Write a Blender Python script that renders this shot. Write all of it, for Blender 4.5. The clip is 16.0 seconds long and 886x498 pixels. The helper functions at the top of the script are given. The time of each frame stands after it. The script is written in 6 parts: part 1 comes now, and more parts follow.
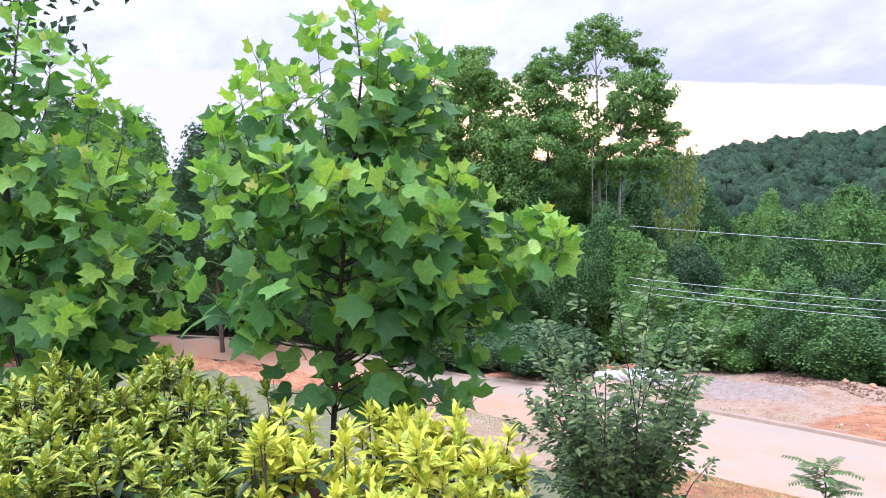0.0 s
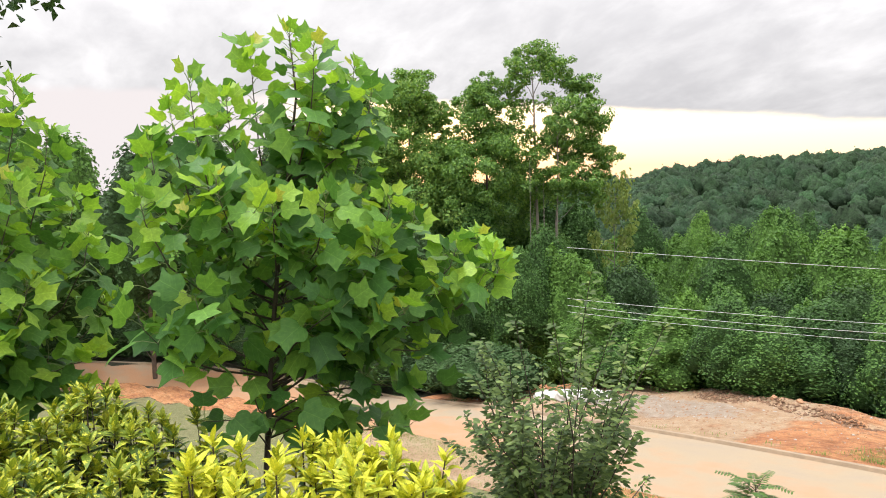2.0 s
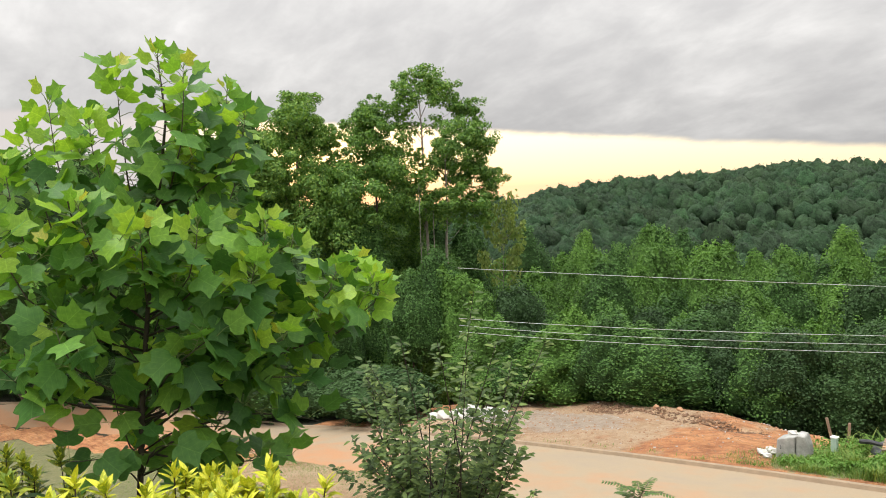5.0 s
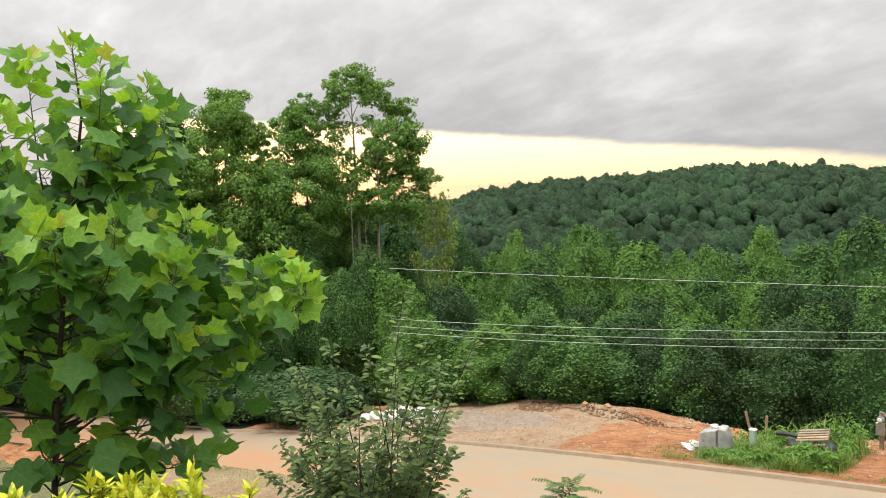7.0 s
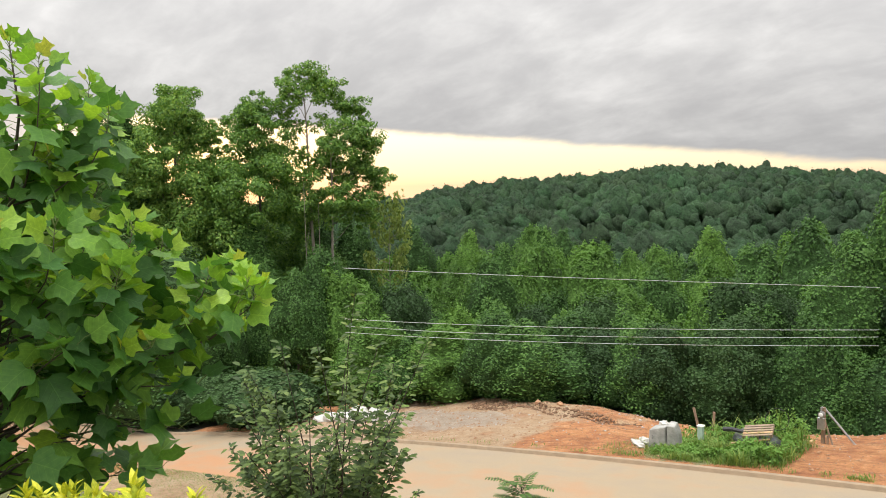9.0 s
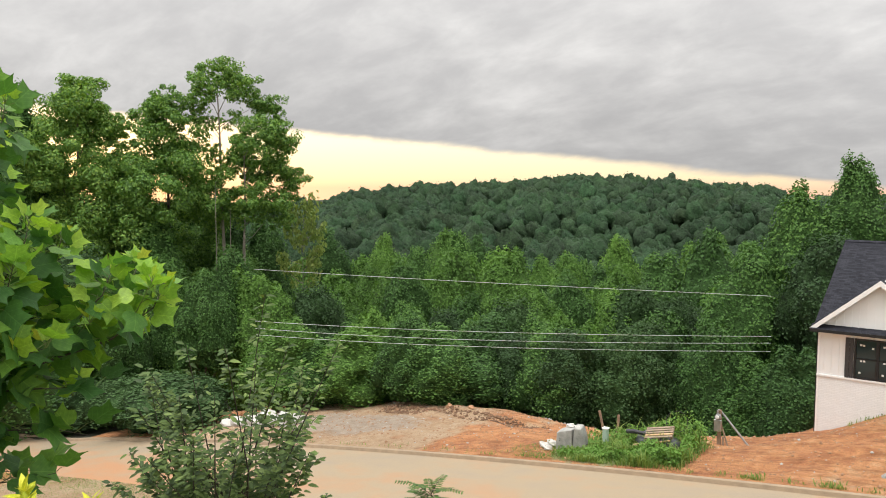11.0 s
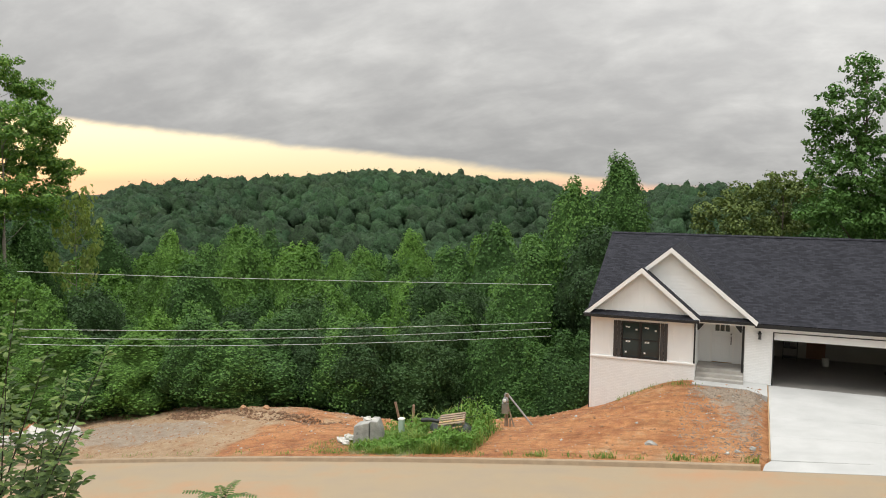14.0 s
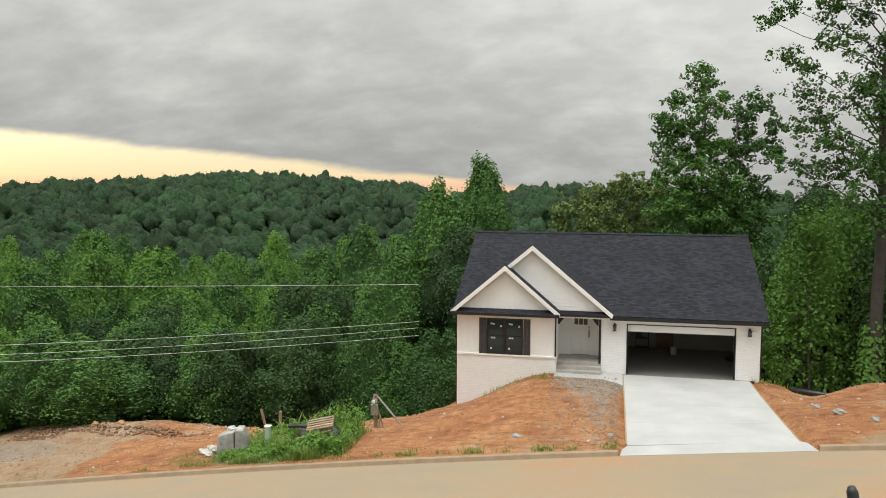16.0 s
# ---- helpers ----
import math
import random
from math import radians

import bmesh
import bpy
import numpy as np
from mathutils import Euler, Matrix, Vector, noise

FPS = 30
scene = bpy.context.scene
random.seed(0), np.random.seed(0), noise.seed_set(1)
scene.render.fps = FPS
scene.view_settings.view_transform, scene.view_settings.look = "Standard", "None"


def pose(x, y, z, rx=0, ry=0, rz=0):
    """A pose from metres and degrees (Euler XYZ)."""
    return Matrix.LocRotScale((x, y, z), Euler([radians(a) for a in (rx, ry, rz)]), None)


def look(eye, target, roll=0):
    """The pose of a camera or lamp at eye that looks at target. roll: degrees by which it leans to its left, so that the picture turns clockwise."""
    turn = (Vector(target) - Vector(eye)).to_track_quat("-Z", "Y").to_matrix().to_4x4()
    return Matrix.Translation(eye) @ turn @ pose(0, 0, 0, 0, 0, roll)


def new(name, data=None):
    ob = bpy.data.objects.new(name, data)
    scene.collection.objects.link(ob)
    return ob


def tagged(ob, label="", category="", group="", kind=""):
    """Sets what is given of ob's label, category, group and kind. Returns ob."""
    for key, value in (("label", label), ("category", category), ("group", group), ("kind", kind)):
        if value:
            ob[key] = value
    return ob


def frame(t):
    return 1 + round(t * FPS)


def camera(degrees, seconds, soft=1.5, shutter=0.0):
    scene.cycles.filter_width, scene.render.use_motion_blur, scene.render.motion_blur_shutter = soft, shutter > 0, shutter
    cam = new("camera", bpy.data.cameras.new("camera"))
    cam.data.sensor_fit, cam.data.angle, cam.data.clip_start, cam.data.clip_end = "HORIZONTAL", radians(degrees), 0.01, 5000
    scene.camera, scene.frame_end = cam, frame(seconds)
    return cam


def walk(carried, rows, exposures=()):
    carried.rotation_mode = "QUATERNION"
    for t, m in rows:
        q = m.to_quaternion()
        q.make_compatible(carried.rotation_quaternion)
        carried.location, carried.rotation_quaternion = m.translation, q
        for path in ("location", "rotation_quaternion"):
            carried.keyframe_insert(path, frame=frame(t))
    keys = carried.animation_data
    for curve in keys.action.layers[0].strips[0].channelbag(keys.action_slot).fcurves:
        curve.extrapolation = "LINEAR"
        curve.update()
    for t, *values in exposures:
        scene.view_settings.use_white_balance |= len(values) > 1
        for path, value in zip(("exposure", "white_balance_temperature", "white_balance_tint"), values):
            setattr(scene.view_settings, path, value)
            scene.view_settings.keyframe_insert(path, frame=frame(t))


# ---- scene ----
cam = camera(59.7, 16.0, soft=1.0)

# ---- the camera: seconds, yaw, pitch, roll, x, y, z ----
PATH = [
    (0.0, 64.58, -7.32, 1.78, -0.08, -0.27, 10.03), (0.5, 63.80, -6.86, 1.72, -0.08, -0.27, 10.03),
    (1.0, 63.25, -6.13, 1.36, -0.08, -0.26, 10.03), (1.5, 61.84, -5.90, 1.14, -0.08, -0.26, 10.03),
    (2.0, 60.13, -5.82, 1.50, -0.08, -0.25, 10.03), (2.5, 58.27, -5.44, 1.63, -0.08, -0.24, 10.03),
    (3.0, 56.49, -5.05, 1.81, -0.08, -0.22, 10.03), (3.5, 55.29, -4.84, 1.91, -0.07, -0.22, 10.03),
    (4.0, 54.37, -4.66, 2.03, -0.05, -0.22, 10.03), (6.5, 48.05, -4.45, 1.82, -0.04, -0.19, 10.03),
    (7.0, 47.00, -4.58, 1.76, -0.04, -0.19, 10.03), (7.5, 46.19, -4.82, 1.79, -0.04, -0.18, 10.03),
    (8.0, 45.45, -4.85, 1.98, -0.04, -0.17, 10.03), (8.5, 44.67, -4.78, 1.79, -0.04, -0.17, 10.04),
    (11.0, 37.44, -4.51, -0.18, -0.01, -0.18, 10.04), (11.5, 35.62, -4.48, -0.53, -0.01, -0.17, 10.04),
    (12.0, 33.52, -4.52, -0.65, -0.01, -0.15, 10.04), (12.5, 31.19, -4.75, -0.63, -0.01, -0.14, 10.04),
    (13.0, 28.27, -4.81, -0.27, 0.0, -0.13, 10.04), (13.5, 25.04, -4.84, -0.38, 0.0, -0.11, 10.03),
    (14.0, 22.31, -4.79, -0.47, 0.0, -0.09, 10.03), (14.5, 19.65, -4.72, -0.16, 0.0, -0.08, 10.02),
    (15.0, 16.75, -4.62, -0.04, 0.0, -0.05, 10.02), (15.5, 14.09, -4.63, -0.09, 0.0, -0.02, 10.0),
    (16.0, 12.39, -4.64, -0.23, 0.0, 0.0, 10.0),
]
walk(cam, [(t, pose(x, y, z, 90 + p, r, a)) for t, a, p, r, x, y, z in PATH],
     exposures=[(0.0, 1.08, 5150, 29), (1.0, 1.04, 5300, 33), (1.6, 0.97, 6000, 20), (2.5, 0.8, 6500, 10),
                (3.5, 0.62, 6500, 10), (8.5, 0.60, 6500, 10), (12.5, 0.39, 6500, 10), (16.0, 0.22, 6550, 6)])

# ---- sky and sun: overcast evening, a clear strip low in the west ----
world = bpy.data.worlds.new("evening_sky")
scene.world = world
world.use_nodes = True


class Nodes:
    """Short hand for node trees."""

    def __init__(self, tree):
        self.t = tree
        tree.nodes.clear()

    def add(self, kind, **inputs):
        n = self.t.nodes.new(kind)
        for k, v in inputs.items():
            self.put(n, k, v)
        return n

    def put(self, n, key, v):
        sock = n.inputs[int(key[1:])] if key[0] == "i" and key[1:].isdigit() else n.inputs[key.replace("_", " ")]
        if isinstance(v, bpy.types.NodeSocket):
            self.t.links.new(v, sock)
        else:
            sock.default_value = v

    def math(self, op, a, b=0.0, clamp=False):
        n = self.t.nodes.new("ShaderNodeMath")
        n.operation, n.use_clamp = op, clamp
        self.put(n, "i0", a)
        self.put(n, "i1", b)
        return n.outputs[0]

    def mix(self, fac, a, b, blend="MIX"):
        n = self.t.nodes.new("ShaderNodeMixRGB")
        n.blend_type = blend
        self.put(n, "i0", fac)
        self.put(n, "i1", a)
        self.put(n, "i2", b)
        return n.outputs[0]

    def noise(self, vec, scale, detail=4.0, rough=0.55, distort=0.0):
        n = self.t.nodes.new("ShaderNodeTexNoise")
        if vec is not None:
            self.put(n, "Vector", vec)
        self.put(n, "Scale", scale)
        self.put(n, "Detail", detail)
        self.put(n, "Roughness", rough)
        self.put(n, "Distortion", distort)
        return n.outputs[0]

    def ramp(self, fac, stops):
        n = self.t.nodes.new("ShaderNodeValToRGB")
        e = n.color_ramp.elements
        while len(e) < len(stops):
            e.new(0.5)
        for el, (p, c) in zip(e, stops):
            el.position, el.color = p, (*c, 1.0) if len(c) == 3 else c
        self.put(n, "i0", fac)
        return n.outputs[0]

    def smooth(self, v, lo, hi):
        n = self.t.nodes.new("ShaderNodeMapRange")
        n.interpolation_type = "SMOOTHSTEP"
        for i, x in enumerate((v, lo, hi, 0.0, 1.0)):
            self.put(n, "i%d" % i, x)
        return n.outputs[0]

    def scaled(self, vec, s):
        n = self.t.nodes.new("ShaderNodeMapping")
        self.put(n, "Vector", vec)
        self.put(n, "Scale", s)
        return n.outputs[0]


SUN_AZ, SUN_EL = radians(-62), radians(4)
w = Nodes(world.node_tree)
way = w.t.nodes.new("ShaderNodeTexCoord").outputs["Generated"]
sep = w.t.nodes.new("ShaderNodeSeparateXYZ")
w.put(sep, "i0", way)
dx, dy, dz = sep.outputs
sky = w.t.nodes.new("ShaderNodeTexSky")
sky.sky_type, sky.sun_disc = "NISHITA", False
sky.sun_elevation, sky.sun_rotation = SUN_EL, SUN_AZ
sky.dust_density, sky.air_density = 2.0, 1.0
up = w.math("MAXIMUM", dz, 0.0)
den = w.math("ADD", up, 0.42)
comb = w.t.nodes.new("ShaderNodeCombineXYZ")
w.put(comb, "i0", w.math("DIVIDE", dx, den))
w.put(comb, "i1", w.math("DIVIDE", dy, den))
flat = comb.outputs[0]
streaks = w.noise(w.scaled(flat, (0.9, 1.2, 1.0)), 1.35, 5.0, 0.5, 0.2)
puffs = w.noise(w.scaled(flat, (1.0, 1.45, 1.0)), 5.6, 6.0, 0.58, 0.2)
cloud = w.math("ADD", w.math("MULTIPLY", streaks, 0.52), w.math("MULTIPLY", puffs, 0.48))
cloud_col = w.ramp(cloud, [(0.33, (0.325, 0.32, 0.32)), (0.47, (0.378, 0.372, 0.368)), (0.56, (0.435, 0.428, 0.42)), (0.68, (0.53, 0.52, 0.508))])
lift = w.math("ADD", w.math("MULTIPLY", up, 2.2), 0.82)
lift = w.math("MULTIPLY", lift, w.math("ADD", w.math("MULTIPLY", w.smooth(dx, -0.45, 0.35), 0.28), 1.0))
cloud_lit = w.mix(1.0, cloud_col, lift, "MULTIPLY")
glow = w.ramp(w.math("MULTIPLY", dz, 9.0), [(0.0, (1.0, 0.62, 0.42)), (0.12, (1.0, 0.80, 0.52)), (0.5, (1.0, 0.93, 0.70)), (1.0, (0.9, 0.88, 0.8))])
strip = w.mix(0.8, w.mix(1.0, sky.outputs[0], (0.10, 0.10, 0.10, 1), "MULTIPLY"), glow)
strip = w.mix(w.smooth(w.math("MULTIPLY", dx, -1.0), 0.885, 0.965), strip, (0.50, 0.465, 0.45, 1))
edge = w.math("SUBTRACT", dz, w.math("MULTIPLY", w.math("ADD", w.math("MULTIPLY", dx, -0.990), w.math("MULTIPLY", dy, -0.139)), 0.107))
edge = w.math("ADD", edge, w.math("MULTIPLY", w.math("SUBTRACT", puffs, 0.5), 0.018))
cover = w.smooth(edge, -0.004, 0.008)
air = w.mix(cover, strip, cloud_lit)
bg = w.add("ShaderNodeBackground", Color=air, Strength=1.0)
out = w.t.nodes.new("ShaderNodeOutputWorld")
w.put(out, "Surface", bg.outputs[0])

sun = new("sun", bpy.data.lights.new("sun", "SUN"))
sun.data.energy, sun.data.angle, sun.data.color = 2.0, radians(30), (1.0, 0.99, 0.965)
sun.matrix_world = look((-8, -10, 36), (0, 0, 0))


# ---- materials ----
def material(name):
    m = bpy.data.materials.new(name)
    m.use_nodes = True
    n = Nodes(m.node_tree)
    n.o = n.t.nodes.new("ShaderNodeOutputMaterial")
    n.s = n.t.nodes.new("ShaderNodeBsdfPrincipled")
    n.put(n.o, "Surface", n.s.outputs[0])
    n.pos = n.t.nodes.new("ShaderNodeTexCoord").outputs["Object"]
    return m, n


def relief(n, height, strength, dist=0.02):
    b = n.t.nodes.new("ShaderNodeBump")
    n.put(b, "Strength", strength)
    n.put(b, "Distance", dist)
    n.put(b, "Height", height)
    n.put(n.s, "Normal", b.outputs[0])


def plain(name, col, rough=0.6, metal=0.0, var=0.15, scale=6.0, bump=0.15, fine=90.0):
    """A surface with stains at a large and grain at a small scale."""
    m, n = material(name)
    a = n.noise(n.pos, scale, 5.0)
    b = n.noise(n.pos, fine, 3.0)
    k = n.math("ADD", n.math("MULTIPLY", a, 0.7), n.math("MULTIPLY", b, 0.3))
    lo = tuple(c * (1 - var) for c in col)
    hi = tuple(min(1.0, c * (1 + var)) for c in col)
    n.put(n.s, "Base Color", n.ramp(k, [(0.3, lo), (0.7, hi)]))
    n.put(n.s, "Roughness", n.math("ADD", n.math("MULTIPLY", a, 0.2), rough - 0.1))
    n.put(n.s, "Metallic", metal)
    if bump:
        relief(n, b, bump)
    return m


def leaf_material(name, cols, rough=0.45, through_it=0.35, vein=0.0, ribs=False, own=1.0):
    """Leaves: a colour of its own for each leaf, light shining through."""
    m, n = material(name)
    one = n.t.nodes.new("ShaderNodeObjectInfo").outputs["Random"]
    isl = n.t.nodes.new("ShaderNodeNewGeometry").outputs["Random Per Island"]
    r = n.math("FRACT", n.math("ADD", one, isl)) if own == 1.0 else n.math("ADD", n.math("MULTIPLY", one, 1 - own), n.math("MULTIPLY", isl, own))
    col = n.ramp(r, [(i / max(1, len(cols) - 1), c) for i, c in enumerate(cols)])
    tint = n.t.nodes.new("ShaderNodeAttribute")
    tint.attribute_name = "kind_shade_tint"
    col = n.mix(1.0, col, n.mix(1.0, (1, 1, 1, 1), tint.outputs["Color"], "ADD"), "MULTIPLY")
    if vein:
        sp = n.noise(n.pos, vein, 2.0, 0.7)
        col = n.mix(n.smooth(sp, 0.54, 0.62), col, (0.58, 0.58, 0.06, 1))
    if ribs:
        bl = n.t.nodes.new("ShaderNodeAttribute")
        bl.attribute_name = "blade"
        xyz = n.t.nodes.new("ShaderNodeSeparateXYZ")
        n.put(xyz, "i0", bl.outputs["Vector"])
        ax = n.math("ABSOLUTE", xyz.outputs[0])
        side = n.math("ABSOLUTE", n.math("SUBTRACT", n.math("FRACT", n.math("MULTIPLY", n.math("SUBTRACT", xyz.outputs[1], n.math("MULTIPLY", ax, 0.85)), 5.0)), 0.5))
        rib = n.math("MAXIMUM", n.smooth(ax, 0.018, 0.006), n.math("MULTIPLY", n.smooth(side, 0.07, 0.02), 0.6))
        soft_n = n.noise(bl.outputs["Vector"], 5.0, 4.0)
        col = n.mix(1.0, col, n.ramp(soft_n, [(0.3, (0.75, 0.8, 0.8)), (0.7, (1.2, 1.15, 1.1))]), "MULTIPLY")
        col = n.mix(n.math("MULTIPLY", rib, 0.55), col, n.mix(1.0, col, (1.7, 1.5, 1.6, 1), "MULTIPLY"))
        relief(n, n.math("SUBTRACT", soft_n, rib), 0.35, 0.004)
    n.put(n.s, "Base Color", col)
    n.put(n.s, "Roughness", rough)
    n.put(n.s, "Specular IOR Level", 0.28)
    tr = n.t.nodes.new("ShaderNodeBsdfTranslucent")
    n.put(tr, "Color", n.mix(1.0, col, (1.25, 1.2, 0.6, 1), "MULTIPLY"))
    mx = n.t.nodes.new("ShaderNodeMixShader")
    n.put(mx, "i0", through_it)
    n.put(mx, "i1", n.s.outputs[0])
    n.put(mx, "i2", tr.outputs[0])
    n.put(n.o, "Surface", mx.outputs[0])
    return m


TULIP_LEAF = leaf_material("tulip_leaf", [(0.046, 0.13, 0.03), (0.075, 0.19, 0.04), (0.115, 0.265, 0.05), (0.20, 0.38, 0.06)], 0.45, 0.38, ribs=True)
TIP_LEAF = leaf_material("tip_tulip_leaf", [(0.16, 0.34, 0.045), (0.24, 0.43, 0.05), (0.34, 0.52, 0.065)], 0.42, 0.42, ribs=True)
YOUNG_LEAF = leaf_material("young_tulip_leaf", [(0.28, 0.44, 0.05), (0.36, 0.46, 0.06), (0.44, 0.44, 0.08)], 0.45, 0.4, ribs=True)
HEDGE_LEAF = leaf_material("spotted_leaf", [(0.065, 0.12, 0.015), (0.14, 0.215, 0.022), (0.24, 0.305, 0.03), (0.40, 0.44, 0.045)], 0.48, 0.16, 55.0, True)
YELLOW_LEAF = leaf_material("yellow_spotted_leaf", [(0.20, 0.28, 0.022), (0.37, 0.42, 0.03), (0.52, 0.54, 0.038), (0.66, 0.65, 0.06)], 0.48, 0.2, 55.0, True)
# dark copy of the hedge leaf: shade inside the hedge, put into the colour
HEDGE_INNER_SHADE = leaf_material("inner_shade_leaf", [(0.012, 0.03, 0.008), (0.035, 0.07, 0.014)], 0.4, 0.06)
BUSH_LEAF = leaf_material("dark_bush_leaf", [(0.035, 0.066, 0.016), (0.058, 0.10, 0.023), (0.09, 0.145, 0.033), (0.17, 0.24, 0.06)], 0.58, 0.15)
WOOD_LEAF = leaf_material("wood_leaf", [(0.037, 0.090, 0.022), (0.058, 0.134, 0.029), (0.083, 0.180, 0.037), (0.120, 0.239, 0.046)], 0.6, 0.14, own=0.35)
STAND_LEAF = leaf_material("poplar_leaf", [(0.064, 0.143, 0.033), (0.115, 0.235, 0.048), (0.179, 0.327, 0.063), (0.294, 0.432, 0.087)], 0.5, 0.28, own=0.8)
BRIGHT_LEAF = leaf_material("bright_wood_leaf", [(0.074, 0.161, 0.029), (0.106, 0.221, 0.037), (0.152, 0.290, 0.048)], 0.6, 0.18, own=0.3)


def crown_material(name, mean, leafy=3.2):
    """Leaf masses: mottled leaf colour at two scales, its mean darkened as shade; clumped relief."""
    m, n = material(name)
    one = n.t.nodes.new("ShaderNodeObjectInfo").outputs["Random"]
    a = n.noise(n.pos, leafy * 0.28, 3.0, 0.6)
    b = n.noise(n.pos, leafy, 4.0, 0.75)
    k = n.math("ADD", n.math("MULTIPLY", a, 0.35), n.math("MULTIPLY", b, 0.65))
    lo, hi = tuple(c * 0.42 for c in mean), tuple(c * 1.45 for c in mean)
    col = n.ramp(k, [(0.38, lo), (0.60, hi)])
    col = n.mix(1.0, col, n.ramp(one, [(0.0, (0.78, 0.78, 0.8)), (1.0, (1.22, 1.2, 1.1))]), "MULTIPLY")
    tint = n.t.nodes.new("ShaderNodeAttribute")
    tint.attribute_name = "kind_shade_tint"
    n.put(n.s, "Base Color", n.mix(1.0, col, n.mix(1.0, (1, 1, 1, 1), tint.outputs["Color"], "ADD"), "MULTIPLY"))
    n.put(n.s, "Roughness", 0.8)
    n.put(n.s, "Specular IOR Level", 0.2)
    relief(n, b, 1.0, 1.1 / leafy)
    return m


# far hillside: distance haze is put into the colour as a cooler green
HAZED_CROWN = crown_material("hazed_crown", (0.027, 0.056, 0.026), 1.4)
# masses darker than their own leaves: shade between the lobes, painted in
VALLEY_SHADE_CORE = crown_material("valley_shade_core", (0.041, 0.095, 0.022))
BRIGHT_SHADE_CORE = crown_material("bright_shade_core", (0.070, 0.148, 0.027))
DARK_SHADE_CORE = crown_material("dark_shade_core", (0.027, 0.061, 0.016))
# cooler than the near leaves, the haze being in the colour
HAZED_LEAF = leaf_material("hazed_leaf", [(0.028, 0.059, 0.025), (0.037, 0.075, 0.031), (0.048, 0.093, 0.036)], 0.7, 0.1, own=0.9)
DARK_LEAF = leaf_material("dark_wood_leaf", [(0.026, 0.062, 0.019), (0.040, 0.088, 0.025), (0.055, 0.114, 0.030)], 0.6, 0.1, own=0.4)
DRAB_LEAF = leaf_material("drab_leaf", [(0.07, 0.11, 0.03), (0.12, 0.17, 0.045), (0.17, 0.22, 0.06)], 0.6, 0.15)
OLIVE_LEAF = leaf_material("yellowish_leaf", [(0.15, 0.23, 0.06), (0.22, 0.30, 0.08), (0.28, 0.34, 0.10)], 0.6, 0.3)
GRASS_BLADE = leaf_material("grass_blade", [(0.10, 0.19, 0.042), (0.16, 0.26, 0.055), (0.28, 0.34, 0.09)], 0.6, 0.3)
BARK = plain("bark", (0.12, 0.095, 0.075), 0.9, var=0.35, scale=3.0, bump=0.6, fine=30.0)
DARK_BARK = plain("dark_bark", (0.05, 0.043, 0.035), 0.9, var=0.35, scale=3.0, bump=0.6, fine=30.0)
PALE_BARK = plain("pale_bark", (0.23, 0.20, 0.165), 0.9, var=0.3, scale=2.0, bump=0.5, fine=20.0)
TIP_STALK = plain("green_stalk", (0.14, 0.19, 0.05), 0.6, var=0.2, scale=20.0)
TWIG = plain("twig", (0.055, 0.042, 0.03), 0.8, var=0.25, scale=20.0)
DEAD_LEAF = plain("dead_leaf", (0.11, 0.035, 0.02), 0.7, var=0.35, scale=20.0)
WHITE_PAINT = plain("white_paint", (0.80, 0.80, 0.79), 0.5, var=0.035, scale=1.5, bump=0.05)
TRIM_WHITE = plain("white_trim", (0.81, 0.80, 0.78), 0.5, var=0.03, scale=2.0, bump=0.03)
BLACK_METAL = plain("black_metal", (0.010, 0.010, 0.011), 0.5, var=0.2)
SHUTTER = plain("dark_shutter", (0.045, 0.042, 0.042), 0.55, var=0.2)
CONCRETE = plain("new_concrete", (0.425, 0.425, 0.415), 0.8, var=0.15, scale=0.7, bump=0.12, fine=60.0)
PORCH = plain("porch_concrete", (0.36, 0.34, 0.31), 0.8, var=0.2, scale=2.5, bump=0.15, fine=50.0)
KERB = plain("old_kerb", (0.29, 0.215, 0.14), 0.85, var=0.25, scale=2.0, bump=0.2, fine=60.0)
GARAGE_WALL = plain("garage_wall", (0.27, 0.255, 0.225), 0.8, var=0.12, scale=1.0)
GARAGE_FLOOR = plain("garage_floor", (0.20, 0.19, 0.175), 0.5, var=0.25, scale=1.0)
STEEL = plain("galvanised_steel", (0.45, 0.46, 0.47), 0.4, 0.8, var=0.15)
RAW_WOOD = plain("raw_wood", (0.42, 0.27, 0.14), 0.75, var=0.25, scale=5.0)
WEATHERED = plain("weathered_wood", (0.26, 0.19, 0.13), 0.85, var=0.3, scale=4.0)
BROWN = plain("brown_panel", (0.16, 0.07, 0.04), 0.6, var=0.2)
BLACK_PLASTIC = plain("black_plastic", (0.025, 0.025, 0.027), 0.45, var=0.3, scale=4.0)
GREY_SHEET = plain("grey_sheet", (0.07, 0.075, 0.08), 0.4, var=0.35, scale=3.0, bump=0.4, fine=12.0)
ROCK = plain("block_concrete", (0.33, 0.325, 0.30), 0.9, var=0.4, scale=2.5, bump=0.5, fine=25.0)
WHITE_STONE = plain("white_rubble", (0.50, 0.48, 0.44), 0.85, var=0.12, scale=3.0, bump=0.3, fine=20.0)
DUG_CLAY = plain("dug_clay", (0.20, 0.115, 0.066), 0.95, var=0.35, scale=2.0, bump=0.4, fine=25.0)
GRAVEL_STONE = plain("gravel_stone", (0.30, 0.24, 0.19), 0.9, var=0.45, scale=1.5, bump=0.3, fine=25.0)
CLOD = plain("clay_clod", (0.40, 0.225, 0.125), 0.95, var=0.3, scale=4.0, bump=0.4, fine=25.0)
WIRE = plain("pale_wire", (0.62, 0.64, 0.62), 0.5, var=0.05)
PIPE_GREEN = plain("green_marker", (0.35, 0.46, 0.38), 0.5, var=0.1)
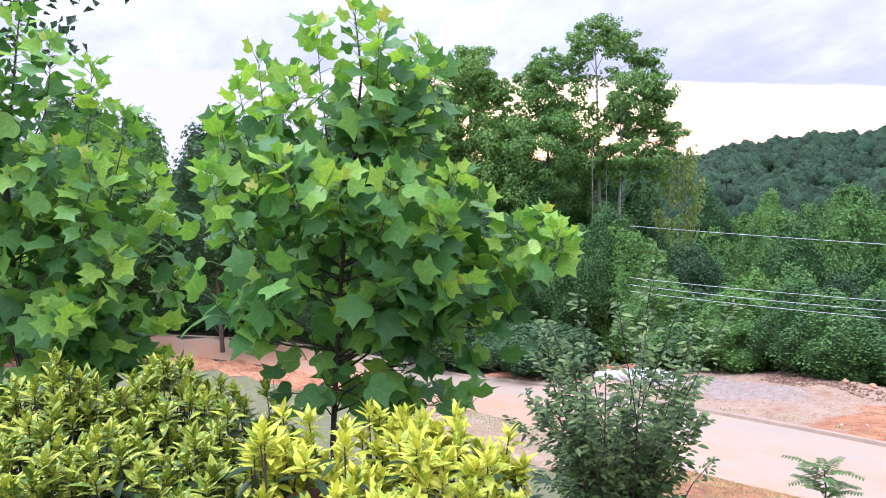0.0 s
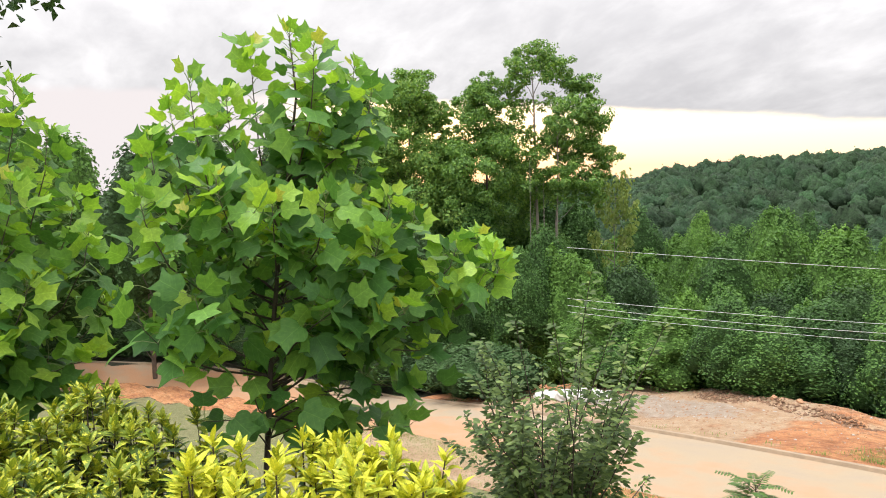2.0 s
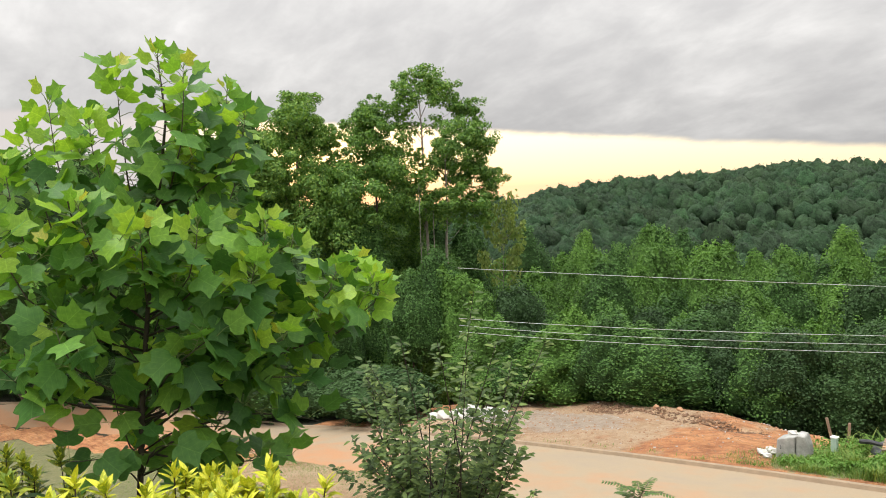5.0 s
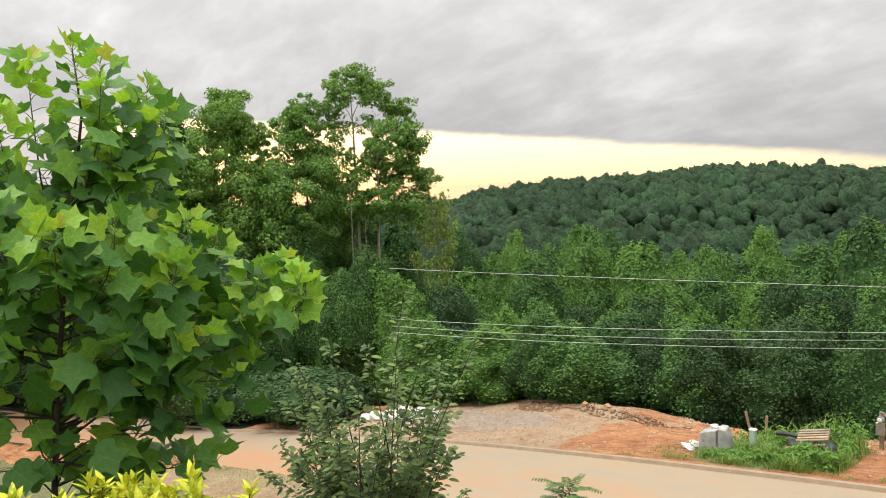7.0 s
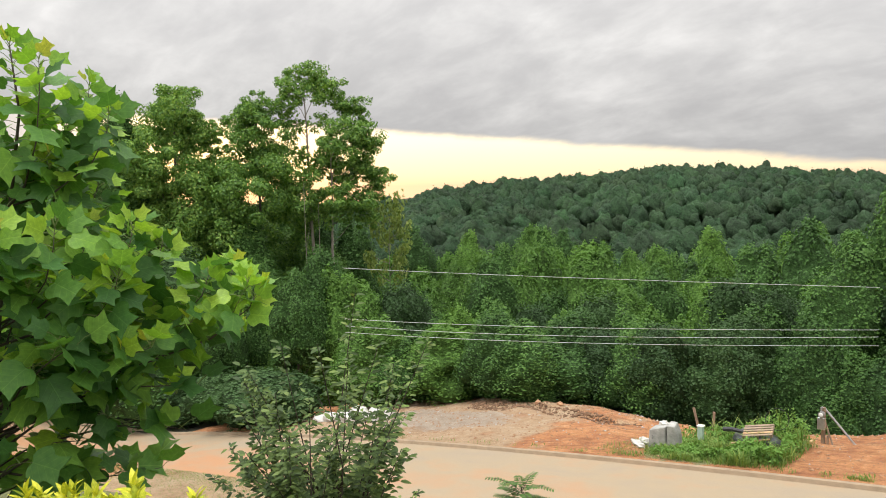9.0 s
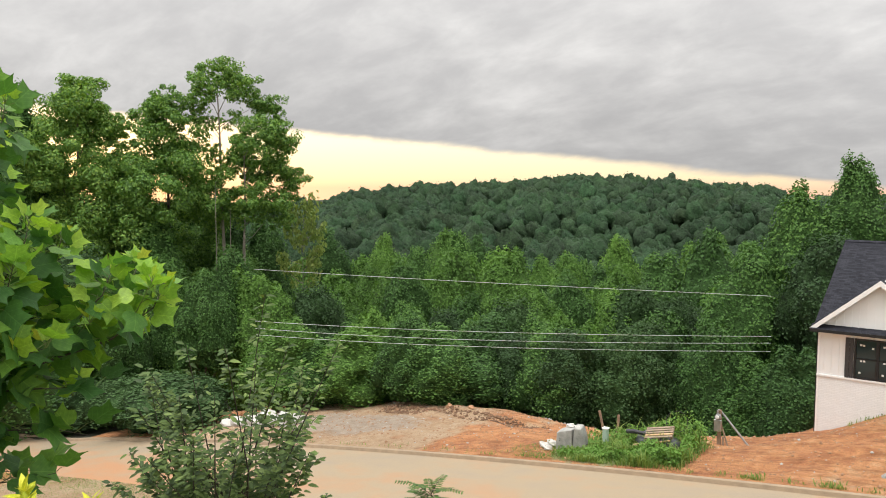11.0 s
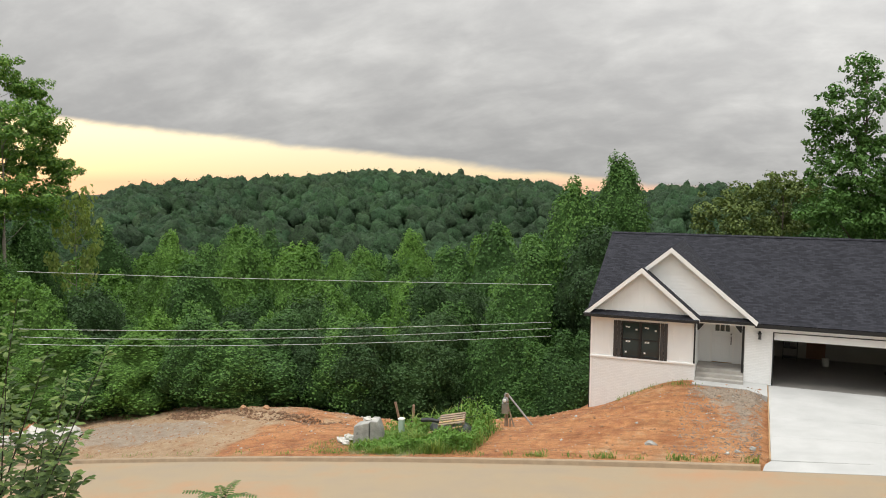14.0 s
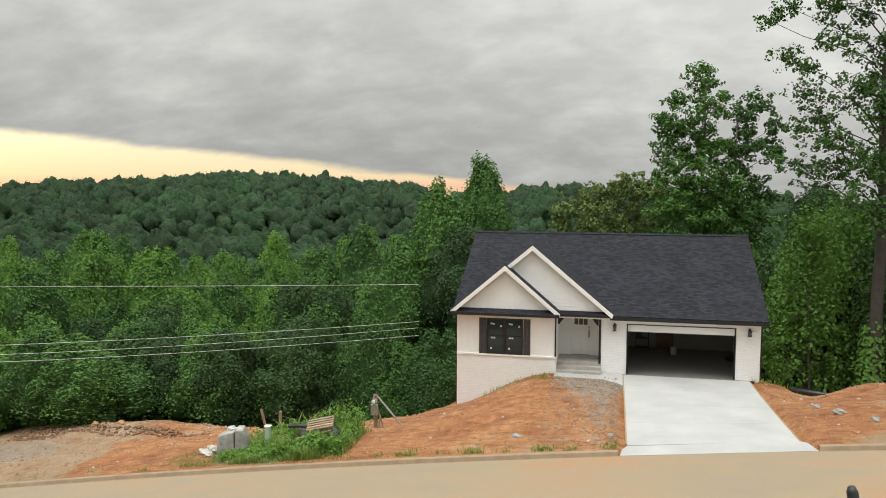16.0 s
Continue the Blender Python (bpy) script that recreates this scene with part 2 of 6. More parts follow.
STICKER = plain("sticker", (0.72, 0.72, 0.70), 0.6, var=0.05)


def brick_paint():
    m, n = material("painted_brick")
    b = n.t.nodes.new("ShaderNodeTexBrick")
    mp = n.t.nodes.new("ShaderNodeMapping")
    n.put(mp, "Vector", n.pos)
    n.put(mp, "Rotation", (radians(90), 0, 0))
    n.put(b, "Vector", mp.outputs[0])
    for k, v in (("Scale", 1.0), ("Brick Width", 0.21), ("Row Height", 0.075), ("Mortar Size", 0.008), ("Mortar Smooth", 0.5)):
        n.put(b, k, v)
    n.put(b, "Color1", (0.82, 0.82, 0.81, 1))
    n.put(b, "Color2", (0.77, 0.77, 0.76, 1))
    n.put(b, "Mortar", (0.70, 0.70, 0.69, 1))
    st = n.noise(n.pos, 0.8, 4.0)
    n.put(n.s, "Base Color", n.mix(n.math("MULTIPLY", n.smooth(st, 0.5, 0.75), 0.12), b.outputs[0], (0.66, 0.60, 0.52, 1)))
    n.put(n.s, "Roughness", 0.6)
    relief(n, n.math("SUBTRACT", n.noise(n.pos, 40.0), b.outputs[1]), 0.35, 0.01)
    return m


def shingle():
    m, n = material("shingles")
    b = n.t.nodes.new("ShaderNodeTexBrick")
    n.put(b, "Vector", n.pos)
    for k, v in (("Scale", 1.0), ("Brick Width", 0.25), ("Row Height", 0.125), ("Mortar Size", 0.007), ("Bias", 0.0)):
        n.put(b, k, v)
    n.put(b, "Color1", (0.018, 0.0185, 0.023, 1))
    n.put(b, "Color2", (0.038, 0.039, 0.047, 1))
    n.put(b, "Mortar", (0.015, 0.015, 0.017, 1))
    big = n.noise(n.pos, 0.7, 4.0)
    gr = n.noise(n.pos, 60.0, 3.0)
    c = n.mix(1.0, b.outputs[0], n.ramp(big, [(0.3, (0.82, 0.82, 0.86)), (0.7, (1.1, 1.1, 1.14))]), "MULTIPLY")
    c = n.mix(1.0, c, n.ramp(gr, [(0.3, (0.6, 0.6, 0.6)), (0.7, (1.4, 1.4, 1.4))]), "MULTIPLY")
    n.put(n.s, "Base Color", c)
    n.put(n.s, "Roughness", 0.9)
    n.put(n.s, "Specular IOR Level", 0.2)
    relief(n, n.math("SUBTRACT", gr, n.math("MULTIPLY", b.outputs[1], 2.0)), 0.5, 0.012)
    return m


def road_surface():
    m, n = material("dusty_road")
    big = n.noise(n.scaled(n.pos, (0.10, 0.45, 1.0)), 1.0, 5.0, 0.6, 0.3)
    mid = n.noise(n.pos, 0.9, 5.0)
    fine = n.noise(n.pos, 55.0, 3.0)
    at = n.t.nodes.new("ShaderNodeSeparateXYZ")
    n.put(at, "i0", n.pos)
    washed = n.math("MULTIPLY", n.smooth(at.outputs[0], -12.0, -34.0), n.smooth(at.outputs[1], 24.5, 20.5))
    k = n.math("ADD", n.math("ADD", n.math("MULTIPLY", big, 0.7), n.math("MULTIPLY", mid, 0.3)), n.math("MULTIPLY", washed, 0.2))
    c = n.ramp(k, [(0.28, (0.265, 0.215, 0.16)), (0.50, (0.305, 0.236, 0.152)), (0.74, (0.38, 0.20, 0.10))])
    c = n.mix(1.0, c, n.ramp(fine, [(0.3, (0.85, 0.85, 0.85)), (0.7, (1.12, 1.12, 1.12))]), "MULTIPLY")
    n.put(n.s, "Base Color", c)
    n.put(n.s, "Roughness", 0.8)
    relief(n, fine, 0.3, 0.01)
    return m


def ground_cover():
    """Grass, bare clay, gravel and leaf litter, by the ground's own attributes."""
    m, n = material("ground_cover")
    at = n.t.nodes.new("ShaderNodeAttribute")
    at.attribute_name = "cover"
    sp = n.t.nodes.new("ShaderNodeSeparateColor")
    n.put(sp, "i0", at.outputs["Color"])
    clay_w, gravel_w, grass_w = sp.outputs
    big = n.noise(n.pos, 0.35, 5.0)
    mid = n.noise(n.pos, 2.2, 5.0, 0.65)
    fine = n.noise(n.pos, 22.0, 4.0, 0.7)
    dry_w = at.outputs["Alpha"]
    clay = n.ramp(n.math("ADD", n.math("MULTIPLY", big, 0.5), n.math("MULTIPLY", mid, 0.5)),
                  [(0.32, (0.26, 0.105, 0.046)), (0.44, (0.45, 0.185, 0.075)), (0.56, (0.58, 0.275, 0.115)), (0.70, (0.62, 0.40, 0.23))])
    clay = n.mix(1.0, clay, n.ramp(fine, [(0.3, (0.72, 0.72, 0.72)), (0.7, (1.22, 1.22, 1.22))]), "MULTIPLY")
    rill = n.ramp(n.noise(n.scaled(n.pos, (0.55, 2.6, 3.2)), 1.0, 6.0, 0.65, 0.6), [(0.36, (0.76, 0.72, 0.70)), (0.5, (1.08, 1.08, 1.08)), (0.66, (1.22, 1.25, 1.3))])
    clay = n.mix(1.0, clay, rill, "MULTIPLY")
    dust = n.ramp(n.math("ADD", n.math("MULTIPLY", big, 0.4), n.math("MULTIPLY", mid, 0.6)),
                  [(0.32, (0.27, 0.155, 0.085)), (0.46, (0.47, 0.31, 0.18)), (0.60, (0.54, 0.39, 0.25)), (0.75, (0.58, 0.45, 0.32))])
    dust = n.mix(1.0, dust, n.ramp(fine, [(0.3, (0.72, 0.72, 0.72)), (0.7, (1.22, 1.22, 1.22))]), "MULTIPLY")
    clay = n.mix(n.smooth(n.math("ADD", dry_w, n.math("MULTIPLY", n.math("SUBTRACT", big, 0.5), 1.6)), 0.35, 0.65), clay, dust)
    gravel = n.ramp(n.math("ADD", n.math("MULTIPLY", mid, 0.5), n.math("MULTIPLY", fine, 0.5)),
                    [(0.3, (0.25, 0.185, 0.13)), (0.5, (0.41, 0.325, 0.245)), (0.7, (0.56, 0.47, 0.37))])
    lawn = n.ramp(n.math("ADD", n.math("MULTIPLY", mid, 0.5), n.math("MULTIPLY", fine, 0.5)),
                  [(0.3, (0.14, 0.15, 0.06)), (0.5, (0.22, 0.22, 0.09)), (0.68, (0.33, 0.28, 0.15))])
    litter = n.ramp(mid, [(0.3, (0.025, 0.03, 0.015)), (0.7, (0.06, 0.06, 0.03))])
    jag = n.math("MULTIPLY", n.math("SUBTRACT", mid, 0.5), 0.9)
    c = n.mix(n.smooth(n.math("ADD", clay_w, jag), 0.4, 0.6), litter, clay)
    c = n.mix(n.smooth(n.math("ADD", gravel_w, jag), 0.4, 0.6), c, gravel)
    c = n.mix(n.smooth(n.math("ADD", grass_w, jag), 0.4, 0.6), c, lawn)
    n.put(n.s, "Base Color", c)
    n.put(n.s, "Roughness", 0.95)
    relief(n, n.math("ADD", n.math("MULTIPLY", fine, 0.5), n.math("MULTIPLY", mid, 0.5)), 1.0, 0.32)
    return m


def glass():
    m, n = material("window_glass")
    n.put(n.s, "Base Color", (0.015, 0.03, 0.034, 1))
    n.put(n.s, "Roughness", 0.08)
    n.put(n.s, "Specular IOR Level", 0.6)
    return m


BRICK, SHINGLE, ROAD, GROUND, GLASS = brick_paint(), shingle(), road_surface(), ground_cover(), glass()


# ---- mesh tools ----
class MB:
    """Collects faces for one mesh."""

    def __init__(self):
        self.v, self.f = [], []

    def add(self, vs, fs):
        k = len(self.v)
        self.v += [tuple(p) for p in vs]
        self.f += [tuple(i + k for i in f) for f in fs]
        return self

    def box(self, x0, y0, z0, x1, y1, z1, m=None):
        vs = [Vector((x, y, z)) for x in (x0, x1) for y in (y0, y1) for z in (z0, z1)]
        if m is not None:
            vs = [m @ p for p in vs]
        return self.add(vs, [(0, 1, 3, 2), (4, 6, 7, 5), (0, 4, 5, 1), (2, 3, 7, 6), (0, 2, 6, 4), (1, 5, 7, 3)])

    def prism(self, pts, shift):
        """A polygon pushed along shift."""
        n = len(pts)
        vs = [Vector(p) for p in pts] + [Vector(p) + Vector(shift) for p in pts]
        return self.add(vs, [tuple(range(n - 1, -1, -1)), tuple(range(n, 2 * n))] + [(i, (i + 1) % n, n + (i + 1) % n, n + i) for i in range(n)])

    def tube(self, pts, radii, n=7):
        rings = []
        for i, p in enumerate(pts):
            p = Vector(p)
            d = Vector(pts[min(i + 1, len(pts) - 1)]) - Vector(pts[max(i - 1, 0)])
            a = d.orthogonal().normalized() if abs(d.normalized().z) < 0.99 else Vector((1, 0, 0))
            b = d.normalized().cross(a).normalized()
            a = b.cross(d.normalized())
            rings.append([p + (a * math.cos(t) + b * math.sin(t)) * radii[i] for t in (2 * math.pi * j / n for j in range(n))])
        vs = [q for r in rings for q in r]
        fs = [(i * n + j, i * n + (j + 1) % n, (i + 1) * n + (j + 1) % n, (i + 1) * n + j) for i in range(len(pts) - 1) for j in range(n)]
        fs += [tuple(range(n - 1, -1, -1)), tuple(range((len(pts) - 1) * n, len(pts) * n))]
        return self.add(vs, fs)

    def lump(self, c, r, rng, rough=0.25, rings=6, seg=9):
        """An uneven stone."""
        ph = [rng.uniform(0, 6.3) for _ in range(6)]
        vs = []
        for i in range(rings + 1):
            for j in range(seg):
                t, p = math.pi * i / rings, 2 * math.pi * j / seg
                d = Vector((math.sin(t) * math.cos(p), math.sin(t) * math.sin(p), math.cos(t)))
                k = 1 + rough * (math.sin(3 * d.x + ph[0]) * math.cos(4 * d.y + ph[1]) + 0.6 * math.sin(6 * d.z + ph[2] + 3 * d.x))
                vs.append(Vector(c) + Vector((d.x * r[0], d.y * r[1], d.z * r[2])) * k)
        fs = [(i * seg + j, i * seg + (j + 1) % seg, (i + 1) * seg + (j + 1) % seg, (i + 1) * seg + j) for i in range(rings) for j in range(seg)]
        return self.add(vs, fs)

    def mesh(self, name, mat, smooth=False, bevel=0.0):
        bm = bmesh.new()
        vs = [bm.verts.new(p) for p in self.v]
        for f in self.f:
            try:
                bm.faces.new([vs[i] for i in f])
            except ValueError:
                pass
        bmesh.ops.remove_doubles(bm, verts=bm.verts, dist=1e-5)
        bmesh.ops.recalc_face_normals(bm, faces=bm.faces)
        if bevel:
            bmesh.ops.bevel(bm, geom=[e for e in bm.edges if len(e.link_faces) == 2 and e.calc_face_angle() > 0.5], offset=bevel, segments=1, affect="EDGES")
        me = bpy.data.meshes.new(name)
        bm.to_mesh(me)
        bm.free()
        me.materials.append(mat)
        if smooth:
            me.polygons.foreach_set("use_smooth", [True] * len(me.polygons))
        return me


def part(name, mb, mat, parent=None, label="", smooth=False, bevel=0.0):
    """One mesh object, under a thing or under a part."""
    me = mb if isinstance(mb, bpy.types.Mesh) else mb.mesh(name, mat, smooth, bevel)
    ob = new(name, me)
    ob.parent = parent
    if label:
        ob["label"] = label
    return ob


def thing(name, label, category, at=(0, 0, 0), group="", kind="", rz=0):
    ob = new(name)
    ob.empty_display_size = 0.1
    ob.matrix_world = pose(*at, 0, 0, rz)
    return tagged(ob, label, category, group, kind)


def fast_mesh(name, verts, faces, mat, smooth=False):
    """A mesh from arrays; faces all of one size."""
    verts, faces = np.asarray(verts, np.float32), np.asarray(faces, np.int32)
    me = bpy.data.meshes.new(name)
    k = faces.shape[1]
    me.vertices.add(len(verts))
    me.vertices.foreach_set("co", verts.ravel())
    me.loops.add(faces.size)
    me.loops.foreach_set("vertex_index", faces.ravel())
    me.polygons.add(len(faces))
    me.polygons.foreach_set("loop_start", np.arange(0, faces.size, k, dtype=np.int32))
    me.update(calc_edges=True)
    me.materials.append(mat)
    if smooth:
        me.polygons.foreach_set("use_smooth", [True] * len(faces))
    return me


def unit(a):
    return a / np.maximum(np.linalg.norm(a, axis=-1, keepdims=True), 1e-9)


def cards(centres, normals, sizes, rng, slim=0.6, fold=0.18):
    """Small folded leaves: four corners and two triangles each."""
    n = len(centres)
    t = unit(np.cross(normals, unit(rng.normal(size=(n, 3)))))
    b = np.cross(normals, t)
    s = sizes[:, None]
    v = np.stack([centres - t * s * 0.5, centres + b * s * slim * 0.5 + normals * s * fold, centres + t * s * 0.5, centres - b * s * slim * 0.5 + normals * s * fold], 1)
    i = np.arange(n)[:, None] * 4
    f = np.concatenate([i + [0, 1, 2], i + [0, 2, 3]], 1).reshape(-1, 3)
    return v.reshape(-1, 3), f


# ---- the lie of the land ----
EYE_Z, KERB_Y, ROAD_HALF, ROAD_MID, BEND = 10.0, 26.7, 3.75, 22.95, -50.0


def step(a, lo, hi):
    t = np.clip((a - lo) / (hi - lo), 0, 1)
    return t * t * (3 - 2 * t)


def road_z(x):
    x = np.asarray(x, float)
    y = np.clip(x, -53, 60)
    return np.where(x > -53, 0.78 + 0.113 * y - 0.00093 * np.minimum(y, 12) ** 2 - np.maximum(y - 12, 0) * 0.02, -7.85 - 1.6 * (1 - np.exp((np.minimum(x, -53) + 53) / 10)))


def drive_z(x, y):
    k = np.clip((y - 26.7) / (37.46 - 26.7), 0, 1)
    return (road_z(x) + 0.02) * (1 - k) ** 1.5 + 1.04 * (1 - (1 - k) ** 1.5)


def road_off(x, y):
    """How far off the road's middle, positive on the far side."""
    bent = np.hypot(x - BEND, y - (ROAD_MID - 45)) - 45
    return np.where(x > BEND, y - ROAD_MID, bent)


def wob(x, y, s, seed=0.0):
    return (np.sin(x / s + 1.3 * np.sin(y / s * 0.7 + seed)) + np.sin(y / s * 1.1 + seed * 2 + 1.7 * np.sin(x / s * 0.6)) ) * 0.5


RIDGE_AZ = [-180, -100, -75, -60, -52, -47.5, -43.8, -39, -31, -26.8, -21, -15, -13.6, -12.7, -11.6, -6, -3, 1, 9.7, 18, 40, 180]
RIDGE_EL = [0.6, 0.6, 0.6, -0.2, -0.6, -0.25, 0.45, 1.0, 1.3, 1.65, 1.45, 0.85, 0.5, -0.05, 0.3, 0.7, 0.75, 0.4, -0.5, -0.4, 0.3, 0.6]



def land(x, y):
    x, y = np.asarray(x, float), np.asarray(y, float)
    v = road_off(x, y)
    rz = road_z(x)
    r = np.hypot(x, y)
    # near side: the bank below the camera
    d = np.maximum(-ROAD_HALF - v, 0)
    low = rz + 0.03 + 0.05 * d
    cone = 7.9 - 0.44 * np.maximum(r - 3.2, 0)
    near = np.maximum(low, cone) + 0.35 * np.exp(-((low - cone) / 0.8) ** 2)
    # far side: the lots, the house's pad, then the fall into the valley
    e = np.maximum(v - ROAD_HALF, 0)
    lot = rz + 0.10 - 0.5 * step(e, 5, 12)
    dip = np.exp(-((x + 17.0) / 6.5) ** 2) * step(e, 2.5, 11) * 1.25
    mound = 0.30 * np.exp(-((x + 29) / 6) ** 2 - ((y - 36.3) / 2.0) ** 2) + 0.25 * np.exp(-((x + 38) / 4) ** 2 - ((y - 37) / 1.8) ** 2)
    dip = dip + 0.42 * np.exp(-((x + 9.6) / 2.6) ** 2) * step(e, 2.5, 7)
    lot = lot - dip + mound + (0.09 * wob(x, y, 1.1) + 0.06 * wob(x + 9, y, 0.45, 2.0)) * step(e, 0.6, 2.5) * (x < -6)
    dug = np.exp(-((x + 26) / 4.5) ** 2 - ((y - 35.6) / 1.3) ** 2) + 0.7 * np.exp(-((x + 20) / 2.5) ** 2 - ((y - 34.5) / 1.0) ** 2)
    lot = lot + dug * (0.30 * wob(x, y, 0.55, 0.7) + 0.22 * wob(x + 3, y, 0.33, 2.7) - 0.15)
    pad = 1.0 + 0.0 * x
    slope_in = step(x, -8.2, -2.4)
    yard = rz * (1 - step(e, 0.5, 8.5)) + pad * step(e, 0.5, 8.5) + 0.08
    left_foot = np.minimum(lot, -0.85 + 0.0 * x) * step(e, 6, 10) + lot * (1 - step(e, 6, 10))
    yard = yard * slope_in + left_foot * (1 - slope_in)
    yard = yard + (0.05 * wob(x, y, 0.8, 1.0)) * step(e, 0.6, 2.0) * (x < -1.5)
    ruts = np.sin(y * 4.2 + 0.9 * x + 0.8 * np.sin(x * 0.9)) * 0.045 + 0.03 * np.sin(y * 7.1 - 0.5 * x)
    ruts = ruts - 0.10 * np.exp(-((np.mod(y - 0.36 * x + 0.25 * np.sin(x * 0.8), 2.6) - 1.3) / 0.16) ** 2)
    yard = yard + ruts * step(e, 0.8, 2.0) * (1 - step(e, 7.5, 9)) * (x < -0.8)
    side = step(x, 7.2, 9.5)
    yard = yard * (1 - side) + (rz * (1 - step(e, 4, 14)) + (-0.6) * step(e, 4, 14) + 0.1 + 0.9 * np.exp(-((x - 11.2) / 2.2) ** 2 - ((y - 35.5) / 1.6) ** 2)) * side
    far = np.where(x < -9.5, lot, np.where(x < -6, lot + (yard - lot) * step(x, -9.5, -6), yard))
    crest = np.interp(x, [-70, -52, -46, -20, -12, -7.7, -7.3, 6.7, 7.1, 10, 30], [7, 7, 11.0, 10.8, 9.4, 9.6, 22, 22, 9.8, 12, 16])
    fall = np.maximum(e - crest, 0)
    far = far - 0.42 * np.maximum(fall - 1.2, 0) - 0.13 * np.minimum(fall, 1.2) * np.minimum(fall, 1.2)
    az = np.degrees(np.arctan2(x, y))
    top = 10 + 430 * np.tan(np.radians(np.interp(az, RIDGE_AZ, RIDGE_EL))) - 18.0
    floor = -25 + 1.5 * wob(x, y, 40)
    far = np.maximum(far, floor)
    hill = floor + (top - floor) * step(r, 150, 430) + (9.0 * wob(x, y, 45, 3.0) + 5.0 * wob(x, y, 19, 1.0)) * step(r, 170, 260) * (1 - step(r, 290, 400))
    far = np.where(r > 140, hill - 14 * step(r, 450, 900), far)
    z = np.where(v > ROAD_HALF, far, np.where(v < -ROAD_HALF, near, rz - 0.12))
    under = (x > 0.55) & (x < 6.45) & (y > 26.6) & (y < 38.5)
    z = np.where(under, np.minimum(z, drive_z(x, y) - 0.2), z)
    inside = (x > -7.1) & (x < 6.6) & (y > 37.8) & (y < 50)
    return np.where(inside, np.minimum(z, 0.3), z)


def ground_at(x, y):
    return float(land(np.array([x]), np.array([y]))[0])


def ground_sheet():
    xs = np.concatenate([np.arange(-1500, -160, 60), np.arange(-160, -62, 4), np.arange(-62, 18, 0.45), np.arange(18, 60, 3), np.arange(60, 1501, 60)])
    ys = np.concatenate([np.arange(-1500, -60, 80), np.arange(-60, -4, 4), np.arange(-4, 18.8, 0.6), [19.0, 19.15, 19.25, 19.4], np.arange(19.8, 26.3, 0.8), [26.5, 26.65, 26.75, 26.9],
                         np.arange(27.2, 38, 0.2), np.arange(38, 52, 0.5), np.arange(52, 130, 4), np.arange(130, 1501, 40)])
    gx, gy = np.meshgrid(xs, ys, indexing="ij")
    gz = land(gx, gy)
    n, m = gx.shape
    i = (np.arange(n - 1)[:, None] * m + np.arange(m - 1)).reshape(-1, 1)
    f = np.concatenate([i, i + m, i + m + 1, i + 1], 1)
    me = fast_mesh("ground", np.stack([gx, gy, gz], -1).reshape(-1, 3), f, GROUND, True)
    v = road_off(gx, gy)
    e = v - ROAD_HALF
    built = (gx > -52) & (gx < 16) & (e > -1)
    crest = np.interp(gx, [-52, -46, -20, -12, -8, 8, 10, 30], [9, 13.5, 13.2, 12, 25, 25, 14, 10])
    clay = np.where(built & (e < crest), 1.0, 0.0)
    gravel = np.where(built, np.exp(-((gx + 31) / 6.5) ** 2 - ((e - 4.5) / 3.0) ** 2) * 0.95 + np.exp(-((gx + 0.3) / (0.7 + 0.12 * np.clip(e, 0, 10))) ** 2 - ((e - 6.0) / 5) ** 4) * 0.56 + np.exp(-((gx + 1.6) / 1.5) ** 2 - ((e - 8.3) / 1.2) ** 2) * 0.5, 0.0)
    washed = (gx < -10) & (v < -ROAD_HALF + 0.05) & (v > -ROAD_HALF - 4.5)
    grass = np.where((v < -ROAD_HALF + 0.05) & ~washed, 1.0, 0.0)
    clay = np.where(washed, 1.0, clay)
    grass = np.maximum(grass, np.where(built, np.exp(-((gx + 13.4) / 3.0) ** 2 - ((e - 1.9) / 1.8) ** 2) * 1.1 + 0.62 * np.exp(-((gx - 13) / 2.5) ** 2 - ((e - 5.5) / 2.5) ** 2), 0.0))
    dry = np.clip(np.exp(-((gx + 33) / 11.5) ** 4), 0, 1) * 0.85 + 0.5 * np.exp(-((gx - 11) / 3) ** 2) + 0.3 * np.exp(-(e / 1.2) ** 2)
    col = np.ones((n * m, 4), np.float32)
    col[:, 3] = dry.ravel()
    col[:, 0], col[:, 1], col[:, 2] = clay.ravel(), gravel.ravel(), grass.ravel()
    me.attributes.new("cover", "FLOAT_COLOR", "POINT").data.foreach_set("color", col.ravel())
    return tagged(new("ground", me), "hilly ground of grass, red clay, gravel and leaf litter", "ground", kind="structure")


ground_sheet()


def along(o, xs):
    """Points along the road, o metres off its middle."""
    pts = []
    for s in xs:
        if s > BEND:
            pts.append((s, ROAD_MID + o))
        else:
            a = (BEND - s) / 45.0
            pts.append((BEND - (45 + o) * math.sin(a), ROAD_MID - 45 + (45 + o) * math.cos(a)))
    return pts


def ribbon(name, offs, lifts, mat, s0, s1, ds=1.0, gaps=()):
    """A strip swept along the road with the given profile."""
    mb = MB()
    xs = list(np.arange(s1, s0, -ds)) + [s0]
    rows = []
    for o, l in zip(offs, lifts):
        rows.append([(x, y, float(road_z(x)) + l) for x, y in along(o, xs)])
    k = len(xs)
    vs = [p for r in rows for p in r]
    fs = [(a * k + i, a * k + i + 1, (a + 1) * k + i + 1, (a + 1) * k + i) for a in range(len(rows) - 1) for i in range(k - 1)]
    return mb.add(vs, fs).mesh(name, mat)


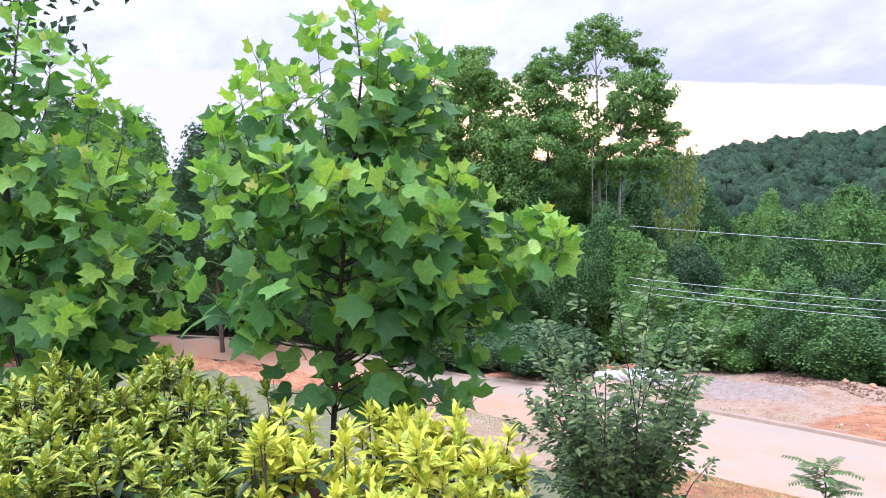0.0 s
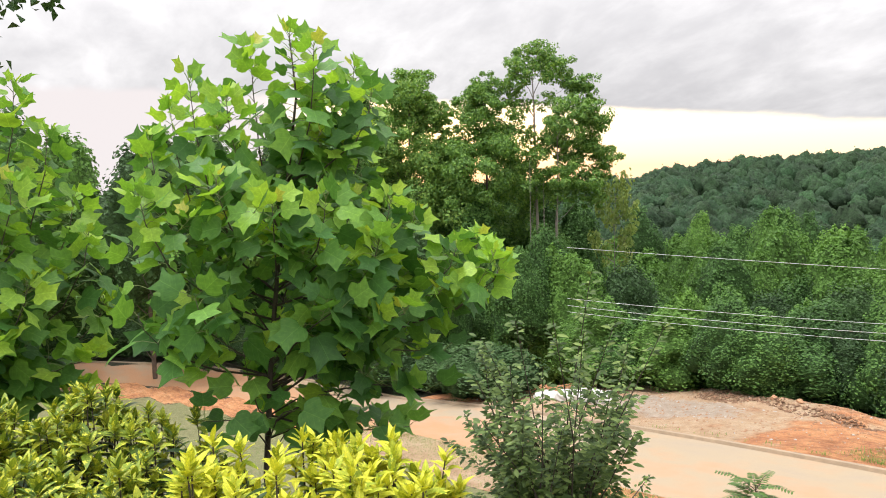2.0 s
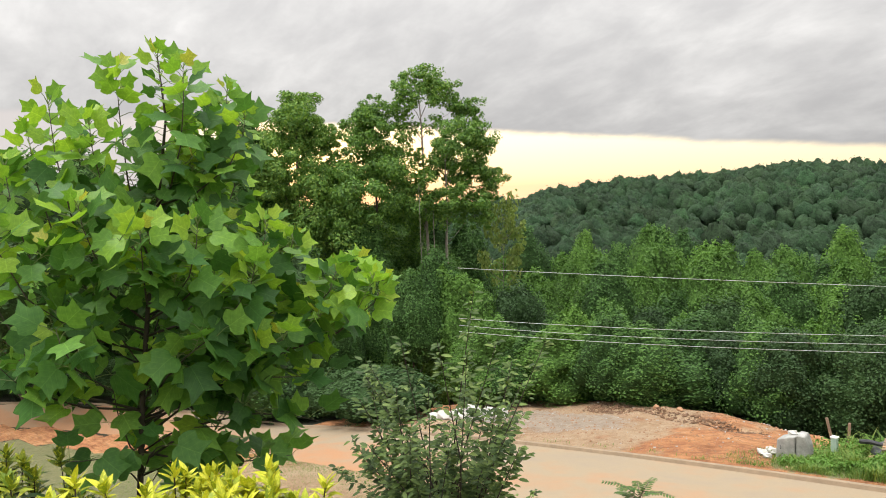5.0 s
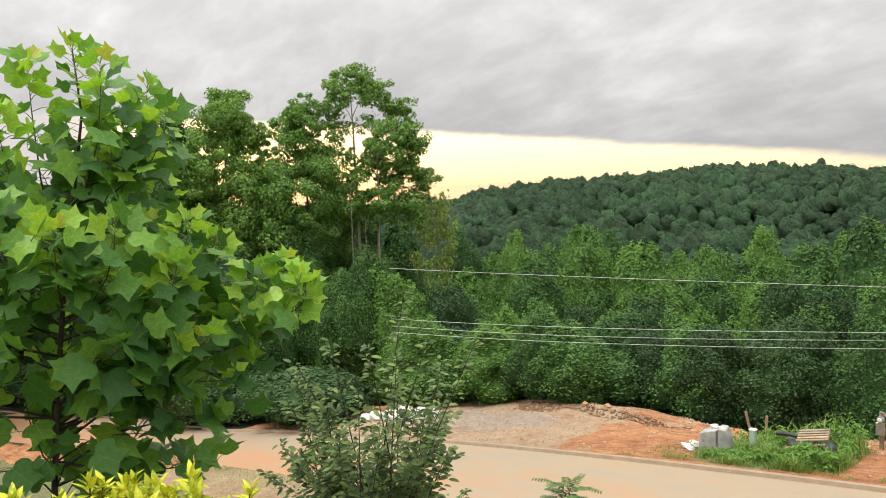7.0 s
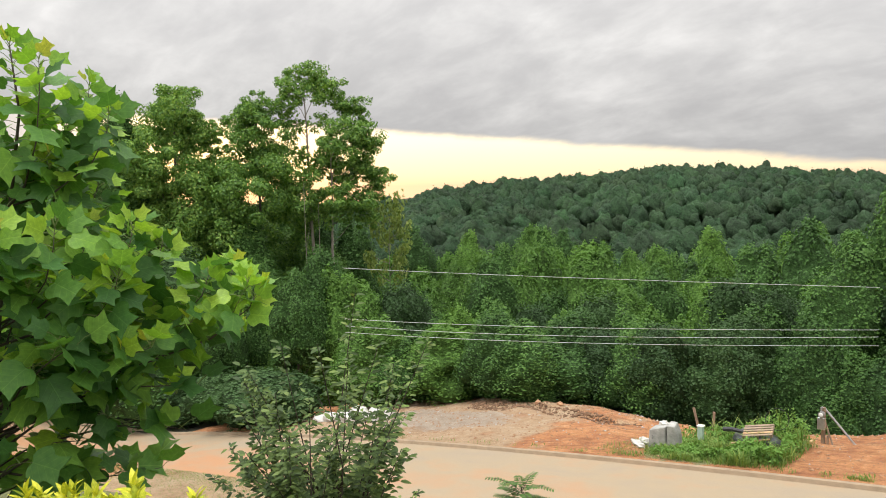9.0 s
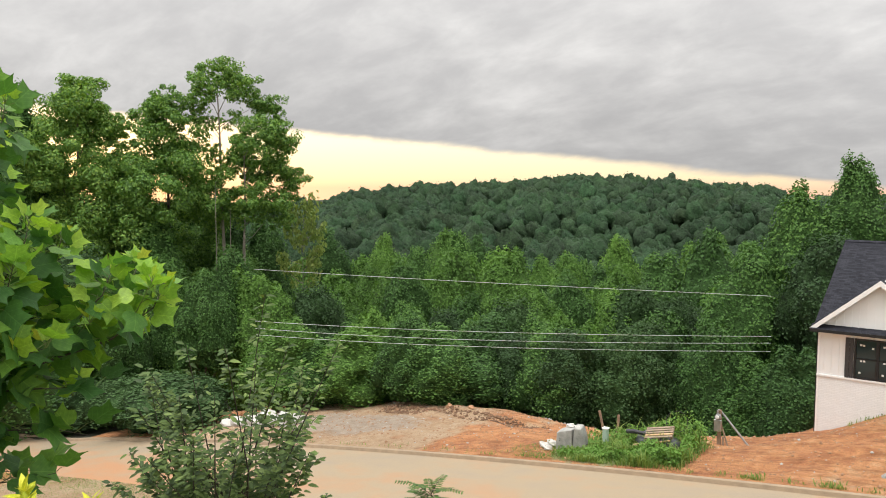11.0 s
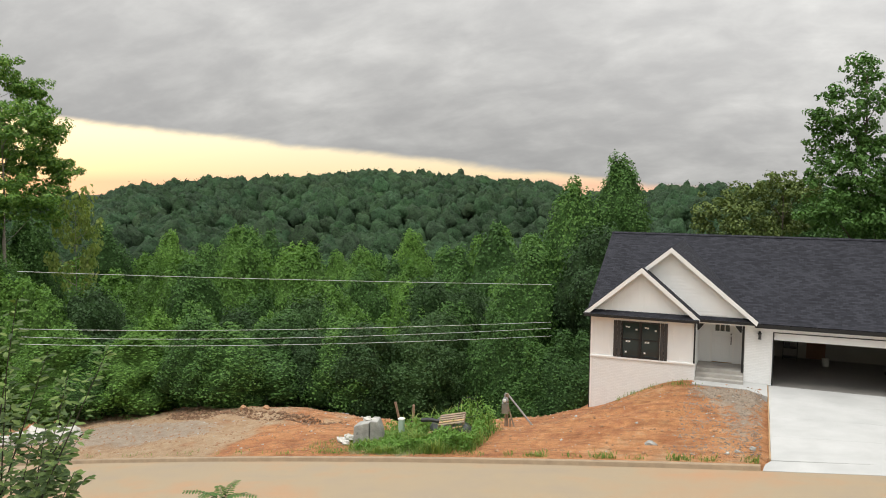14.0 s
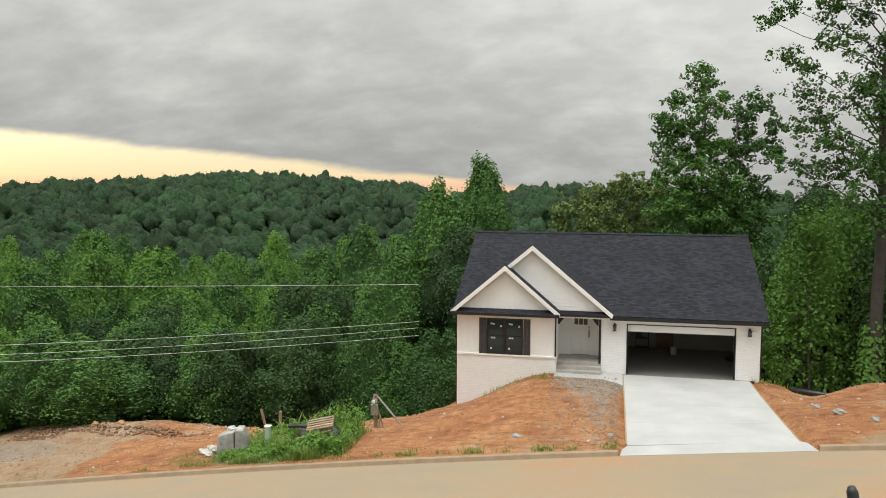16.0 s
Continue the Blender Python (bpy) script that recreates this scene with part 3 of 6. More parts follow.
tagged(new("road", ribbon("road", [-3.85, -2, 0, 2, 3.62], [-0.02, 0.0, 0.03, 0.0, -0.04], ROAD, -105, 40)), "street dusted with red clay, sloping downhill", "road", kind="structure")
kerb_profile = ([3.58, 3.61, 3.65, 3.68, 3.80, 3.83], [-0.08, -0.02, 0.10, 0.12, 0.125, -0.15])
tagged(new("kerb", ribbon("kerb", *kerb_profile, KERB, -105, 0.35)), "stained concrete kerb along the far side of the street", "kerb", kind="structure")
tagged(new("kerb", ribbon("kerb", *kerb_profile, KERB, 6.75, 40)), "stained concrete kerb beside the driveway", "kerb", kind="structure")


# ---- the house ----
FRONT, FLOOR = 37.46, 1.05
BUMP = 36.86
house = thing("house", "new white single-storey house with black shingled roof and open garage", "house", (0, FRONT, 0))


def hpart(name, mb, mat, parent=None, label="", smooth=False, bevel=0.0):
    """A part of the house, given in the place's own metres."""
    mb.v = [(x, y - FRONT, z) for x, y, z in mb.v]
    return part(name, mb, mat, parent or house, label, smooth, bevel)


EAVE, RIDGE_Y, RIDGE_Z, BACK_Y = 3.78, 43.7, 7.43, 50.3
WL, WR, BOTTOM = -7.33, 6.80, -2.2
# front wall round the garage opening
mb = MB()
mb.box(-0.40, FRONT, 0.3, 0.81, FRONT + 0.2, EAVE).box(5.69, FRONT, 0.3, WR, FRONT + 0.2, EAVE).box(0.81, FRONT, 3.48, 5.69, FRONT + 0.2, EAVE)
hpart("front_wall", mb, BRICK, label="white painted brick wall round the garage opening")
hpart("side_wall", MB().box(WR - 0.2, FRONT + 0.2, -1.5, WR, BACK_Y - 0.4, EAVE), BRICK)
hpart("side_wall", MB().box(WL, FRONT + 0.2, BOTTOM, WL + 0.2, BACK_Y - 0.4, EAVE), BRICK)
hpart("back_wall", MB().box(WL, BACK_Y - 0.6, BOTTOM, WR, BACK_Y - 0.4, EAVE), BRICK)
# bump-out with the window: brick below, boards above
hpart("lower_wall", MB().box(WL, BUMP, BOTTOM, -2.50, BUMP + 0.2, 1.78).box(WL, BUMP + 0.2, BOTTOM, WL + 0.2, FRONT + 0.2, 1.78), BRICK, label="white painted brick foundation wall")
mb = MB().box(WL, BUMP + 0.02, 1.86, -5.90, BUMP + 0.2, EAVE).box(-4.11, BUMP + 0.02, 1.86, -2.50, BUMP + 0.2, EAVE).box(-5.90, BUMP + 0.02, 3.62, -4.11, BUMP + 0.2, EAVE)
mb.box(WL, BUMP + 0.2, 1.86, WL + 0.2, FRONT + 0.2, EAVE).box(-2.7, BUMP + 0.2, 0.6, -2.5, FRONT + 1.6, EAVE)
boards = hpart("boarded_wall", mb, WHITE_PAINT, label="white board and batten wall")
for x in np.arange(WL + 0.2, -2.6, 0.30):
    if not -6.35 < x < -3.65:
        hpart("batten", MB().box(x, BUMP, 1.86, x + 0.045, BUMP + 0.02, EAVE), WHITE_PAINT, boards)
hpart("sill_band", MB().box(WL - 0.03, BUMP - 0.05, 1.78, -2.47, BUMP + 0.22, 1.86), TRIM_WHITE)
for x in (WL, -2.56):
    hpart("corner_trim", MB().box(x - 0.02, BUMP - 0.025, 1.86 if x > WL else BOTTOM, x + 0.05, BUMP + 0.06, EAVE), BLACK_METAL if x > WL else TRIM_WHITE)
hpart("downpipe", MB().box(WL - 0.07, BUMP + 0.02, BOTTOM, WL - 0.02, BUMP + 0.09, EAVE), BLACK_METAL, label="black downpipe")
hpart("downpipe", MB().box(WR + 0.003, FRONT + 0.02, 0.4, WR + 0.07, FRONT + 0.09, EAVE), BLACK_METAL, label="black downpipe")


def house_window(x0, x1, z0, z1, y):
    f = MB()
    for a, b, c, d in ((x0, z0, x0 + 0.07, z1), (x1 - 0.07, z0, x1, z1), (x0 + 0.07, z1 - 0.07, x1 - 0.07, z1), (x0 + 0.07, z0, x1 - 0.07, z0 + 0.07)):
        f.box(a, y - 0.03, b, c, y + 0.1, d)
    mid = (x0 + x1) / 2
    f.box(mid - 0.06, y - 0.03, z0 + 0.07, mid + 0.06, y + 0.1, z1 - 0.07)
    win = hpart("window", f, BLACK_METAL, label="black framed double window with stickers on the glass")
    for a, b in ((x0 + 0.07, mid - 0.06), (mid + 0.06, x1 - 0.07)):
        hz = (z0 + z1) / 2
        hpart("pane", MB().box(a, y + 0.055, hz + 0.02, b, y + 0.06, z1 - 0.07), GLASS, win)
        hpart("pane", MB().box(a, y + 0.035, z0 + 0.07, b, y + 0.04, hz - 0.02), GLASS, win)
        hpart("meeting_rail", MB().box(a, y, hz - 0.02, b, y + 0.07, hz + 0.02), BLACK_METAL, win)
        for u, q in ((0.18, 0.85), (0.32, 0.84), (0.78, 0.78), (0.2, 0.42), (0.36, 0.42), (0.15, 0.1)):
            p = a + (b - a) * u
            h = z0 + 0.07 + (z1 - z0 - 0.14) * q
            hpart("sticker", MB().box(p, y + 0.028, h, p + 0.09, y + 0.031, h + 0.08), STICKER, win)
    return win


house_window(-5.90, -4.11, 1.86, 3.62, BUMP)
for a, b in ((-6.26, -5.92), (-4.09, -3.75)):
    s = MB()
    for k in range(2):
        x0 = a + 0.01 + k * (b - a) / 2
        s.box(x0, BUMP - 0.03, 1.86, x0 + (b - a) / 2 - 0.012, BUMP + 0.02, 3.62)
    for z in (2.2, 3.25):
        s.box(a + 0.01, BUMP - 0.045, z, b - 0.01, BUMP - 0.03, z + 0.1)
    hpart("shutter", s, SHUTTER, label="dark board shutter")

# porch: recess, door, steps
PB = FRONT + 1.6
mb = MB().box(-2.5, PB, 1.2, -1.93, PB + 0.15, EAVE).box(-0.93, PB, 1.2, -0.4, PB + 0.15, EAVE).box(-1.93, PB, 3.62, -0.93, PB + 0.15, EAVE)
mb.box(-0.4, FRONT + 0.2, 0.6, -0.2, PB + 0.15, EAVE)
hpart("porch_wall", mb, WHITE_PAINT)
hpart("porch_floor", MB().box(-2.5, FRONT - 0.02, 0.5, -0.4, PB, 1.55), PORCH, label="grey weathered porch floor")
for k in range(2):
    hpart("porch_step", MB().box(-2.5, FRONT - 0.32 * (2 - k) - 0.02, 0.5, -0.4, FRONT - 0.32 * (1 - k) - 0.02, 1.22 + 0.165 * k), PORCH)
door = hpart("front_door", MB().box(-1.89, PB + 0.04, 1.57, -0.97, PB + 0.09, 3.58), WHITE_PAINT, label="white panelled front door with a small window", bevel=0.006)
for a, b in ((-1.78, -1.47), (-1.39, -1.08)):
    hpart("door_panel", MB().box(a, PB + 0.028, 1.75, b, PB + 0.04, 2.85), WHITE_PAINT, door, bevel=0.01)
for k in range(3):
    hpart("door_pane", MB().box(-1.76 + k * 0.23, PB + 0.03, 3.08, -1.57 + k * 0.23, PB + 0.04, 3.42), GLASS, door)
hpart("handle", MB().box(-1.05, PB, 2.45, -1.01, PB + 0.04, 2.85), BLACK_METAL, door, "long black handle")
hpart("handle_lock", MB().box(-1.06, PB + 0.01, 2.92, -1.0, PB + 0.04, 2.99), BLACK_METAL, door)
for x0, x1, z0, z1 in ((-1.99, -1.89, 1.55, 3.68), (-0.97, -0.87, 1.55, 3.68), (-1.89, -0.97, 3.58, 3.68)):
    hpart("door_casing", MB().box(x0, PB - 0.03, z0, x1, PB + 0.1, z1), TRIM_WHITE)
hpart("porch_post", MB().box(-0.52, FRONT - 0.03, 1.5, -0.42, FRONT + 0.1, EAVE), BLACK_METAL, label="black porch post")
for x, sgn in ((-2.48, 1), (-0.54, -1)):
    hpart("bracket", MB().prism([(x, FRONT + 0.0, 3.35), (x, FRONT + 0.0, 3.75), (x + 0.4 * sgn, FRONT, 3.75), (x + 0.33 * sgn, FRONT, 3.75 - 0.05), (x + 0.06 * sgn, FRONT, 3.35)], (0, 0.08, 0)), BLACK_METAL, label="black diagonal bracket")

# roofs: slabs with their own thickness
def slab(name, a, b, c, d, t, mat, label="", parent=None):
    """A roof slope through four corners (eave left, eave right, ridge right, ridge left), in its own axes so that the courses run level."""
    a, b, c, d = (Vector(p) for p in (a, b, c, d))
    u = (b - a).normalized()
    n = u.cross(d - a).normalized()
    v = n.cross(u)
    m = Matrix((u, v, n)).transposed().to_4x4()
    m.translation = a
    inv = m.inverted()
    mb = MB().prism([inv @ p for p in (a, b, c, d)], (0, 0, -t))
    ob = part(name, mb, mat, house, label)
    ob.matrix_basis = Matrix.Translation((0, -FRONT, 0)) @ m
    return ob


EY, EZ, RL, RR = FRONT - 0.4, 3.90, -7.62, 7.08
slab("roof", (RL, EY, EZ), (RR, EY, EZ), (RR, RIDGE_Y, RIDGE_Z), (RL, RIDGE_Y, RIDGE_Z), 0.10, SHINGLE, "black architectural shingles")
slab("roof", (RR, BACK_Y, EZ), (RL, BACK_Y, EZ), (RL, RIDGE_Y, RIDGE_Z), (RR, RIDGE_Y, RIDGE_Z), 0.10, SHINGLE, "black architectural shingles")
hpart("ridge_cap", MB().prism([(RL, RIDGE_Y - 0.15, RIDGE_Z - 0.04), (RL, RIDGE_Y, RIDGE_Z + 0.045), (RL, RIDGE_Y + 0.15, RIDGE_Z - 0.04)], (RR - RL, 0, 0)), SHINGLE)
for x0 in (RL + 0.25, RR - 0.4):
    hpart("gable_end", MB().prism([(x0, FRONT, EAVE), (x0, RIDGE_Y, RIDGE_Z - 0.12), (x0, BACK_Y - 0.4, EAVE)], (0.15, 0, 0)), WHITE_PAINT)
hpart("fascia", MB().box(-0.0, EY - 0.02, EZ - 0.2, RR, EY + 0.02, EZ - 0.03), BLACK_METAL, label="black gutter board")
hpart("soffit", MB().box(RL + 0.1, EY + 0.02, EZ - 0.17, RR, FRONT + 0.05, EZ - 0.12), TRIM_WHITE)
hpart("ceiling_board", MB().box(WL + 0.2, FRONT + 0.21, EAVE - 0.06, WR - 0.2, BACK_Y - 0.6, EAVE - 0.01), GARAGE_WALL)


def gable(cx, half, ez, pz, y0, y1, face_mat, lap):
    """A front gable: two slopes, face, raking boards."""
    k = (pz - ez) / half
    for s in (-1, 1):
        e0, e1 = Vector((cx + s * half, y0, ez)), Vector((cx + s * half, y1, ez))
        p0, p1 = Vector((cx, y0, pz)), Vector((cx, y1, pz))
        q = (e1, e0, p0, p1) if s < 0 else (e0, e1, p1, p0)
        slab("gable_roof", *q, 0.09, SHINGLE, "black shingled gable slope")
        n = Vector((s * k, 0, 1)).normalized()
        mb = MB().prism([e0 - Vector((0, 0, 0.02)), p0 - Vector((0, 0, 0.02)), p0 - Vector((0, 0, 0.26)), e0 - Vector((0, 0, 0.20)) - Vector((s * 0.06, 0, 0))], (0, -0.05, 0))
        hpart("raking_board", mb, TRIM_WHITE, label="cream raking board")
    face_y = y0 + 0.3
    zb = ez - 0.05
    face = hpart("gable_face", MB().prism([(cx - half + 0.1, face_y, zb), (cx + half - 0.1, face_y, zb), (cx, face_y, pz - 0.12)], (0, 0.1, 0)), face_mat)
    if lap:
        z = zb
        while z < pz - 0.3:
            h = (pz - 0.16 - z) / k
            h2 = (pz - 0.16 - z - 0.155) / k
            if h2 > 0.05:
                hpart("lap_board", MB().add([(cx - h, face_y - 0.025, z), (cx + h, face_y - 0.025, z), (cx + h2, face_y - 0.004, z + 0.165), (cx - h2, face_y - 0.004, z + 0.165), (cx - h, face_y - 0.001, z), (cx + h, face_y - 0.001, z)],
                                             [(0, 1, 2, 3), (0, 4, 5, 1)]), face_mat, face)
            z += 0.165
    else:
        x = cx - half + 0.35
        while x < cx + half - 0.3:
            h = pz - 0.2 - k * abs(x - cx)
            if h > zb + 0.15:
                hpart("batten", MB().box(x, face_y - 0.02, zb + 0.1, x + 0.045, face_y, h), face_mat, face)
            x += 0.30
    return face


gable(-3.72, 3.86, 3.98, 7.20, FRONT - 0.42, 43.2, WHITE_PAINT, True)
gable(-4.98, 2.66, 3.98, 6.24, BUMP - 0.3, 42.0, WHITE_PAINT, False)
# small shingled skirt and gutter under the gables
slab("skirt_roof", (RL, BUMP - 0.42, 3.93), (-2.35, BUMP - 0.42, 3.93), (-2.35, BUMP + 0.0, 4.10), (RL, BUMP + 0.0, 4.10), 0.08, SHINGLE)
slab("skirt_roof", (-2.35, FRONT - 0.42, 3.93), (0.1, FRONT - 0.42, 3.93), (0.1, FRONT + 0.0, 4.10), (-2.35, FRONT + 0.0, 4.10), 0.08, SHINGLE)
hpart("gutter", MB().box(RL, BUMP - 0.46, 3.80, -2.35, BUMP - 0.40, 3.93), BLACK_METAL, label="black gutter")
hpart("gutter", MB().box(-2.35, FRONT - 0.46, 3.80, 0.1, FRONT - 0.40, 3.93), BLACK_METAL, label="black gutter")
hpart("soffit", MB().box(RL + 0.05, BUMP - 0.40, 3.80, -2.4, BUMP + 0.05, 3.84), TRIM_WHITE)
hpart("soffit", MB().box(-2.4, FRONT - 0.40, 3.78, 0.1, PB, 3.82), TRIM_WHITE)

# garage: frame, rolled-up door, room inside
for x0, x1, z0, z1 in ((0.78, 0.83, 1.05, 3.50), (5.67, 5.72, 1.05, 3.50), (0.83, 5.67, 3.46, 3.50)):
    hpart("garage_frame", MB().box(x0, FRONT - 0.025, z0, x1, FRONT + 0.19, z1), BLACK_METAL, label="black garage door frame")
hpart("garage_door", MB().box(0.83, FRONT + 0.10, 3.12, 5.67, FRONT + 0.15, 3.46), TRIM_WHITE, label="white sectional garage door rolled up", bevel=0.006)
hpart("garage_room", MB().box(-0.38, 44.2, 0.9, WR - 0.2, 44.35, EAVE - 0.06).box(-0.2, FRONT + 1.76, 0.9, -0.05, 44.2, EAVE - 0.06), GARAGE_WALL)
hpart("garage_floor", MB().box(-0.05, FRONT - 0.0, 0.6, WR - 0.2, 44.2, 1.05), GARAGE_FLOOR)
hpart("inner_door", MB().box(2.55, 44.13, 1.07, 3.45, 44.19, 3.1), BROWN, label="brown inner door")
for x in (0.22, 6.30):
    l = MB().box(x - 0.05, FRONT - 0.03, 3.28, x + 0.05, FRONT, 3.5).box(x - 0.02, FRONT - 0.16, 3.44, x + 0.02, FRONT - 0.03, 3.47)
    l.prism([(x - 0.09, FRONT - 0.23, 3.40), (x + 0.09, FRONT - 0.23, 3.40), (x + 0.09, FRONT - 0.05, 3.40), (x - 0.09, FRONT - 0.05, 3.40)], (0, 0, 0.03)).box(x - 0.03, FRONT - 0.17, 3.43, x + 0.03, FRONT - 0.11, 3.52)
    for a in (-0.07, 0.055):
        for b in (-0.21, -0.085):
            l.box(x + a, FRONT + b, 3.17, x + a + 0.015, FRONT + b + 0.015, 3.40)
    l.box(x - 0.075, FRONT - 0.215, 3.15, x + 0.075, FRONT - 0.065, 3.17)
    lamp = hpart("wall_lantern", l, BLACK_METAL, label="black wall lantern")
    hpart("lantern_glass", MB().box(x - 0.045, FRONT - 0.19, 3.18, x + 0.045, FRONT - 0.09, 3.38), GREY_SHEET, lamp)

# driveway: separate slabs with joints, and a walk to the porch
drive = thing("driveway", "new pale concrete driveway between bare clay banks", "driveway", kind="structure")


ys = [27.45, 30.0, 32.5, 35.0, FRONT - 0.01]
for i in range(4):
    for x0, x1 in ((0.68, 6.36),):
        mb = MB()
        n = 5
        vs = []
        for a in range(n + 1):
            for b in range(3):
                x, y = x0 + (x1 - x0) * b / 2, ys[i] + 0.007 + (ys[i + 1] - ys[i] - 0.007) * a / n
                vs.append((x, y, float(drive_z(x, y))))
        low = [(x, y, z - 0.35) for x, y, z in vs]
        fs = [(a * 3 + b, a * 3 + b + 1, a * 3 + b + 4, a * 3 + b + 3) for a in range(n) for b in range(2)]
        k = len(vs)
        rim = [a * 3 for a in range(n + 1)] + [n * 3 + 1] + [a * 3 + 2 for a in range(n, -1, -1)] + [1]
        mb.add(vs + low, fs + [(rim[j], rim[(j + 1) % len(rim)], rim[(j + 1) % len(rim)] + k, rim[j] + k) for j in range(len(rim))])
        part("slab", mb, CONCRETE, drive)
apron = [(0.42, 26.55), (6.72, 26.55), (6.55, 27.25), (6.36, 27.45), (0.68, 27.45), (0.5, 27.1)]
part("apron", MB().prism([(x, y, float(road_z(x)) - 0.02 + 0.03 * (y > 27)) for x, y in apron], (0, 0, -0.2)), CONCRETE, drive)
for x in (0.63, 6.37):
    mb = MB()
    for i in range(10):
        y0, y1 = 27.6 + i * 0.98, 27.6 + (i + 1) * 0.98
        mb.prism([(x, y0, drive_z(x, y0) + 0.01), (x + 0.04, y0, drive_z(x, y0) + 0.01), (x + 0.04, y1, drive_z(x, y1) + 0.01), (x, y1, drive_z(x, y1) + 0.01)], (0, 0, -0.2))
    part("form_board", mb, RAW_WOOD, drive, "raw timber form board")
tagged(part("front_walk", MB().prism([(-2.55, 36.1, 1.11), (-0.2, 36.0, 1.10), (0.62, 35.2, 1.08), (0.62, FRONT - 0.02, 1.08), (-0.4, FRONT - 0.02, 1.1), (-2.55, FRONT - 0.7, 1.11)], (0, 0, -0.4)), CONCRETE), "pale concrete path from the driveway to the porch", "path", kind="structure")


# ---- woods ----
class CrownForm:
    """A leafy crown's outer form: big rounded lobes with smaller ones on them, round a middle."""

    def __init__(self, rng, radius, half, cone=0.0, big=18, small=90, deep=0.46):
        self.radius, self.half, self.cone, self.deep = radius, half, cone, deep
        self.sets = []
        for n, lo, hi in ((big, 0.42, 0.66), (small, 0.17, 0.27)):
            i = np.arange(n) + 0.5
            z = 1 - 2 * i / n
            a = 2.39996 * i + rng.uniform(0, 6.3)
            d = np.stack([np.sqrt(1 - z * z) * np.cos(a), np.sqrt(1 - z * z) * np.sin(a), z], 1)
            self.sets.append((unit(d + rng.normal(0, 0.16 if n < 40 else 0.08, (n, 3))), rng.uniform(lo, hi, n)))
        self.reach = rng.uniform(0.80, 1.12, big)

    def at(self, d):
        """Places and outward directions on the crown along the directions d."""
        k, nrm = np.full(len(d), 1.0 - self.deep), d.copy()
        for (c, th), amount, lean, reach in zip(self.sets, (self.deep, 0.15), (1.5, 0.9), (self.reach, None)):
            ang = np.arccos(np.clip(d @ c.T, -1, 1)) / th
            b = np.sqrt(np.clip(1 - ang * ang, 0, 1))
            if reach is not None:
                b = b * reach
            j = b.argmax(1)
            top = b[np.arange(len(d)), j]
            k += amount * top
            nrm += (d - c[j]) / th[j][:, None] * lean * (top > 0)[:, None] * 0.6
        wide = self.radius * (1 - self.cone * d[:, 2])
        p = np.stack([d[:, 0] * wide * k, d[:, 1] * wide * k, d[:, 2] * self.half * k], 1)
        return p, unit(nrm / np.array([1, 1, max(0.7, self.half / self.radius)]))

    def shell(self, rings, seg, low=2.5):
        th = np.linspace(0.06, low, rings)
        ph = np.arange(seg) * 2 * math.pi / seg
        d = np.stack([np.sin(th)[:, None] * np.cos(ph), np.sin(th)[:, None] * np.sin(ph), np.cos(th)[:, None] + 0 * ph], -1).reshape(-1, 3)
        i, j = np.meshgrid(np.arange(rings - 1), np.arange(seg), indexing="ij")
        f = np.stack([i * seg + j, (i + 1) * seg + j, (i + 1) * seg + (j + 1) % seg, i * seg + (j + 1) % seg], -1).reshape(-1, 4)
        return self.at(d)[0], np.concatenate([f[:, [0, 1, 2]], f[:, [0, 2, 3]]])

    def leaves(self, n, rng, size, loose=0.10, stray=0.38):
        d = unit(rng.normal(size=(n * 3, 3)) + [0, 0, 0.25])
        p, nrm = self.at(d)
        out = np.linalg.norm(p / [self.radius, self.radius, self.half], axis=1)
        # fewer leaves between lobes, where the mass's painted shade shows
        full = np.clip((out - 1 + self.deep) / self.deep, 0.04, 1) ** 1.4
        keep = rng.choice(len(d), n, replace=False, p=full / full.sum())
        p, nrm = p[keep], nrm[keep]
        p = p * (1 + rng.uniform(-0.3 * loose, loose, (n, 1)))
        return cards(p, unit(nrm + rng.normal(0, stray, (n, 3)) + [0, 0, 0.3]), size * rng.uniform(0.6, 1.35, n), rng, 0.75)


def two_part(name, v, f, hv, hf, leaf_mat, mass_mat):
    me = fast_mesh(name, np.concatenate([v, hv]), np.concatenate([f, hf + len(v)]), leaf_mat)
    me.materials.append(mass_mat)
    me.polygons.foreach_set("material_index", np.repeat([0, 1], [len(f), len(hf)]).astype(np.int32))
    me.polygons.foreach_set("use_smooth", np.repeat([False, True], [len(f), len(hf)]))
    return me


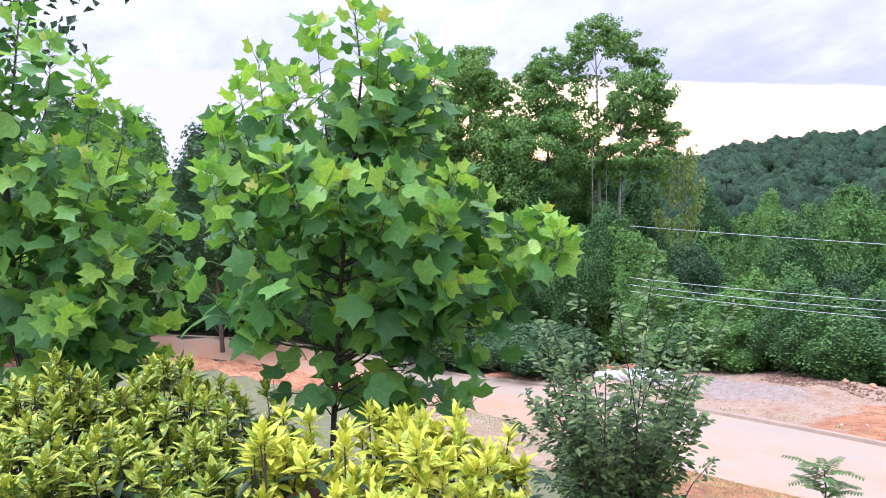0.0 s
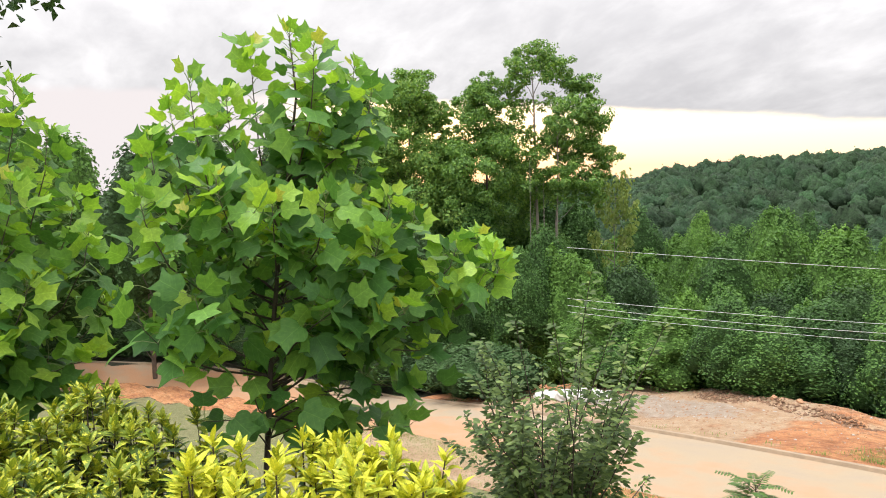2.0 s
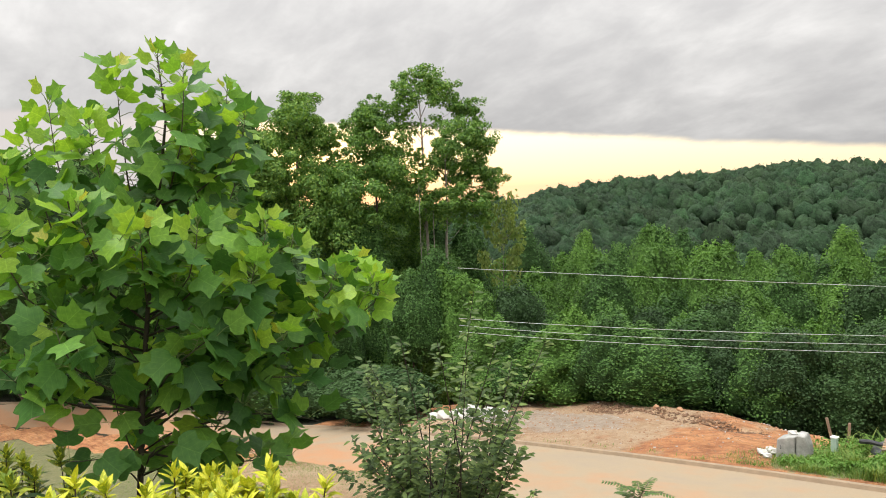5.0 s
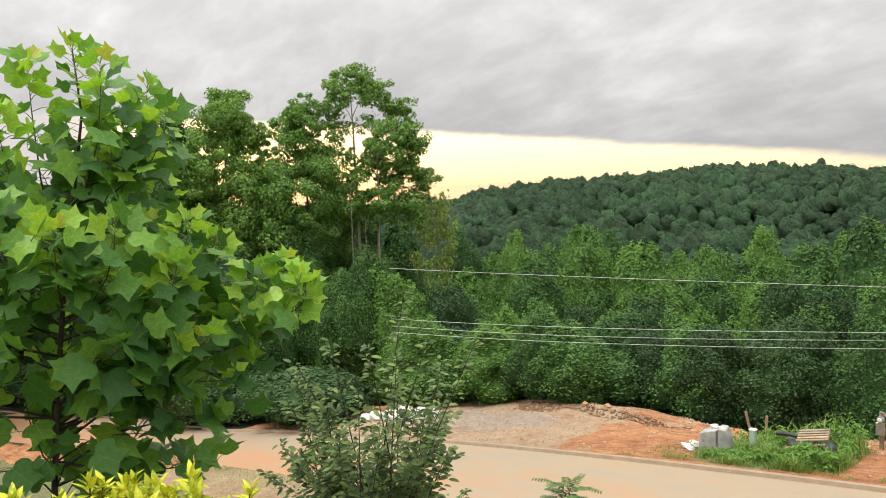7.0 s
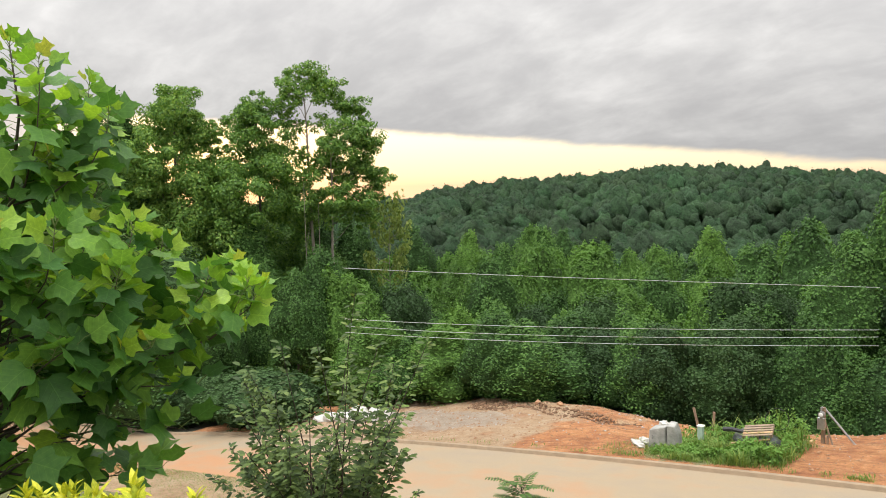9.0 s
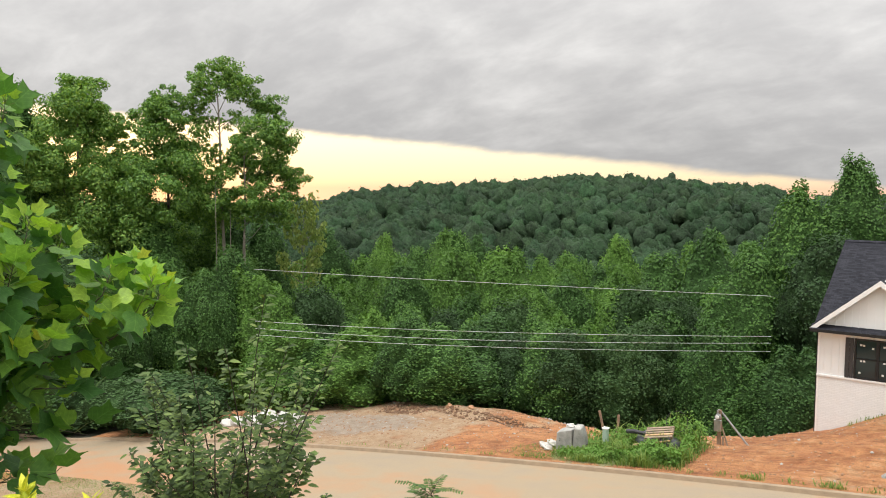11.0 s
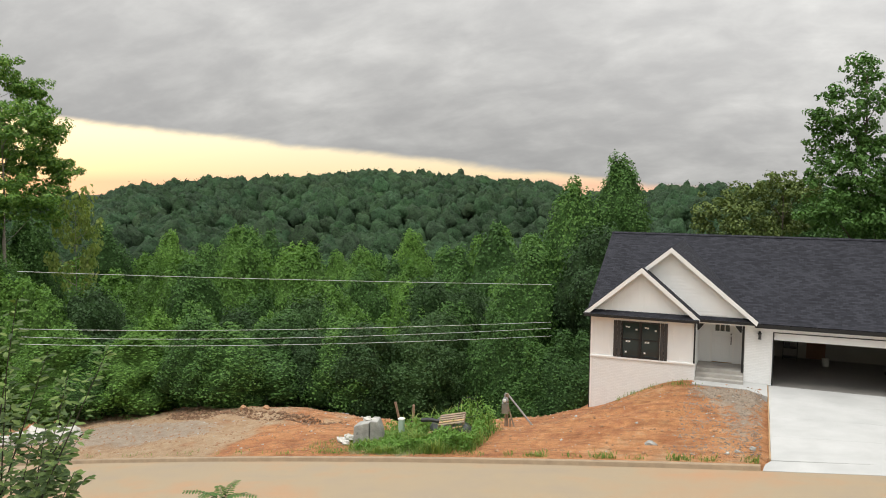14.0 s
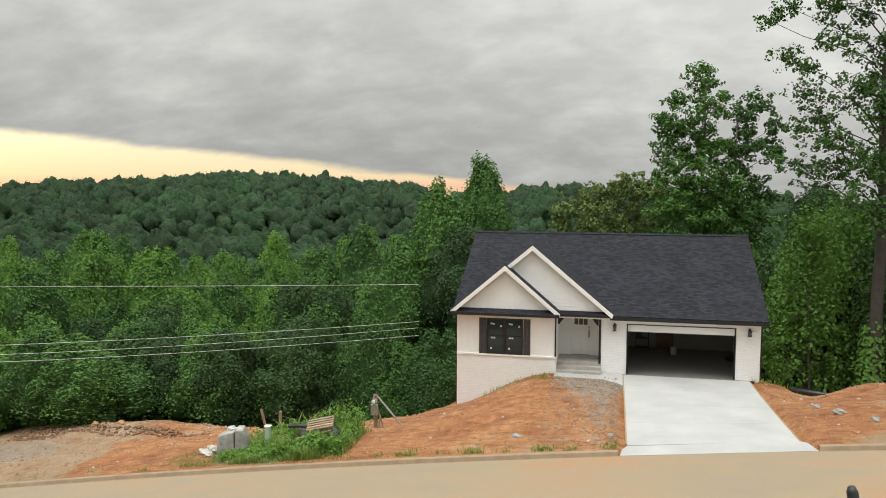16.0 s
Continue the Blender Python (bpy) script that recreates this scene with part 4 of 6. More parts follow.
def full_tree(seed, height, radius, base, leaves, size, leaf_mat, mass_mat, bark, cone=0.0, rings=18, seg=24, big=18):
    """A dense broadleaf tree: trunk, limbs into the lobes, and a lobed crown clad in leaves."""
    rng = np.random.default_rng(seed)
    half = (height - base) / 2
    form = CrownForm(rng, radius, half, cone, big)
    mid_z = base + half
    th = height * 0.012
    wood = MB().tube([(0, 0, -0.8), (0.05, 0.04, height * 0.3), (-0.06, 0.05, height * 0.6), (0.02, 0, height * 0.9)], [th * 1.3, th, th * 0.6, th * 0.15], 7)
    for c in form.sets[0][0]:
        e = np.array([c[0] * radius * 0.7, c[1] * radius * 0.7, mid_z + c[2] * half * 0.75])
        z0 = max(1.0, e[2] - math.hypot(e[0], e[1]) * 0.8 - 0.5)
        if z0 < height * 0.85:
            wood.tube([(0, 0, z0), (e[0] * 0.5, e[1] * 0.5, z0 + (e[2] - z0) * 0.4), e], [th * 0.35, th * 0.22, th * 0.06], 4)
    v, f = form.leaves(leaves, rng, size)
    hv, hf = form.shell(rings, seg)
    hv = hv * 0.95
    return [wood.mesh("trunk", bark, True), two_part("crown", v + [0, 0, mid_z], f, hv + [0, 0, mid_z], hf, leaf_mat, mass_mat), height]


def tree_meshes(seed, height, radius, base, leaves, size, leaf_mat, bark, shape="round", limbs=18, density=1.0, lean=0.0, thick=None):
    """Trunk with limbs, and a crown of many small leaves in clumps round the limbs' ends. Height 0 is the ground."""
    rng = np.random.default_rng(seed)
    wood = MB()
    thick = thick or height * 0.012
    n = 9
    px, py = rng.normal(0, height * 0.006, n).cumsum() + np.linspace(0, lean, n), rng.normal(0, height * 0.006, n).cumsum()
    tz = np.linspace(-0.6, height * 0.96, n)
    wood.tube([(px[i], py[i], tz[i]) for i in range(n)], [thick * (1 - 0.92 * i / (n - 1)) * (1.35 if i == 0 else 1) for i in range(n)], 8)
    cc, cr = [], []
    for i in range(limbs):
        f = (i + 0.5) / limbs
        z = base + (height - base) * f * 0.93
        if shape == "round":
            reach = radius * (0.35 + 0.65 * math.sin(math.pi * min(1, 0.15 + f * 0.85))) * rng.uniform(0.75, 1.1)
        elif shape == "cone":
            reach = radius * (1.05 - 0.85 * f) * rng.uniform(0.75, 1.1)
        else:
            reach = radius * (0.55 + 0.6 * math.sin(math.pi * f ** 0.8)) * rng.uniform(0.6, 1.2)
        a = i * 2.4 + rng.uniform(-0.5, 0.5)
        rise = reach * rng.uniform(0.35, 0.9) * (1 - 0.65 * f)
        x0, y0 = np.interp(z, tz, px), np.interp(z, tz, py)
        pts = [(x0 + math.cos(a) * reach * u, y0 + math.sin(a) * reach * u, z + rise * u ** 1.4) for u in (0, 0.35, 0.7, 1.0)]
        r0 = thick * 0.38 * (1 - 0.7 * f)
        wood.tube(pts, [r0, r0 * 0.7, r0 * 0.42, r0 * 0.15], 5)
        for u in (0.45, 0.72, 1.0):
            j = rng.normal(0, 0.14, 3) * radius
            cc.append((x0 + math.cos(a) * reach * u + j[0], y0 + math.sin(a) * reach * u + j[1], z + rise * u ** 1.4 + j[2] * 0.6))
            cr.append(radius * rng.uniform(0.19, 0.33))
    cc.append((px[-1], py[-1], height * 0.97))
    cr.append(radius * 0.25)
    cc, cr = np.array(cc), np.array(cr)
    k = rng.integers(0, len(cc), leaves)
    d = unit(rng.normal(size=(leaves, 3)))
    rad = rng.uniform(0.35, 1.0, leaves) ** 0.5
    pos = cc[k] + d * (cr[k] * rad)[:, None] * np.array([1, 1, 0.9])
    nrm = unit(d * 0.8 + rng.normal(0, 0.6, (leaves, 3)) + [0, 0, 0.5])
    v, f = cards(pos, nrm, size * rng.uniform(0.6, 1.35, leaves), rng, 0.75)
    return [wood.mesh("trunk", bark, True), fast_mesh("crown", v, f, leaf_mat)]


def plant_tree(meshes, x, y, label, rz=0.0, s=1.0, sz=None, name="tree", group="", z=None, category="tree"):
    t = thing(name, label, category, (x, y, ground_at(x, y) if z is None else z), group)
    t.rotation_euler = (0, 0, rz)
    sz = sz or s
    lifted = len(meshes) > 2 and sz > s
    t.scale = (s, s, s if lifted else sz)
    trunk, crown = part("trunk", meshes[0], None, t), part("crown", meshes[1], None, t)
    if lifted:
        trunk.scale = (1, 1, sz / s)
        crown.location = (0, 0, meshes[2] * (sz / s - 1))
    return t


def at_az(az, r):
    return r * math.sin(radians(az)), r * math.cos(radians(az))


def lobed_tree(seed, az, r, trunk, lobes, leaf_mat, bark, size, per, thick, swell=1.3):
    """Trunk, limbs up to each leafy lobe, and lobes of clumped leaves. Lobes: degrees aside, degrees up, half width, half height, fullness."""
    rng = np.random.default_rng(seed)
    x, y = at_az(az, r)
    g = ground_at(x, y)
    deg = r * math.tan(radians(1))
    up = lambda el: 10 + r * math.tan(radians(el)) - g
    wood = MB()
    n = 9
    top = up(trunk)
    px, py = rng.normal(0, 0.09, n).cumsum(), rng.normal(0, 0.09, n).cumsum()
    px[0] = py[0] = 0.0
    tz = np.linspace(-0.6, top, n)
    wood.tube([(px[i], py[i], tz[i]) for i in range(n)], [thick * (1 - 0.85 * i / (n - 1)) * (1.35 if i == 0 else 1) for i in range(n)], 8)
    cc, cr, wt = [], [], []
    for du, el, wh, wv, full in lobes:
        wh, wv = wh * swell, wv * swell
        c = np.array([du * deg, rng.uniform(-0.8, 0.8) * wh * deg, up(el)])
        reach = math.hypot(c[0], c[1])
        z0 = min(max(c[2] - wv * deg * 0.6 - reach * rng.uniform(0.5, 0.9), 2.0), top * 0.97)
        p0 = np.array([np.interp(z0, tz, px), np.interp(z0, tz, py), z0])
        r0 = min(thick * 0.3, 0.02 + 0.022 * deg * (wh + wv)) * (1 - 0.5 * z0 / top)
        bow = rng.normal(0, 0.07 + 0.05 * reach, (2, 3)) * [1, 1, 0.7]
        p1, p2 = p0 + (c - p0) * [0.25, 0.25, 0.4] + bow[0], p0 + (c - p0) * [0.65, 0.65, 0.75] + bow[1]
        wood.tube([p0, p1, p2, c, c + [0, 0, wv * deg * 0.5]], [r0, r0 * 0.75, r0 * 0.5, r0 * 0.3, r0 * 0.1], 6)
        m = 30
        d = unit(rng.normal(size=(m, 3)))
        s = d * rng.uniform(0.25, 1.2, (m, 1)) * np.array([wh, min(wh, 2.0), wv]) * deg
        for k in range(m):
            q = c + s[k]
            if k % 2:
                wood.tube([c, c + s[k] * 0.55 + [0, 0, 0.1], q], [r0 * 0.22, r0 * 0.14, r0 * 0.05], 4)
            cc.append(q)
            cr.append(deg * min(wh, wv) * rng.uniform(0.22, 0.44))
            wt.append(wh * wv * deg * deg * full)
    cc, cr, wt = np.array(cc), np.array(cr), np.array(wt)
    total = int(per * wt.sum() * math.pi / 30)
    k = rng.choice(len(cc), total, p=wt / wt.sum())
    d = unit(rng.normal(size=(total, 3)))
    pos = cc[k] + d * (cr[k] * rng.uniform(0.35, 1.15, total) ** 0.6)[:, None] * [1, 1, 0.75]
    nrm = unit(d + rng.normal(0, 0.4, (total, 3)) + [0, 0, 0.35])
    v, f = cards(pos, nrm, size * rng.uniform(0.6, 1.35, total), rng, 0.75)
    return [wood.mesh("trunk", bark, True), fast_mesh("crown", v, f, leaf_mat)]



# the tall stand beyond the street's bend
for seed, az, r, trunk, bark, thick, lobes in (
        (101, -62.8, 76, 6.5, BARK, 0.3, ((0, 6.5, 1.1, 1.2, 1), (0.4, 5.4, 1.4, 1.2, 1), (-0.9, 4.4, 1.6, 1.5, 1), (1.0, 3.8, 1.4, 1.5, 1), (2.4, 3.6, 0.8, 1.2, 0.9), (-2.0, 1.6, 1.9, 1.6, 1), (0.6, 1.0, 2.2, 1.7, 1), (2.8, 0.6, 1.3, 1.2, 1), (-0.5, -2.5, 2.5, 2.4, 1), (1.8, -3.5, 2.2, 2.5, 1), (-2.6, -3, 2, 2.4, 1))),
        (102, -57.3, 75, 6.0, BARK, 0.28, ((0, 5.8, 0.75, 1.1, 1), (0.2, 4.8, 1.1, 1.1, 1), (-0.4, 3.9, 1.4, 1.4, 1), (0.6, 3.1, 1.5, 1.4, 1), (-1.6, 1.8, 1.2, 1.2, 0.9), (1.6, 1.2, 1.3, 1.2, 0.8), (0, -0.3, 2.4, 1.8, 1), (-1.6, -3.5, 2.1, 2.4, 1), (1.2, -4.5, 2.2, 2.6, 1), (0, -7.5, 2.6, 2.0, 0.8))),
        (103, -53.4, 74, 7.6, PALE_BARK, 0.27, ((0, 8.0, 1.2, 1.0, 0.85), (-1.4, 6.9, 0.9, 1.0, 0.8), (-2.0, 5.8, 0.6, 0.7, 0.7), (1.4, 7.2, 1.0, 1.0, 0.8), (2.2, 6.0, 0.6, 0.7, 0.8), (-0.9, 4.6, 0.6, 0.6, 0.4), (0.8, 4.8, 0.6, 0.6, 0.4), (-1.6, 4.6, 0.5, 0.6, 0.5), (-0.6, 2.2, 0.6, 0.8, 0.6), (-0.4, 0.0, 1.2, 1.0, 0.9), (-0.8, -1.7, 1.1, 1.0, 0.9))),
        (104, -52.1, 73, 4.5, PALE_BARK, 0.22, ((2.2, 5.7, 0.8, 0.9, 1), (1.2, 3.7, 1.4, 1.2, 1), (2.6, 3.6, 1.0, 1.1, 1), (0.3, 2.3, 1.3, 1.1, 1), (2.0, 1.7, 1.8, 1.1, 1), (3.3, 0.6, 1.1, 0.9, 1), (1.2, -0.6, 1.8, 1.1, 1), (-0.3, -1.5, 1.1, 0.8, 0.9), (2.2, -2.0, 1.3, 0.8, 0.8), (0.9, -8.5, 0.9, 2.0, 0.9), (-0.5, -9.0, 0.8, 1.8, 0.6)))):
    x, y = at_az(az, r)
    plant_tree(lobed_tree(seed, az, r, trunk, lobes, STAND_LEAF, bark, 0.23, 290, thick, 1.3), x, y, "tall slender tulip poplar in the stand beyond the street", -radians(az), group="tall trees beyond the street")
tall = [full_tree(13, 24.0, 3.7, 4.0, 6500, 0.30, WOOD_LEAF, VALLEY_SHADE_CORE, BARK, 0.3, 26, 26, 30),
        tree_meshes(14, 15.0, 2.2, 9.5, 1700, 0.30, OLIVE_LEAF, PALE_BARK, "tall", 14, thick=0.11)]
TALL_H = (24.0, 15.0)
for k, az, r, top, rz, s in ((0, -66.4, 80, 5.4, 4.0, 0.9), (0, -60.2, 82, 0.9, 0.9, 1.0), (0, -55.6, 82, 0.2, 3.9, 1.0), (0, -64.4, 80, 1.2, 5.2, 1.0), (0, -50.6, 84, -2.6, 2.2, 0.8), (0, -53.4, 84, -1.2, 1.0, 0.9),
                             (1, -47.6, 77, -0.9, 1.0, 0.9), (0, -58.2, 72, -2.5, 4.4, 0.9), (0, -67.6, 74, 1.5, 3.1, 1.0), (0, -51.8, 80, -5.2, 0.4, 0.7)):
    x, y = at_az(az, r)
    z = ground_at(x, y)
    h = 10 + r * math.tan(radians(top)) - z
    plant_tree(tall[k], x, y, "tall leafy tree in the stand beyond the street" if k == 0 else "yellowish thin-crowned tree beside the tall stand", rz, s, h / TALL_H[k], group="tall trees beyond the street")
# bare slim stems in front of the stand
for az, r, top, th in ((-54.0, 70, 0.5, 0.07), (-52.0, 71, -2, 0.06), (-53.0, 72, -1, 0.10)):
    x, y = at_az(az, r)
    z = ground_at(x, y)
    h = 10 + r * math.tan(radians(top)) - z
    t = thing("bare_tree", "slim pale stem without leaves before the woods", "tree", (x, y, z), "bare stems")
    part("trunk", MB().tube([(0, 0, -0.4), (0.15, 0, h * 0.4), (-0.05, 0.1, h * 0.75), (0.1, 0, h)], [th, th * 0.8, th * 0.5, th * 0.15], 7), PALE_BARK, t, smooth=True)
    part("twig", MB().tube([(0.0, 0, h * 0.7), (0.6, 0.1, h * 0.82)], [th * 0.3, th * 0.1], 5), PALE_BARK, t)

# the edge of the woods behind the lots, and the lower slopes
def mid_set(leaves, size, rings, seg):
    return [full_tree(21, 15.0, 4.2, 0.8, leaves, size, WOOD_LEAF, VALLEY_SHADE_CORE, BARK, 0.30, rings, seg, 22),
            full_tree(22, 16.0, 3.9, 0.6, leaves, size, BRIGHT_LEAF, BRIGHT_SHADE_CORE, BARK, 0.46, rings, seg, 26),
            full_tree(23, 14.0, 4.5, 0.5, leaves, size, DARK_LEAF, DARK_SHADE_CORE, BARK, 0.05, rings, seg, 20),
            full_tree(24, 17.0, 3.7, 0.8, leaves, size, WOOD_LEAF, VALLEY_SHADE_CORE, BARK, 0.48, rings, seg, 28),
            full_tree(25, 15.0, 4.0, 0.6, leaves, size, BRIGHT_LEAF, BRIGHT_SHADE_CORE, BARK, 0.32, rings, seg, 18)]


mid, mid_far = mid_set(4600, 0.29, 18, 24), mid_set(2200, 0.40, 14, 18)
MID_H = (15.0, 16.0, 14.0, 17.0, 15.0)
rng = random.Random(5)
for az0, az1, n, r0, r1, t0, t1 in ((-50, -10, 26, 49, 56, -12.6, -9.6), (-50, -8, 26, 60, 70, -10.2, -7.4), (-50, -8, 27, 78, 98, -7.6, -4.6), (-66, -50, 12, 62, 70, -8.5, -4.5),
                                   (-98, -66, 17, 78, 100, -1.5, 4.2), (-98, -62, 12, 92, 108, -4, 1), (-50, -6, 24, 112, 140, -5.4, -3.2), (2, 34, 10, 64, 85, -5, 1.0)):
    for i in range(n):
        az = az0 + (az1 - az0) * (i + rng.uniform(0.1, 0.9)) / n
        r = rng.uniform(r0, r1)
        if -8.5 < az < 12 and r < 62:
            continue
        x, y = at_az(az, r)
        z = ground_at(x, y)
        h = max(3.5 + rng.random() * 2, 10 + r * math.tan(radians(rng.uniform(t0, t1))) - z)
        k = rng.choice((2, 2, 0, 3) if r < 72 and az > -22 else (0, 3, 0, 2, 1, 4) if r < 57 else (0, 1, 1, 4, 2, 3))
        s = rng.uniform(0.95, 1.35) if az < -62 else rng.uniform(0.52, 0.82) if r < 76 else rng.uniform(0.62, 0.98)
        plant_tree((mid if r < 76 and az > -67 else mid_far)[k], x, y, "leafy broadleaf tree in the woods below the lots", rng.uniform(0, 6.3), s, h / MID_H[k], group="trees of the near woods")
# single ones that stand out
for k, az, r, top, s in ((1, -32.4, 92, -5.2, 1.15), (1, -24.8, 88, -5.9, 1.2), (3, -18.4, 92, -3.0, 1.2), (3, -9.4, 62, 2.0, 0.85), (3, -12.6, 60, 0.2, 0.95), (0, -15.6, 58, -4.5, 0.9), (2, -10.5, 56, -3.5, 0.9),
                         (0, -28.3, 84, -6.6, 1.0), (0, -21.5, 95, -5.0, 1.1), (2, 3.0, 84, -0.5, 1.0)):
    x, y = at_az(az, r)
    z = ground_at(x, y)
    h = 10 + r * math.tan(radians(top)) - z
    plant_tree((mid if r < 90 else mid_far)[k], x, y, "tall bright green tree rising from the woods", rng.uniform(0, 6.3), s * 0.8, h / MID_H[k], group="trees of the near woods")

# undergrowth along the far side of the bend
for i in range(20):
    s_ = -45 - i * 2.7
    (x, y), = along(3.75 + rng.uniform(2.2, 4.0), [s_])
    plant_tree(mid_far[2], x, y, "dense dark undergrowth at the edge of the street", rng.uniform(0, 6.3), rng.uniform(0.55, 0.75), rng.uniform(0.2, 0.32), name="shrub", group="undergrowth by the street", category="shrub")
# oaks behind and beside the house
for seed, az, r, trunk, thick, lobes, mat, label in (
        (111, 6.0, 60, 6.8, 0.27, ((0, 7.4, 1.0, 1.0, 0.8), (-1.6, 5.7, 0.8, 0.8, 0.8), (-2.5, 4.6, 0.8, 0.7, 0.8), (0.7, 5.4, 1.1, 1.0, 0.9), (-1.0, 3.7, 1.4, 1.1, 1), (-2.3, 2.6, 1.0, 0.9, 0.9), (0.3, 2.5, 1.5, 1.2, 1), (-1.2, 0.8, 1.8, 1.2, 1), (0.6, -0.5, 1.8, 1.5, 1), (-1.6, -1.6, 1.7, 1.3, 1), (0.8, -2.4, 1.9, 1.4, 1)), WOOD_LEAF, "tall open-crowned oak behind the house"),
        (112, 8.3, 62, 4.8, 0.22, ((1.3, 5.8, 0.8, 0.8, 0.8), (0.3, 4.9, 0.8, 0.8, 0.8), (2.4, 4.2, 0.7, 0.7, 0.8), (0.8, 3.2, 1.2, 1.0, 1), (-0.2, 1.6, 1.1, 1.1, 1), (2.3, 2.4, 0.9, 0.7, 0.9), (0.2, -0.8, 1.4, 1.6, 1), (1.6, -0.6, 1.1, 1.1, 1), (0.8, -2.6, 1.6, 1.3, 1)), WOOD_LEAF, "forked oak with an airy crown behind the house"),
        (113, 1.0, 68, -0.2, 0.2, ((0.2, 0.2, 1.1, 0.8, 1), (-1.4, -0.6, 1.2, 0.9, 1), (-2.9, -1.2, 1.2, 1.0, 1), (-4.2, -2.0, 0.9, 1.2, 1), (1.6, -0.2, 1.1, 1.0, 1), (0, -2.2, 2.0, 1.4, 1), (-2.4, -3, 1.8, 1.4, 1)), DRAB_LEAF, "low olive-green oak behind the roof"),
        (32, 17.0, 42.5, 17.0, 0.34, ((-6.9, 11.0, 0.8, 0.5, 0.7), (-5.6, 11.7, 0.9, 0.6, 0.8), (-5.9, 8.8, 0.9, 0.6, 0.7), (-4.7, 8.0, 0.9, 0.7, 0.8), (-4.4, 6.4, 0.8, 0.7, 0.8), (-3.6, 5.0, 1.1, 0.8, 0.9), (-4.6, 4.0, 0.7, 0.5, 0.8), (-2.8, 9.6, 1.1, 0.8, 0.9), (-2.6, 12.0, 1.4, 0.9, 1),
                              (-3.0, 3.0, 1.3, 0.8, 1), (-5.3, 1.7, 1.0, 0.5, 0.7), (-4.0, 1.0, 1.2, 0.6, 0.8), (-2.0, 1.2, 1.5, 0.9, 1), (-1.2, 6.5, 1.4, 1.1, 1), (0, 9, 1.9, 1.4, 1), (0.5, 13, 2.4, 1.8, 1), (2, 6, 1.9, 1.5, 1), (1.5, 2, 1.9, 1.5, 1), (-1.6, -1.2, 1.4, 0.9, 0.9), (0, 16.5, 3, 2, 1), (3, 11, 2, 2, 1), (-0.2, 5.0, 1.1, 1.1, 0.9), (-0.4, 1.4, 1.2, 1.1, 0.9), (0.1, -1.8, 1.1, 1.0, 0.8), (-3, 14.5, 1.8, 1.2, 1), (-5, 13.9, 1.2, 0.8, 0.9)), WOOD_LEAF, "big oak with vine round its trunk beside the house")):
    x, y = at_az(az, r)
    near = r < 50
    big_oak = plant_tree(lobed_tree(seed, az, r, trunk, lobes, mat, DARK_BARK if near else BARK, 0.17 if near else 0.24, 190 if near else 190, thick, 1.4 if near else 1.2), x, y, label, -radians(az), group="trees by the house")
rv = np.random.default_rng(8)
va, vz = rv.uniform(0, 6.3, 1500), rv.uniform(-0.3, 4.6, 1500) * rv.uniform(0.6, 1.0, 1500)
vr = 0.42 + rv.uniform(0, 0.28, 1500) * (1.2 - vz / 6)
vn = np.stack([np.cos(va), np.sin(va), 0 * va + 0.35], 1)
part("vine", fast_mesh("vine", *cards(np.stack([np.cos(va) * vr, np.sin(va) * vr, vz], 1), unit(vn), rv.uniform(0.12, 0.26, 1500), rv, 0.8), BRIGHT_LEAF), None, big_oak, "green vine leaves")
airy = tree_meshes(35, 12.0, 3.4, 0.8, 5200, 0.24, BRIGHT_LEAF, BARK, "cone", 36)
for k, az, r, top, s in ((5, 13.4, 46, -1.2, 0.9), (5, 15.6, 51, -0.4, 1.0), (5, 18.4, 49, -2.0, 1.0), (2, 12.6, 56, -4.0, 0.8), (2, 14.6, 57, -2.5, 0.9), (2, 17.4, 55, -1.5, 0.9), (2, 21, 48, -1, 1), (0, 24, 50, 2, 1), (5, 11.9, 52, -4.6, 0.7)):
    x, y = at_az(az, r)
    z = ground_at(x, y)
    high = 10 + r * math.tan(radians(top)) - z
    plant_tree(airy if k == 5 else mid[k], x, y, "airy yellow-green understorey tree beside the house" if k == 5 else "understorey tree in the woods beside the house", az * 3, s, high / (12.0 if k == 5 else MID_H[k]), group="trees by the house")


